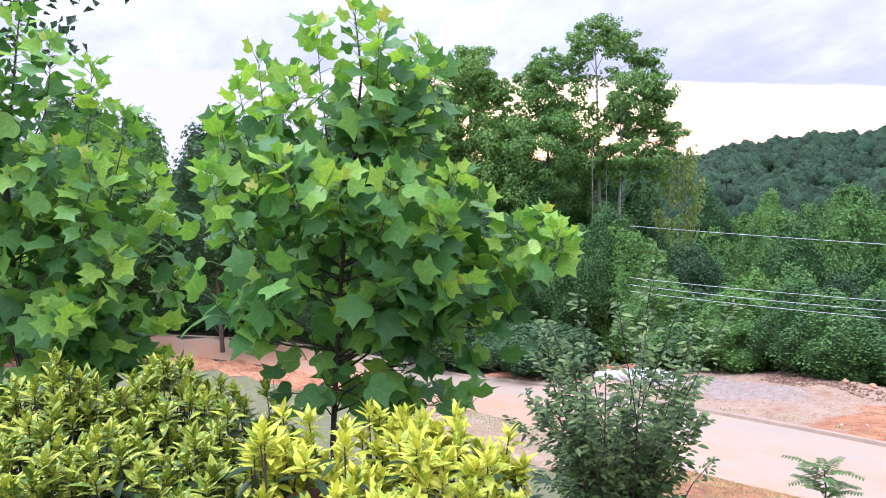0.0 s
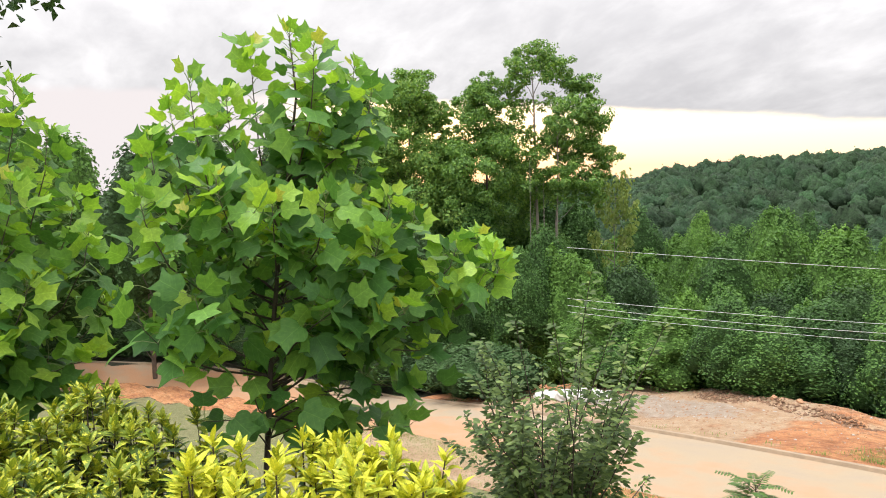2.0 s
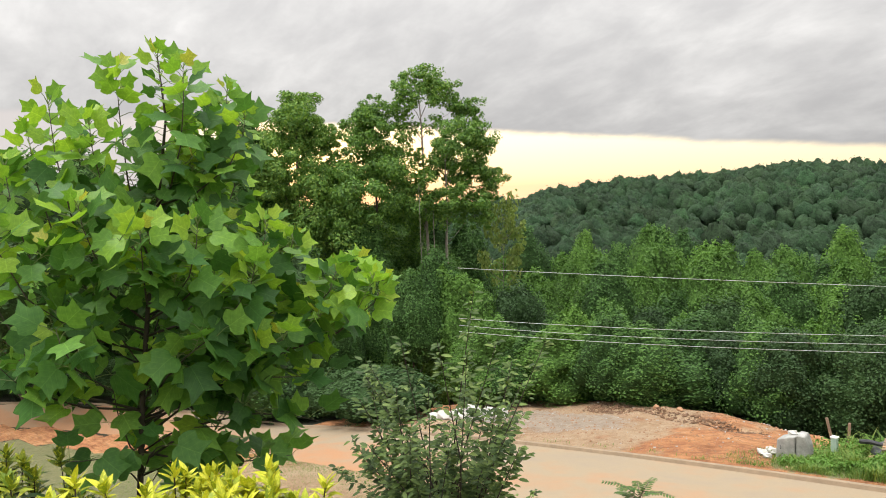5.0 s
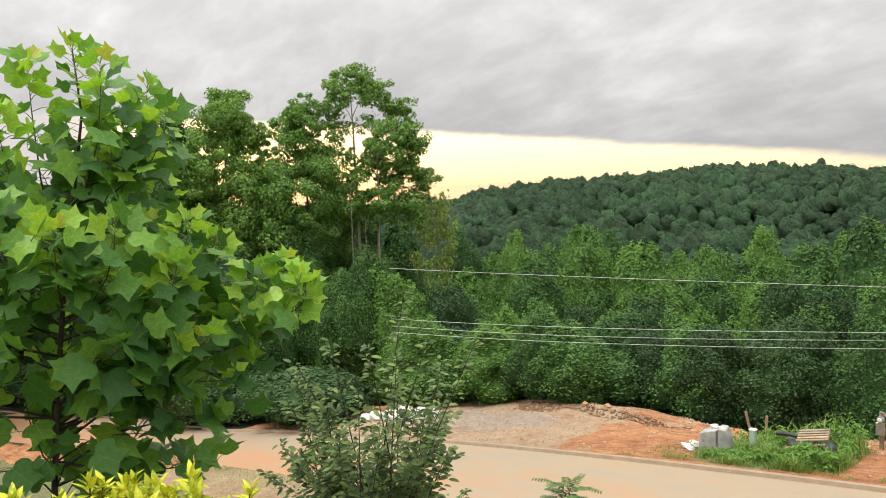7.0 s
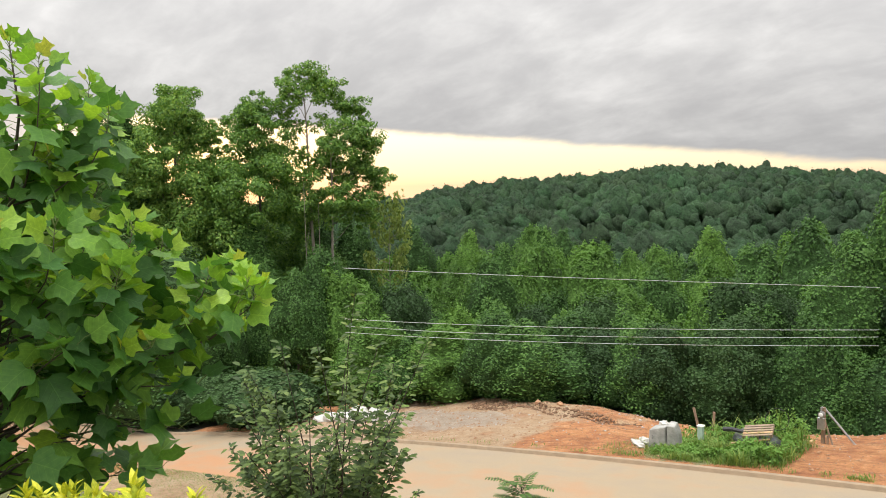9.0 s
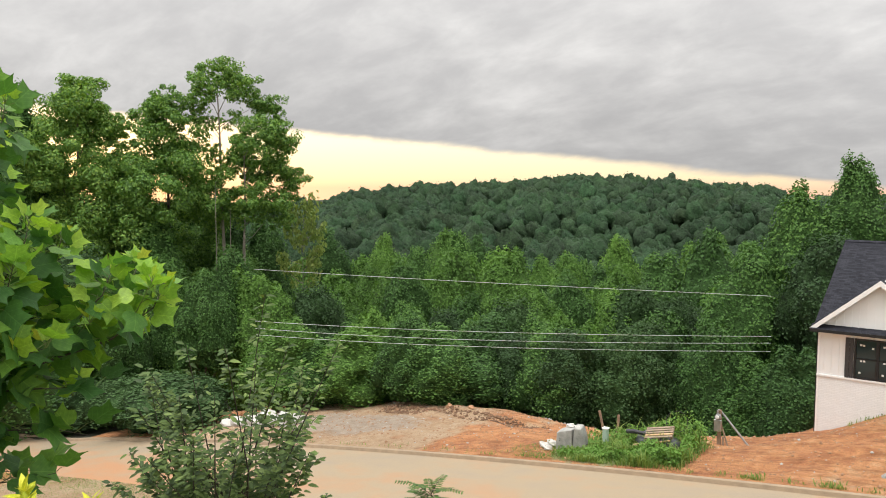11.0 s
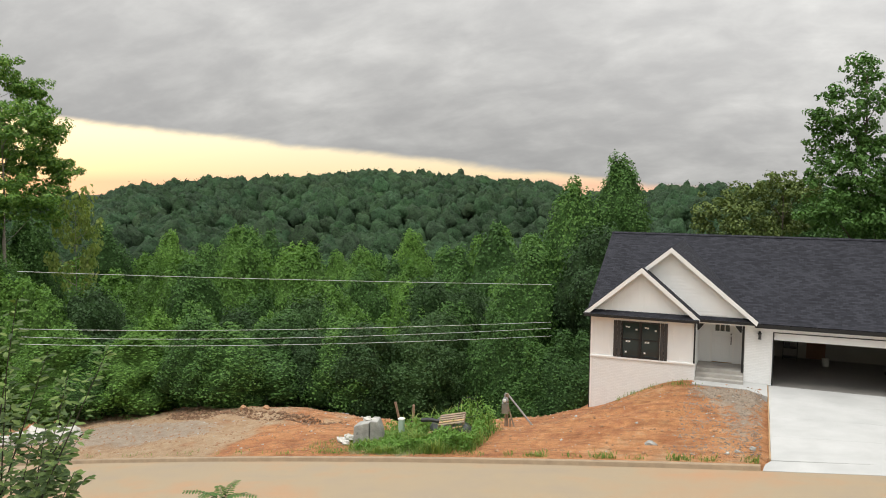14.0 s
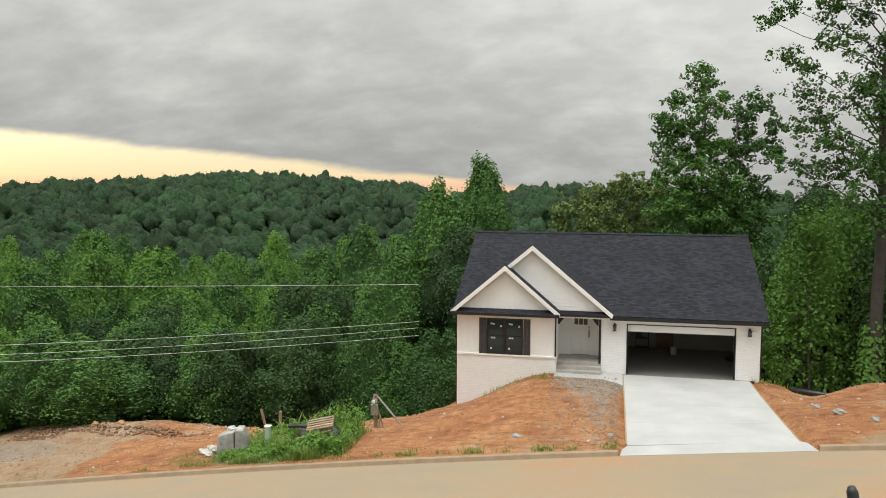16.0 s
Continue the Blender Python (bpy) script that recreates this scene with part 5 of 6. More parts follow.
def far_woods(name, az0, az1, r0, r1, spacing, seed, per, mat, label, core, size):
    """Woods too far off to count: crowns of leaf clumps round cores coloured dark as shade, all in one mesh."""
    rng = np.random.default_rng(seed)
    cen, rad = [], []
    r = r0
    while r < r1:
        gap = spacing * (1 + max(0, r - 150) / 1300)
        n = int(max(1, radians(az1 - az0) * r / gap))
        az = np.radians(az0 + (az1 - az0) * (np.arange(n) + rng.uniform(0, 1, n)) / n)
        rr = r + rng.uniform(-0.6, 0.6, n) * gap
        x, y = rr * np.sin(az), rr * np.cos(az)
        z = land(x, y)
        h = rng.uniform(4.0, 9.2, n)
        cen.append(np.stack([x, y, z + h], 1))
        rad.append(rng.uniform(0.52, 0.82, n) * gap)
        r += gap * 0.85
    cen, rad = np.concatenate(cen), np.concatenate(rad)
    m = len(cen)
    # a few crown forms, turned and sized anew for every tree
    kinds = []
    for _ in range(12):
        form = CrownForm(rng, 1.0, rng.uniform(0.85, 1.25), rng.uniform(0.0, 0.3), int(rng.integers(9, 15)), 40, 0.30)
        kinds.append((form.shell(9, 11, 2.45), form.leaves(per, rng, size, 0.14, 0.45)))
    pick, turn = rng.integers(0, 12, m), rng.uniform(0, 6.3, m)
    tint = np.ones((m, 4), np.float32)
    # broad light and dark of ridges and gullies, painted into the tint
    fold_shade = 1 + 0.13 * np.sin(cen[:, :1] / 29 + 1) * np.sin(cen[:, 1:2] / 37)
    tint[:, :3] = fold_shade * rng.uniform(0.78, 1.25, (m, 1)) * rng.uniform(0.92, 1.08, (m, 3)) - 1
    made = []
    for part_no, mat_, nm in ((0, core, name), (1, mat, "leaf_clumps")):
        vs, fs, ts, off = [], [], [], 0
        for i in range(m):
            v, f = kinds[pick[i]][part_no]
            c, q = math.cos(turn[i]), math.sin(turn[i])
            vs.append(np.stack([v[:, 0] * c - v[:, 1] * q, v[:, 0] * q + v[:, 1] * c, v[:, 2]], 1) * rad[i] * (0.98 if part_no == 0 else 1.0) + cen[i])
            fs.append(f + off)
            ts.append(np.repeat(tint[i:i + 1], len(v), 0))
            off += len(v)
        me = fast_mesh(nm, np.concatenate(vs), np.concatenate(fs), mat_, part_no == 0)
        me.attributes.new("kind_shade_tint", "FLOAT_COLOR", "POINT").data.foreach_set("color", np.concatenate(ts).ravel())
        made.append(me)
    whole = tagged(new(name, made[0]), label, "woods", kind="stuff")
    part("leaf_clumps", made[1], None, whole)["kind"] = "stuff"
    return whole


far_woods("hillside_woods", -58, 19, 150, 440, 5.9, 41, 48, HAZED_LEAF, "dense broadleaf woods covering the far hillside", HAZED_CROWN, 0.13)
far_woods("valley_woods", -56, 2, 98, 150, 6.0, 42, 260, WOOD_LEAF, "broadleaf woods filling the valley", VALLEY_SHADE_CORE, 0.11)

# overhead lines, coming nearer towards the street's bend
for z0, z1, z2 in ((2.15, 2.62, 3.75), (-3.0, -1.75, 1.35), (-3.7, -2.45, 0.95), (-4.35, -3.0, 0.45)):
    pts = []
    for i in range(25):
        u = 0.05 + 0.95 * i / 24
        x = -62 + 50 * u
        z = z0 * (u - 0.36) * (u - 1) / 0.36 + z1 * u * (u - 1) / (0.36 * -0.64) + z2 * u * (u - 0.36) / 0.64
        k = (29.1 + 18.4 * (x * 29.1 + 47.5 * 38) / (47.5 * 26 - x * 18.4)) / 47.5
        pts.append((x * k, 47.5 * k, 10 + (z - 10) * k))
    tagged(part("overhead_line", MB().tube(pts, [0.0115] * 25, 5), WIRE), "thin overhead line strung before the woods", "cable", "overhead lines")


# ---- plants by the camera ----
def leaf_mesh(name, half, mat, curl=0.12, fold=0.18):
    """A leaf, one long, from the right half of its outline; folded at the midrib, drooping to its tip."""
    def bend(x, y):
        return (x, y, fold * abs(x) - curl * y * y)
    ys = sorted({0.0, *(p[1] for p in half[1:-1]), half[-1][1]})
    y_top = half[-1][1]
    vs, fs = [], []
    n = len(half)
    rib = [min(max(p[1] * 0.9, 0.0), y_top) for p in half]
    rib[0], rib[-1] = 0.0, y_top
    rib = sorted(rib)
    for i in range(n):
        vs.append(bend(0, rib[i]))
    for s in (1, -1):
        k = len(vs)
        for p in half[1:-1]:
            vs.append(bend(s * p[0], p[1]))
        side = [0] + [k + i for i in range(n - 2)] + [n - 1]
        for i in range(n - 1):
            f = [i, side[i], side[i + 1], i + 1] if s > 0 else [i, i + 1, side[i + 1], side[i]]
            f = list(dict.fromkeys(f))
            if len(f) > 2:
                fs.append(tuple(f))
    me = bpy.data.meshes.new(name)
    me.from_pydata(vs, [], fs)
    me.materials.append(mat)
    me.polygons.foreach_set("use_smooth", [True] * len(fs))
    me.attributes.new("blade", "FLOAT_VECTOR", "POINT").data.foreach_set("vector", np.array(vs, np.float32).ravel())
    return me


TULIP = [(0, 0), (0.16, -0.07), (0.34, -0.01), (0.46, 0.13), (0.52, 0.29), (0.44, 0.38), (0.34, 0.45), (0.33, 0.56), (0.37, 0.71), (0.43, 0.86), (0.27, 0.79), (0, 0.71)]
TULIP_B = [(0, 0), (0.18, -0.05), (0.36, 0.04), (0.47, 0.20), (0.49, 0.34), (0.38, 0.43), (0.30, 0.50), (0.30, 0.62), (0.34, 0.78), (0.38, 0.92), (0.20, 0.85), (0, 0.80)]
SPEAR = [(0, 0), (0.09, 0.10), (0.18, 0.30), (0.20, 0.48), (0.15, 0.70), (0.08, 0.86), (0, 1.0)]
OVAL = [(0, 0), (0.14, 0.15), (0.22, 0.42), (0.16, 0.75), (0, 1.0)]


def leaf_pose(p, way, face, size):
    """Leaf axis along way, upper side towards face."""
    y = Vector(way).normalized()
    z = Vector(face) - y * y.dot(Vector(face))
    z = z.normalized() if z.length > 1e-4 else y.orthogonal().normalized()
    x = y.cross(z)
    m = Matrix((x, y, z)).transposed().to_4x4()
    return Matrix.Translation(p) @ m @ Matrix.Scale(size, 4)


def foliage(parent, spots, meshes, limit, name="leaf", label=""):
    """The first leaves as parts of their own, the rest joined."""
    for m, k in spots[:limit]:
        ob = new(name, meshes[k])
        ob.parent = parent
        ob.matrix_basis = m
    rest = spots[limit:]
    if not rest:
        return
    by = {}
    for m, k in rest:
        by.setdefault(meshes[k].materials[0].name, []).append((m, k))
    for mats in by.values():
        vs, fs, bl, off = [], [], [], 0
        for m, k in mats:
            me = meshes[k]
            for v in me.vertices:
                vs.append(m @ v.co)
                bl.append(v.co)
            fs += [tuple(i + off for i in p.vertices) for p in me.polygons]
            off += len(me.vertices)
        me = bpy.data.meshes.new("foliage")
        me.from_pydata(vs, [], fs)
        me.materials.append(meshes[mats[0][1]].materials[0])
        me.polygons.foreach_set("use_smooth", [True] * len(fs))
        me.attributes.new("blade", "FLOAT_VECTOR", "POINT").data.foreach_set("vector", np.array(bl, np.float32).ravel())
        ob = new("foliage", me)
        ob.parent = parent
        ob["kind"] = "stuff"


TULIP_SET = [leaf_mesh("tulip_leaf", TULIP, TULIP_LEAF, 0.10, 0.12), leaf_mesh("tulip_leaf", TULIP_B, TULIP_LEAF, 0.28, 0.30),
             leaf_mesh("tulip_leaf", TULIP, TULIP_LEAF, 0.35, -0.10), leaf_mesh("tulip_leaf", TULIP_B, YOUNG_LEAF, 0.05, 0.35),
             leaf_mesh("tulip_leaf", TULIP, TIP_LEAF, 0.12, 0.22), leaf_mesh("tulip_leaf", TULIP_B, TIP_LEAF, 0.22, 0.10)]


def ray_at(az, el, r, stand=(0.0, 0.0)):
    """A place seen from the camera's stand: azimuth, elevation, horizontal distance."""
    return Vector((stand[0] + r * math.sin(radians(az)), stand[1] + r * math.cos(radians(az)), EYE_Z + r * math.tan(radians(el))))


START = (-0.08, -0.27)


def sapling(name, label, r, lead, shoots, seed, leaf, limit, stem_r, toward):
    """A young tulip tree: a leader and side shoots that leave it level and turn up, each with spaced leaves on long stalks.
    lead: azimuth and elevation up the stem; shoots: height of leaving, tip's azimuth and elevation, depth aside."""
    rng = random.Random(seed)
    base = ray_at(lead[0][0], 0, r, START)
    base.z = ground_at(base.x, base.y) - 0.05
    t = thing(name, label, "tree", base)
    stem = [Vector()] + [ray_at(a, e, r, START) - base for a, e in lead]
    n = len(stem)
    part("trunk", MB().tube(stem, [stem_r * (1 - 0.82 * i / (n - 1)) for i in range(n)], 8), TWIG, t, smooth=True)
    els, azs = [e for _, e in lead], [a for a, _ in lead]
    spots, stalks = [], MB()
    centre = ray_at(azs[len(azs) // 2], 0, r, START) - base

    def leaf_at(p, out, size, kind):
        ln = size * rng.uniform(0.4, 0.75)
        q = p + out * ln
        stalks.tube([p, p.lerp(q, 0.6) + Vector((0, 0, 0.006)), q], [0.0022, 0.0017, 0.0013], 3)
        away = Vector((p.x - centre.x, p.y - centre.y, 0))
        away = away.normalized() if away.length > 0.01 else away
        way = (out + Vector((0, 0, rng.uniform(-1.1, 0.1) if out.z < 0.4 else rng.uniform(-0.3, 0.5)))).normalized()
        face = Vector((0, 0, 0.6)) + away * rng.uniform(0, 0.6) + toward * rng.uniform(-0.4, 0.9) + Vector((rng.gauss(0, 0.5), rng.gauss(0, 0.5), rng.gauss(0, 0.2)))
        spots.append((leaf_pose(q, way, face, size), kind))

    def shoot(pts, count, big, fresh):
        k = len(pts)
        turn = rng.uniform(0, 6.3)
        for i in range(count):
            u = 0.22 + 0.78 * ((i + rng.uniform(0.2, 0.8)) / count) ** (0.75 if fresh else 1.0)
            j = min(k - 2, int(u * (k - 1)))
            p = pts[j].lerp(pts[j + 1], u * (k - 1) - j)
            a = turn + i * 2.4 + rng.uniform(-0.3, 0.3)
            rise = 0.15 + 0.75 * max(0, u - 0.6) / 0.4
            out = Vector((math.cos(a), math.sin(a), rise * rng.uniform(0.6, 1.2))).normalized()
            size = leaf * big * (1.12 - 0.3 * max(0, u - 0.45) / 0.55) * rng.uniform(0.75, 1.15)
            tip = fresh and u > 0.62
            kind = rng.choice((4, 4, 5)) if tip and rng.random() < 0.6 else rng.choice((0, 0, 1, 2) + ((4,) if rng.random() < 0.25 else ()))
            leaf_at(p, out, size, kind)
        if fresh:
            for i in range(3):
                leaf_at(pts[-1], Vector((math.cos(turn + i * 2.1), math.sin(turn + i * 2.1), 1.5)).normalized(), leaf * big * rng.uniform(0.4, 0.65), 3 if i == 0 else 4)

    for el0, az1, el1, dr, big, fresh, full in shoots:
        a0 = float(np.interp(el0, els, azs))
        az1, el1 = az1 + (a0 - az1) * 0.09, el1 - 0.8
        if el1 - el0 > 5:
            steps = ((0.0, 0.0, 0.0), (0.42, 0.14, 0.5), (0.80, 0.45, 0.9), (0.96, 0.78, 1.0), (1.0, 1.0, 1.0))
        else:
            el0 = max(el0 - rng.uniform(0.5, 2.5), els[0])
            bow = rng.uniform(0.5, 1.6) / max(1.0, abs(el1 - el0))
            steps = ((0.0, 0.0, 0.0), (0.3, 0.3 + bow, 0.4), (0.58, 0.58 + bow, 0.8), (0.82, 0.82 + 0.6 * bow, 1.0), (1.0, 1.0, 1.0))
        pts = [ray_at(a0 + (az1 - a0) * u, el0 + (el1 - el0) * v, r + dr * w, START) - base for u, v, w in steps]
        ln = sum((pts[i + 1] - pts[i]).length for i in range(4))
        rad = 0.003 + 0.0034 * min(1.5, ln)
        part("branch", MB().tube(pts, [rad, rad * 0.85, rad * 0.6, rad * 0.4, rad * 0.2], 6), TWIG, t, smooth=True)
        shoot(pts, int((5 + 15 * ln) * full), big, fresh)
        for u in (1, 2):
            if ln > 0.45 and full > 0.6:
                a = rng.uniform(0, 6.3)
                q = pts[u].lerp(pts[u + 1], 0.4)
                tip = q + Vector((math.cos(a), math.sin(a), rng.uniform(0.4, 1.1))) * 0.16 * ln
                stalks.tube([q, tip], [rad * 0.4, rad * 0.15], 4)
                shoot([q, q.lerp(tip, 0.5), tip], 5, big * 0.9, fresh and rng.random() < 0.5)
    shoot(stem[3:], 34, 0.8, True)
    part("leaf_stalk", stalks, TIP_STALK, t)
    rng.shuffle(spots)
    foliage(t, spots, TULIP_SET, limit)
    return t


LEAD1 = ((-73.7, -20.5), (-72.9, -12), (-72.0, -5), (-70.9, 2), (-70.3, 6), (-70.6, 10.2))
# tops, shoulders and the long side shoots
UPPER1 = ((-4, -73.5, 9.9, 0.1), (0, -68.7, 10.2, -0.1), (-2, -65.6, 8.6, 0.1), (0, -64.3, 6.8, -0.1), (1, -67.0, 7.4, 0.2), (-8, -78.1, 7.8, 0.0), (-9, -79.6, 5.8, 0.25), (-11, -81.2, 3.8, 0.1),
          (-10, -82.2, 0.2, -0.2), (-3, -75.5, 6.5, -0.2), (-5, -65.2, 3.6, 0.3), (-9, -62.9, -0.9, -0.25), (-9, -61.0, -2.0, 0.1), (-8, -68.1, -0.5, -0.4), (-7, -72.3, -0.8, -0.45), (-6, -76.5, 1.0, -0.35),
          (-12, -57.6, -4.4, -0.1), (-12, -55.8, -4.0, 0.1), (-12.5, -53.9, -5.6, -0.1), (-11, -59.4, -6.5, 0.2), (-10, -64.0, -4.0, -0.35))
LOWER1 = ((-14, -82.6, -3.5, 0.2), (-14, -82.8, -8.0, -0.2), (-13, -78.5, -7.0, -0.4), (-13.5, -55.6, -8.9, 0.2), (-14.5, -60.6, -12.6, 0.2), (-13, -62, -9.2, -0.3),
          (-12, -67, -8.5, -0.4), (-15, -78.5, -15.8, -0.2), (-17, -75.9, -17.6, -0.2), (-17, -71.2, -15.8, -0.3), (-18, -69.2, -17.8, 0.0), (-15.5, -66.2, -15.2, -0.1), (-15, -61.8, -17.4, 0.1), (-14, -58.2, -12.6, -0.1), (-15, -59.6, -15.2, 0.0), (-16, -64.2, -17.0, 0.1), (-14, -74.5, -12.5, 0.35), (-12, -70, -10.5, 0.4))
rl = random.Random(3)
inner1 = []
for i in range(18):
    el = -11 + 15 * (i + rl.random()) / 18
    lo, hi = np.interp(el, [-11, -4, 0, 4], [-81, -81, -80.5, -79]), np.interp(el, [-11, -6, -3, 0, 4], [-58.5, -57, -61, -65, -66.5])
    inner1.append((el - rl.uniform(4.5, 7.5), float(lo + (hi - lo) * rl.random()), el, rl.uniform(-0.15, 0.6), rl.uniform(0.9, 1.15), rl.random() < 0.35, 0.7))
sapling("tulip_sapling", "young tulip tree with bright lobed leaves on a slender stem", 3.6, LEAD1,
        [(*q, 0.95, True, 1.3) for q in UPPER1] + [(*q, 1.15, i in (3, 4, 5), (0.7 if q[1] > -65 else 0.35) if q[2] < -12 else 0.75) for i, q in enumerate(LOWER1)] + inner1, 7, 0.118, 300, 0.017, Vector((0.95, -0.3, 0.0)))

LEAD2 = ((-94.2, -17), (-94.2, -8), (-94, 0), (-93, 6), (-92.4, 9.5))
SIDE2 = ((-6, -87.9, 7.2, 0.1), (-8, -86.0, 4.2, 0.0), (-10, -84.6, 0.0, 0.2), (-12, -83.8, -2.6, -0.1), (-13, -83.0, -7.0, 0.1), (-14, -83.8, -10.8, -0.2), (-15, -85.5, -12.6, 0.2), (0, -90.5, 8.6, -0.2), (-2, -95.5, 8.9, 0.2), (-8, -88.5, 1.0, -0.4), (-12, -88, -5.5, -0.4), (-13, -90, -9.5, -0.5))
inner2 = []
for i in range(30):
    el = -13 + 20 * (i + rl.random()) / 30
    inner2.append((el - rl.uniform(4, 7), rl.uniform(-101, float(np.interp(el, [-13, -5, 0, 7], [-84.5, -84.5, -86, -90]))), el, rl.uniform(-0.3, 0.6), rl.uniform(0.8, 1.05), rl.random() < 0.4, 1.0))
sapling("tulip_sapling", "second young tulip tree with pale green lobed leaves above the hedge", 4.6, LEAD2, [(*q, 0.9, True, 1.2) for q in SIDE2] + inner2, 8, 0.135, 300, 0.019, Vector((1.0, 0.05, 0.0)))


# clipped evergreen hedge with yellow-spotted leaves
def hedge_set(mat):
    return [leaf_mesh("hedge_leaf", SPEAR, mat, 0.15, 0.25), leaf_mesh("hedge_leaf", SPEAR, mat, 0.45, 0.3), leaf_mesh("hedge_leaf", SPEAR, HEDGE_INNER_SHADE, 0.3, 0.25)]


def hedge(name, label, shoots, seed, size, limit, mat):
    rng = random.Random(seed)
    base = Vector(shoots[0])
    base.z = ground_at(base.x, base.y)
    t = thing(name, label, "hedge", base)
    stems, spots, inner = MB(), [], []
    for s in shoots:
        top = Vector(s) - base
        foot = Vector((top.x + rng.gauss(0, 0.06), top.y + rng.gauss(0, 0.06), ground_at(s[0], s[1]) - base.z - 0.05))
        stems.tube([foot, foot.lerp(top, 0.6) + Vector((rng.gauss(0, 0.04), rng.gauss(0, 0.04), 0)), top], [0.006, 0.004, 0.0025], 4)
        n = rng.randint(11, 15)
        for i in range(n):
            a = i * 2.4 + rng.random()
            tilt = 0.15 + 1.35 * (i / n) * rng.uniform(0.75, 1.2)
            way = Vector((math.cos(a) * math.sin(tilt), math.sin(a) * math.sin(tilt), math.cos(tilt)))
            p = top - Vector((0, 0, 0.05 * i / n))
            spots.append((leaf_pose(p, way, Vector((0, 0, 1)) - way * 0.2, size * rng.uniform(0.65, 1.2) * (0.7 + 0.3 * i / n)), rng.choice((0, 0, 1))))
        # leaves down the stems, coloured dark as the hedge's inner shade
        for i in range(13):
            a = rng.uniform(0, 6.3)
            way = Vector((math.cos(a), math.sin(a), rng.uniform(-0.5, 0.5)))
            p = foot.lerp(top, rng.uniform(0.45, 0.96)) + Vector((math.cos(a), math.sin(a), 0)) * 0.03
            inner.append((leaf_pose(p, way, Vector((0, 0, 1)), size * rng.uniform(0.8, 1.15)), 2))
    part("stem", stems, TWIG, t)
    rng.shuffle(spots)
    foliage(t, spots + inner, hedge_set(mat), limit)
    return t


rh = random.Random(21)
shoots = []
for i in range(340):
    az = rh.uniform(-101, -76.5)
    r = rh.uniform(2.5, 3.9)
    el = np.interp(az, [-100, -93.6, -84, -78.5, -75], [-14.6, -14.2, -15.2, -18.2, -20.6])
    z = 10 + 3.75 * math.tan(radians(float(el))) + rh.gauss(0, 0.06) + 0.05 * math.sin(az * 0.9) * math.sin(r * 5) - 0.10 * max(0, 3.0 - r)
    x, y = at_az(az, r)
    shoots.append((x + START[0], y + START[1], z))
hedge("hedge", "yellow-spotted evergreen hedge beside the lawn", shoots, 31, 0.088, 300, HEDGE_LEAF)
shoots = []
for i in range(250):
    az = rh.uniform(-80, -59)
    r = rh.uniform(1.75, 2.7)
    el = np.interp(az, [-80, -76, -72, -67.5, -63, -60, -58], [-20.0, -19.8, -21.0, -20.0, -21.2, -23.6, -26.0])
    z = 10 + 2.6 * math.tan(radians(float(el))) + rh.gauss(0, 0.06) + 0.05 * math.sin(az * 1.1) * math.sin(r * 6) - 0.25 * max(0, 2.3 - r)
    x, y = at_az(az, r)
    shoots.append((x + START[0], y + START[1], z))
hedge("hedge", "bright yellow-green spotted hedge in front of the saplings", shoots, 32, 0.080, 300, YELLOW_LEAF)

# dark wiry bush
BUSH_SET = [leaf_mesh("bush_leaf", OVAL, BUSH_LEAF, 0.2, 0.3), leaf_mesh("bush_leaf", OVAL, BUSH_LEAF, 0.4, 0.15)]


def bush(seed):
    rng = random.Random(seed)
    r0 = 5.2
    c = ray_at(-54.5, 0, r0)
    c.z = ground_at(c.x, c.y)
    t = thing("wiry_bush", "dark green wiry shrub with long loose shoots", "shrub", c)
    spots = []
    stems = MB()
    tips = [(-52.2, -7.4), (-48.6, -14.3), (-46.8, -11.3), (-49.2, -17.0), (-55.3, -11.0), (-57.7, -10.8), (-60.3, -12.3), (-59.5, -15.5), (-50.5, -11.0), (-48.3, -19.5), (-53, -12), (-56, -14.5), (-60.5, -19), (-51, -15), (-47.5, -22), (-55, -18), (-50, -23), (-58.5, -22)]
    for k in range(80):
        if k < len(tips):
            az, el = tips[k]
        else:
            az, el = rng.uniform(-63, -47.5), (rng.uniform(-29, -17) if k % 4 else rng.uniform(-19, -12.5))
        end = ray_at(az, el, r0 + rng.uniform(-0.7, 0.7)) - c
        foot = Vector((rng.gauss(0, 0.15), rng.gauss(0, 0.15), -0.05))
        mid_p = foot.lerp(end, 0.5) + Vector((0, 0, 0.22)) + Vector((rng.gauss(0, 0.06), rng.gauss(0, 0.06), 0))
        stems.tube([foot, mid_p, end], [0.009, 0.005, 0.002], 5)
        ln = (end - foot).length
        n = int(ln * (55 if k < len(tips) else 115))
        for i in range(n):
            u = rng.uniform(0.25, 1.0)
            p = foot.lerp(mid_p, u / 0.55) if u < 0.55 else mid_p.lerp(end, (u - 0.55) / 0.45)
            a = rng.uniform(0, 6.3)
            side = Vector((math.cos(a), math.sin(a), rng.uniform(-0.5, 0.6)))
            q = p + side * rng.uniform(0.0, 0.10 if u < 0.8 else 0.03)
            spots.append((leaf_pose(q, side + (end - mid_p).normalized() * 0.6 + Vector((0, 0, -0.25)), Vector((0.3, -0.5, 1)), rng.uniform(0.036, 0.07)), rng.randint(0, 1)))
    part("stem", stems, TWIG, t)
    rng.shuffle(spots)
    foliage(t, spots, BUSH_SET, 300)
    return t


bush(51)


# oak leaning over from beside the camera
over = tree_meshes(33, 9.0, 2.8, 4.6, 9000, 0.12, DARK_LEAF, BARK, "tall", 26, thick=0.12)
x, y = at_az(-109.5, 9.0)
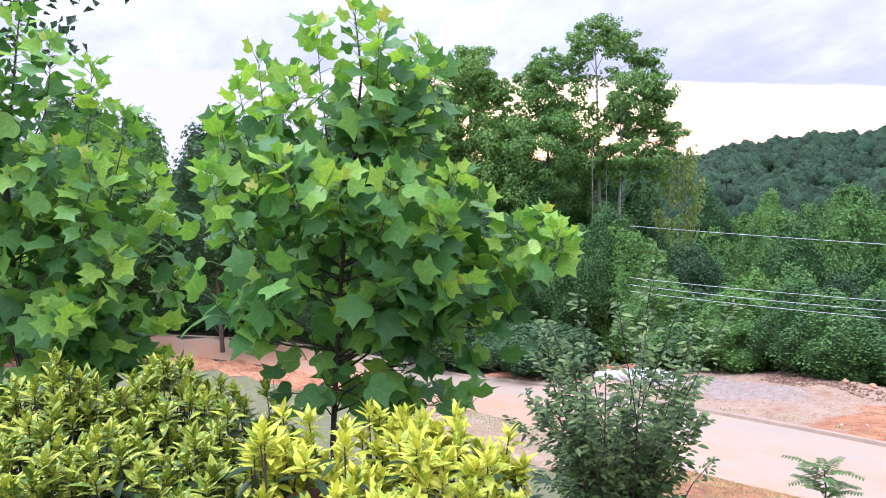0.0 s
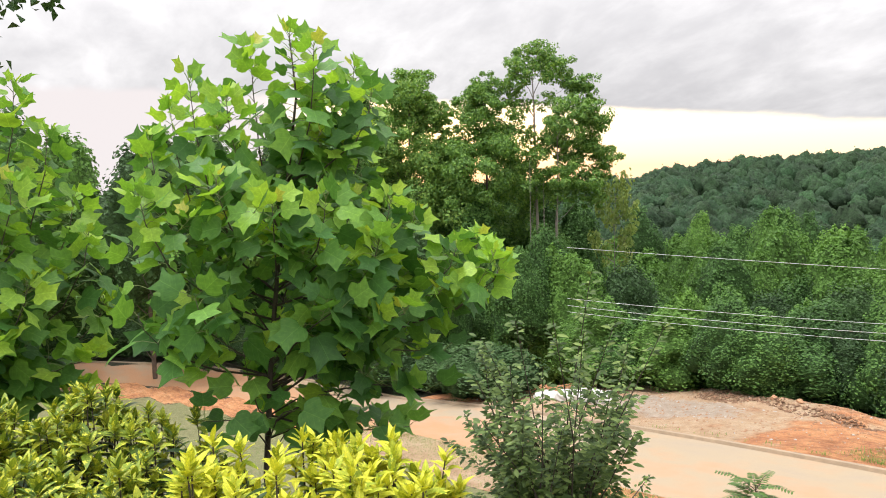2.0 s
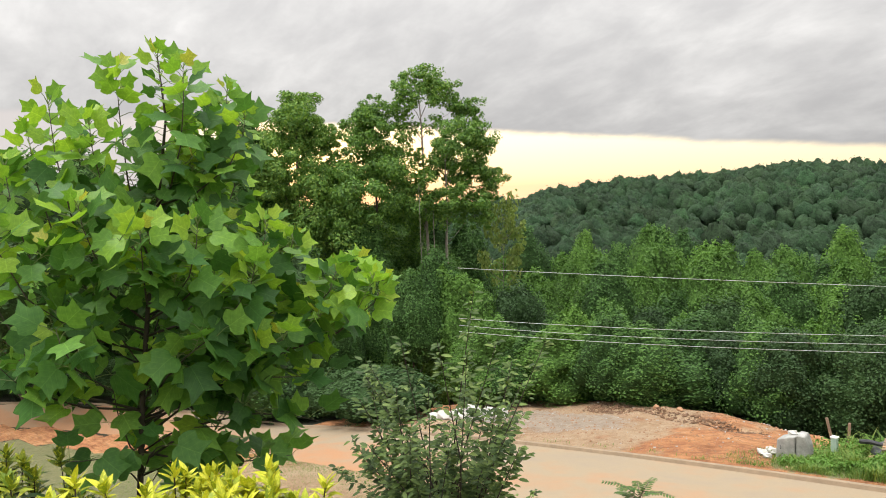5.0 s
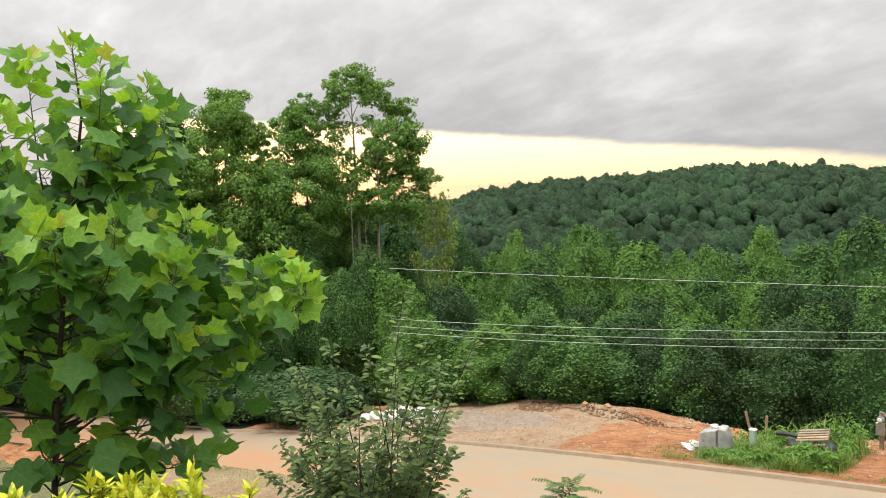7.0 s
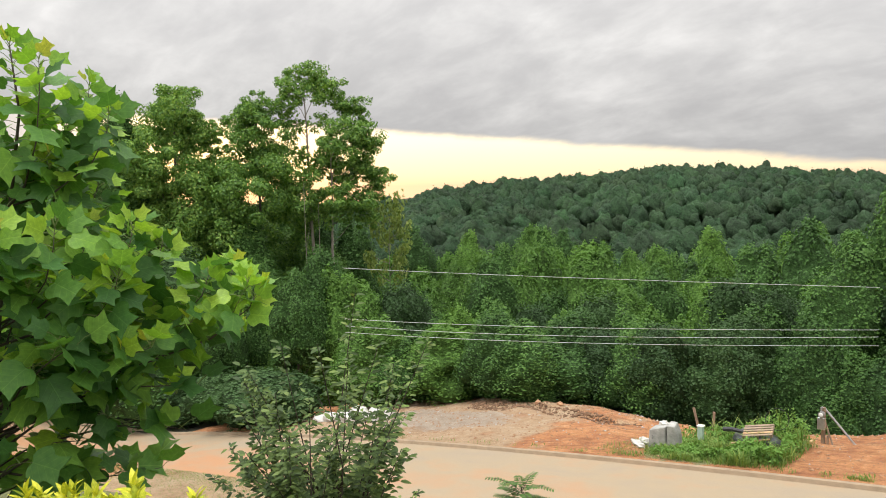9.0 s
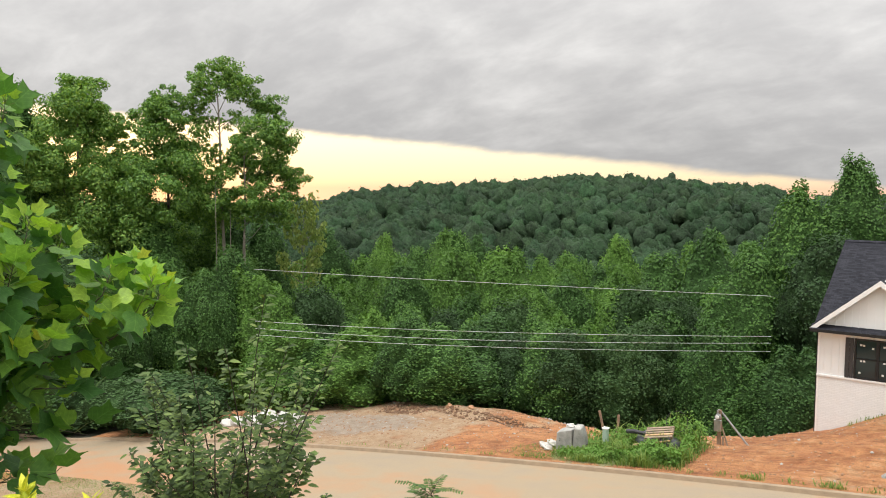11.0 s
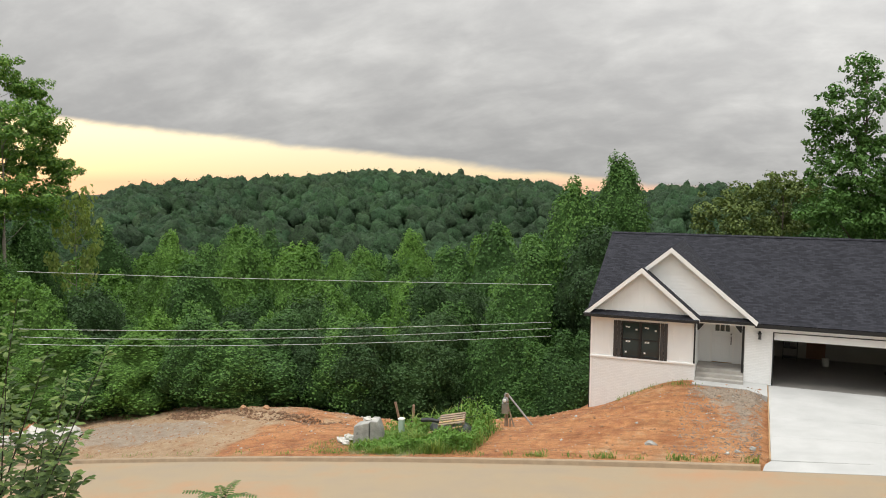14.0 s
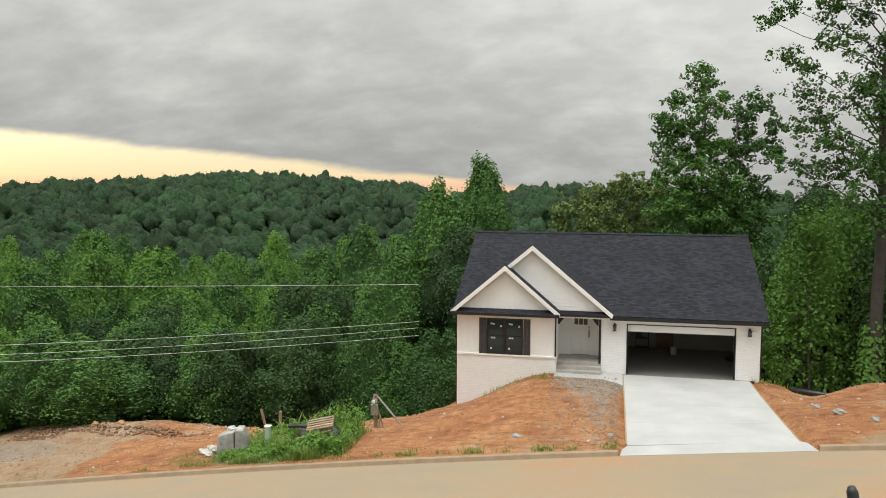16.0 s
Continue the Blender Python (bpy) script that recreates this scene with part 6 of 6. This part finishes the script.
plant_tree(over, x, y, "dark-leaved oak reaching over the bank", 0.5, 1.0, 1.0)


# ---- things on the lots ----
def on_ground(x, y):
    return (x, y, ground_at(x, y))


rs = random.Random(77)
# broken concrete block with rubble
g = on_ground(-15.2, 28.9)
t = thing("concrete_block", "big broken grey concrete block by the weeds", "rubble", g, rz=8)
bl = MB().prism([(-0.72, -0.25, -0.2), (0.05, -0.3, -0.2), (0.02, -0.28, 0.92), (-0.25, -0.27, 0.86), (-0.68, -0.22, 0.70)], (0.05, 0.55, 0.05))
part("block_face", bl, ROCK, t, bevel=0.03)
part("block_face", MB().prism([(0.09, -0.3, -0.2), (0.62, -0.1, -0.2), (0.5, -0.12, 0.6), (0.38, -0.2, 0.98), (0.1, -0.28, 1.0)], (-0.05, 0.6, 0.05)), ROCK, t, bevel=0.03)
part("wire_tie", MB().tube([(-0.5, -0.3, 0.5), (-0.46, -0.36, 0.45), (-0.5, -0.33, 0.38)], [0.012] * 3, 5), BLACK_METAL, t)
for i, (dx_, dy_, r) in enumerate(((-1.25, -0.2, 0.22), (-1.0, 0.1, 0.27), (-0.95, -0.45, 0.2), (-1.5, 0.0, 0.17), (-1.3, 0.35, 0.2), (-0.2, 0.15, 0.2), (0.15, 0.1, 0.17))):
    x, y = g[0] + dx_, g[1] + dy_
    z = (g[2] + 0.95) if i > 4 else ground_at(x, y) + r * 0.35
    tagged(part("stone", MB().lump((0, 0, 0), (r, r * 0.8, r * 0.55), rs), WHITE_STONE, smooth=False), "pale lump of broken concrete", "stone", "rubble stones").location = (x, y, z)
# green marker post
g = on_ground(-13.9, 29.3)
t = thing("utility_marker", "pale green utility marker standing in weeds", "marker post", g)
part("marker_post", MB().box(-0.11, -0.1, -0.1, 0.11, 0.1, 0.78), PIPE_GREEN, t, bevel=0.02)
part("marker_cap", MB().box(-0.13, -0.12, 0.78, 0.13, 0.12, 0.84), TRIM_WHITE, t, bevel=0.015)
# pallet on a heap under sheeting
g = on_ground(-11.7, 29.6)
t = thing("pallet", "weathered timber pallet tipped on a sheeted heap", "pallet", (g[0] + 0.1, g[1] - 0.15, g[2] + 0.68), rz=12)
t.scale = (1.1, 1.0, 1.1)
for i in range(5):
    part("deck_board", MB().box(-0.5, -0.4 + i * 0.18, 0.08, 0.5, -0.29 + i * 0.18, 0.105, pose(0, 0, 0, 13, -11, 0)), RAW_WOOD if i == 1 else WEATHERED, t)
for i in range(3):
    part("bearer", MB().box(-0.5 + i * 0.46, -0.4, 0.0, -0.42 + i * 0.46, 0.45, 0.08, pose(0, 0, 0, 13, -11, 0)), WEATHERED, t)
t = thing("sheeted_heap", "heap under a crumpled dark grey sheet", "heap", g)
part("sheet", MB().lump((0, 0, 0.28), (0.95, 0.6, 0.48), rs, 0.15, 8, 14), GREY_SHEET, t, smooth=True)
part("black_tube", MB().tube([(-1.25, -0.3, 0.6), (-0.9, -0.3, 0.66), (-0.4, -0.2, 0.62)], [0.09, 0.09, 0.07], 9), BLACK_PLASTIC, t)
part("loose_board", MB().box(-0.75, -0.62, 0.42, 0.75, -0.5, 0.46, pose(0, 0, 0, 0, -16, 6)), RAW_WOOD, t)
t = thing("wire_coil", "coil of thin black wire above the weeds", "wire", (g[0] + 0.55, g[1] + 0.5, g[2] + 1.15))
part("wire", MB().tube([(0.45 * math.cos(a), 0.12 * math.sin(a), 0.4 * math.sin(a)) for a in np.linspace(0, 12, 40)], [0.012] * 40, 4), BLACK_PLASTIC, t)
# temporary electricity meter on a post with a strut
g = on_ground(-10.35, 33.0)
t = thing("meter_post", "temporary power meter on a timber post with strut", "meter", g)
part("post", MB().box(-0.07, -0.07, -0.3, 0.07, 0.07, 1.52), WEATHERED, t)
part("meter_box", MB().box(-0.17, -0.22, 0.62, 0.13, -0.072, 1.12), STEEL, t, "grey steel box", bevel=0.015)
mt = part("meter", MB().tube([(-0.02, -0.07, 1.25), (-0.02, -0.24, 1.25)], [0.13, 0.12], 14), STEEL, t, "round glass meter")
part("dial", MB().tube([(-0.02, -0.245, 1.25), (-0.02, -0.27, 1.25)], [0.09, 0.06], 12), STICKER, mt)
part("conduit", MB().tube([(-0.05, -0.1, 1.36), (-0.05, -0.1, 1.5), (0.0, -0.1, 1.56)], [0.04] * 3, 8), STEEL, t)
part("strut", MB().tube([(0.0, 0.1, 1.48), (1.18, 0.35, 0.02)], [0.045, 0.045], 6), STEEL, t, "grey strut")
part("brace", MB().tube([(0.06, 0.0, 0.95), (0.42, -0.1, 0.0)], [0.04, 0.04], 4), WEATHERED, t)
part("peg", MB().box(0.17, -0.12, -0.2, 0.24, -0.06, 0.4), WEATHERED, t)
g = on_ground(-11.0, 32.2)
tagged(part("plank", MB().box(-0.45, -0.1, 0.0, 0.5, 0.1, 0.05, pose(*g, 0, -6, 25)), RAW_WOOD), "pale loose plank on the clay", "plank")
for x, y, h, lean in ((-16.45, 34.6, 1.25, -14), (-15.95, 35.0, 1.15, 2)):
    g = on_ground(x, y)
    tagged(part("stake", MB().box(-0.05, -0.04, -0.2, 0.05, 0.04, h, pose(*g, 0, lean, 0)), WEATHERED), "weathered timber survey stake in clay", "stake", "survey stakes")
# white rubble sacks by the street
for i, (x, y, sx, sy, sz_) in enumerate(((-38.0, 30.2, 0.9, 0.6, 0.42), (-36.7, 30.3, 0.8, 0.6, 0.5), (-35.6, 30.6, 0.75, 0.6, 0.5), (-39.3, 30.0, 0.7, 0.5, 0.35), (-40.3, 29.9, 0.6, 0.5, 0.3), (-37.3, 30.6, 0.7, 0.55, 0.6), (-34.9, 30.9, 0.5, 0.6, 0.45))):
    g = on_ground(x, y)
    tagged(part("white_sack", MB().lump((0, 0, 0), (sx, sy, sz_), rs, 0.14, 8, 12), WHITE_STONE), "white bulging sack heaped beside the street", "sack", "white sacks").location = (x, y, g[2] + sz_ * 0.6)
# boulders and clods along the mound
for x, y, r in ((-36.3, 38.6, 0.42), (-35.3, 38.7, 0.2), (-44, 38.3, 0.25), (-40, 38.5, 0.2), (-32, 38.2, 0.18), (-30.5, 37.5, 0.2), (-27.6, 36.6, 0.25), (-26.2, 36.9, 0.22), (-3.4, 28.6, 0.2), (0.1, 28.3, 0.12), (-0.4, 28.0, 0.1), (8.4, 30.6, 0.2), (8.0, 32.2, 0.15), (9.2, 29.2, 0.15)):
    g = on_ground(x, y)
    tagged(part("clod", MB().lump((0, 0, 0), (r, r * 0.8, r * 0.7), rs, 0.22), CLOD if x < -5 else ROCK), "rough lump of clay lying on bare ground", "clod", "clods on the lots").location = (g[0], g[1], g[2] + r * 0.35)
g = on_ground(9.3, 36.4)
tagged(part("drain_pipe", MB().tube([(-1.3, 0.4, 0.16), (0.0, 0.1, 0.1), (0.9, -0.25, 0.1)], [0.11] * 3, 10), BLACK_PLASTIC, smooth=True), "black corrugated drain pipe lying on clay", "pipe").location = g
# garage contents
t = thing("shelf_rack", "dark wire shelf rack in the garage", "shelf", (1.75, 43.7, 1.05))
for z in (0.1, 0.6, 1.1, 1.6):
    part("shelf", MB().box(-0.35, -0.2, z, 0.35, 0.2, z + 0.04), BLACK_METAL, t)
for x in (-0.35, 0.33):
    for y in (-0.2, 0.18):
        part("leg", MB().box(x, y, 0, x + 0.03, y + 0.03, 1.8), BLACK_METAL, t)
for x, z, k in ((-0.15, 0.64, 0), (0.12, 1.14, 1), (-0.1, 1.64, 1)):
    tagged(part("box", MB().box(1.75 + x - 0.13, 43.58, 1.05 + z, 1.75 + x + 0.13, 43.85, 1.3 + z), STICKER if k else BLACK_PLASTIC, bevel=0.01), "small box on the garage shelf", "box", "boxes in the garage")
tagged(part("bucket", MB().tube([(3.35, 42.6, 1.05), (3.35, 42.6, 1.45)], [0.15, 0.18], 14), WHITE_STONE, smooth=True), "white paint bucket on the garage floor", "bucket")
tagged(part("tool_bag", MB().lump((6.1, 41.6, 1.18), (0.3, 0.2, 0.14), rs, 0.1), BLACK_PLASTIC), "dark bag on the garage floor", "bag")
# black pole beside the camera's stand
pt = ray_at(16.25, -19.2, 2.2)
gz = ground_at(pt.x + 0.25, pt.y)
t = thing("garden_pole", "black metal pole with a rubber cap leaning on the bank", "pole", (pt.x + 0.25, pt.y, gz))
tip = Vector((-0.25, 0, pt.z - gz))
part("shaft", MB().tube([(0, 0, -0.1), tip * 0.9], [0.012, 0.012], 10), BLACK_METAL, t, smooth=True)
part("cap", MB().tube([tip * 0.88, tip * 0.95, tip * 0.99, tip], [0.0145, 0.0155, 0.014, 0.009], 12), BLACK_PLASTIC, t, smooth=True)

# sumac shoot on the bank
FROND = leaf_mesh("leaflet", OVAL, leaf_material("sumac_leaf", [(0.05, 0.11, 0.025), (0.08, 0.16, 0.035), (0.14, 0.16, 0.05)], 0.5, 0.25), 0.2, 0.2)


def sumac(az, el, r, n, seed):
    rng = random.Random(seed)
    c = ray_at(az, 0, r)
    c.z = ground_at(c.x, c.y)
    top = 10 + r * math.tan(radians(el)) - c.z
    t = thing("sumac_shoot", "young sumac with feathery compound leaves on the bank", "shrub", c)
    part("stem", MB().tube([(0, 0, -0.1), (0.03, 0.02, top * 0.6), (0, 0, top - 0.3)], [0.02, 0.014, 0.006], 6), TWIG, t)
    rib, spots = MB(), []
    for i in range(n):
        a = i * 2.4 + rng.random() * 0.5
        z0 = top - 0.25 - 0.55 * (1 - i / n)
        ln = rng.uniform(0.45, 0.65)
        rise = rng.uniform(0.45, 1.0)
        pts = [Vector((math.cos(a) * ln * u, math.sin(a) * ln * u, z0 + ln * rise * u - ln * 0.45 * u * u)) for u in (0, 0.33, 0.66, 1)]
        rib.tube(pts, [0.006, 0.005, 0.004, 0.002], 4)
        for k in range(11):
            u = 0.15 + 0.85 * k / 10
            j = min(2, int(u * 3))
            p = pts[j].lerp(pts[j + 1], u * 3 - j) if u < 1 else pts[3]
            d = (pts[j + 1] - pts[j]).normalized()
            for s in (-1, 1):
                side = d.cross(Vector((0, 0, 1))).normalized() * s
                spots.append((leaf_pose(p, side + d * 0.35, Vector((0, 0, 1)), 0.12 * (1 - 0.5 * u) + 0.03), 0))
    part("leaf_rib", rib, TWIG, t)
    rng.shuffle(spots)
    foliage(t, spots, [FROND], 300, "leaflet")


sumac(-38.8, -20.8, 14.0, 16, 5)

# dry brown leaf caught in the hedge
p = ray_at(-83.2, -23.3, 2.3)
d_leaf = new("dry_leaf", leaf_mesh("dry_leaf", TULIP, DEAD_LEAF, 0.5, -0.3))
d_leaf.matrix_world = leaf_pose(p, Vector((0.3, 0.1, -1)), Vector((1, -0.2, 0.1)), 0.15)
tagged(d_leaf, "dry dark brown leaf caught in the hedge", "dead leaf")

# ---- weeds and grass ----
def blades(name, label, xs, ys, hs, seed, lean=0.45, wide=0.012, mat=None):
    rng = np.random.default_rng(seed)
    n = len(xs)
    z = land(xs, ys)
    a = rng.uniform(0, 6.3, n)
    d = np.stack([np.cos(a), np.sin(a), np.zeros(n)], 1)
    s = np.stack([-np.sin(a), np.cos(a), np.zeros(n)], 1)
    p = np.stack([xs, ys, z - 0.02], 1)
    h = hs[:, None]
    k = rng.uniform(0.2, 1.0, n)[:, None] * lean
    m1 = p + d * h * k * 0.35 + [0, 0, 1] * h * 0.6
    tip = p + d * h * k + [0, 0, 1] * h * (1 - 0.3 * k)
    wv = s * (wide * (0.6 + h))
    v = np.stack([p - wv, p + wv, m1 + wv * 0.8, m1 - wv * 0.8, tip], 1).reshape(-1, 3)
    i = np.arange(n)[:, None] * 5
    f = np.concatenate([i + [0, 1, 2], i + [0, 2, 3], i + [3, 2, 4]], 1).reshape(-1, 3)
    return tagged(new(name, fast_mesh(name, v, f, mat or GRASS_BLADE)), label, "grass", kind="stuff")


ng = np.random.default_rng(91)
n = 10000
cx = ng.normal(-13.2, 2.4, n)
cy = 27.1 + np.abs(ng.normal(0, 1.0, n)) * 2.0
keep = (cx > -18.5 + (cy - 27) * 0.7) & (cx < -9.9) & (cy < 32)
cx, cy = cx[keep], cy[keep]
blades("tall_weeds", "tall green weeds round the rubble by the kerb", cx, cy, 1.25 * ng.uniform(0.15, 0.6, len(cx)) * (0.4 + 0.9 * np.exp(-((cx + 11.3) / 2.8) ** 2)) * np.where(cy > 30, 1.7, np.where(cy > 28, 1.0, 0.7)) * (0.7 + 0.5 * np.sin(cx * 2.6) * np.sin(cy * 3.3)), 92, 1.0, 0.013)
wr = np.random.default_rng(97)
m = 11000
wx, wy = wr.normal(-11.6, 1.9, m), 27.5 + np.abs(wr.normal(0, 1.0, m)) * 1.9
ok = (wx > -15.5) & (wx < -10.1) & (wy < 31.8) & ~((np.abs(wx + 11.7) < 1.1) & (np.abs(wy - 29.3) < 0.7))
wx, wy = wx[ok], wy[ok]
wh = wr.uniform(0.05, 1.0, len(wx)) * (0.35 + 0.55 * (0.5 + 0.5 * np.sin(wx * 3.1) * np.sin(wy * 2.7))) * np.where(wy > 29.8, 1.7, 0.8) * (0.45 + 0.75 * np.exp(-((wx + 10.8) / 1.8) ** 2))
wv, wf = cards(np.stack([wx, wy, land(wx, wy) + wh], 1), unit(wr.normal(0, 0.6, (len(wx), 3)) + [0, -0.3, 0.8]), wr.uniform(0.07, 0.2, len(wx)), wr, 0.5)
tagged(new("broad_weeds", fast_mesh("broad_weeds", wv, wf, BRIGHT_LEAF)), "broad-leaved weeds among the tall grass", "weeds", kind="stuff")
n = 3000
cx = np.where(ng.uniform(0, 1, n) < 0.6, ng.uniform(-9.5, 0.3, n), ng.uniform(-46, 0.3, n))
cy = 26.95 + np.abs(ng.normal(0, 0.3, n))
keep = np.sin(cx * 2.3) + np.sin(cx * 5.1 + 1) + ng.normal(0, 0.7, n) > 0.5
blades("kerb_weeds", "sparse weeds along the kerb", cx[keep], cy[keep], ng.uniform(0.05, 0.22, keep.sum()), 93, 0.8, 0.02)
n = 5000
cx, cy = ng.normal(13.6, 1.5, n), ng.normal(31.6, 1.4, n)
keep = (cx > 10.8) & (cy > 27.4)
blades("side_grass", "patch of green grass beside the clay bank", cx[keep], cy[keep], ng.uniform(0.1, 0.35, keep.sum()), 94, 0.7, 0.014)
n = 26000
cx, cy = ng.uniform(-50, -4, n), ng.uniform(8, 19.3, n)
cy = np.where(ng.uniform(0, 1, n) < 0.5, 19.1 - np.abs(ng.normal(0, 1.6, n)), cy)
keep = road_off(cx, cy) < -3.8
blades("lawn", "short dry lawn on the bank below the hedge", cx[keep], cy[keep], ng.uniform(0.04, 0.12, keep.sum()), 95, 0.9, 0.012)
for x, y in ((-3.4, 36.2), (-4.5, 36.4), (-2.9, 36.0), (-5.6, 36.6), (7.1, 37.2), (8.3, 36.9), (12.3, 33.8)):
    m = 46
    blades("weed_tuft", "low weeds at the foot of the house wall", ng.normal(x, 0.35, m), ng.normal(y, 0.16, m), ng.uniform(0.06, 0.3, m), int(100 + x * 7), 0.8, 0.018)


def pebbles(name, label, n, mat, seed, x0, x1, y0, y1, r0, r1):
    """Loose stones strewn over the bare ground, in one mesh."""
    rng = np.random.default_rng(seed)
    x, y = rng.uniform(x0, x1, n), rng.uniform(y0, y1, n)
    keep = ~((x > 0.4) & (x < 6.6)) & (road_off(x, y) > 4.0) & ((x < -7.6) | (y < 36.6))
    x, y = x[keep], y[keep]
    r = r0 * (r1 / r0) ** (rng.uniform(0, 1, len(x)) ** 2.2)
    base = np.array([[1, 0, 0], [0, 1, 0], [-1, 0, 0], [0, -1, 0], [0.2, 0.1, 0.7], [0, 0, -0.5]], float)
    v = np.stack([x, y, land(x, y) + r * 0.15], 1)[:, None] + base * r[:, None, None] * rng.uniform(0.6, 1.3, (len(x), 6, 3))
    i = np.arange(len(x))[:, None] * 6
    f = np.concatenate([i + t for t in ([0, 1, 4], [1, 2, 4], [2, 3, 4], [3, 0, 4], [1, 0, 5], [2, 1, 5], [3, 2, 5], [0, 3, 5])], 1).reshape(-1, 3)
    return tagged(new(name, fast_mesh(name, v.reshape(-1, 3), f, mat)), label, "stones", kind="stuff")


pebbles("clay_crumbs", "loose crumbs of red clay on the lots", 7000, CLOD, 61, -48, 12, 27.3, 39.5, 0.02, 0.10)
pebbles("pale_stones", "loose pale stones strewn on the lots", 900, WHITE_STONE, 62, -46, 12, 27.3, 39, 0.02, 0.10)
pebbles("dug_clods", "dark broken clods along the dug bank", 1800, DUG_CLAY, 63, -31.5, -20.5, 34.2, 36.3, 0.03, 0.16)
pebbles("bank_clods", "clods along the crest of the fill", 700, CLOD, 64, -47, -18, 35.8, 38.6, 0.025, 0.09)
pebbles("porch_gravel", "grey and brown gravel beside the driveway", 2600, GRAVEL_STONE, 65, -2.6, 0.45, 27.6, 36.4, 0.015, 0.06)
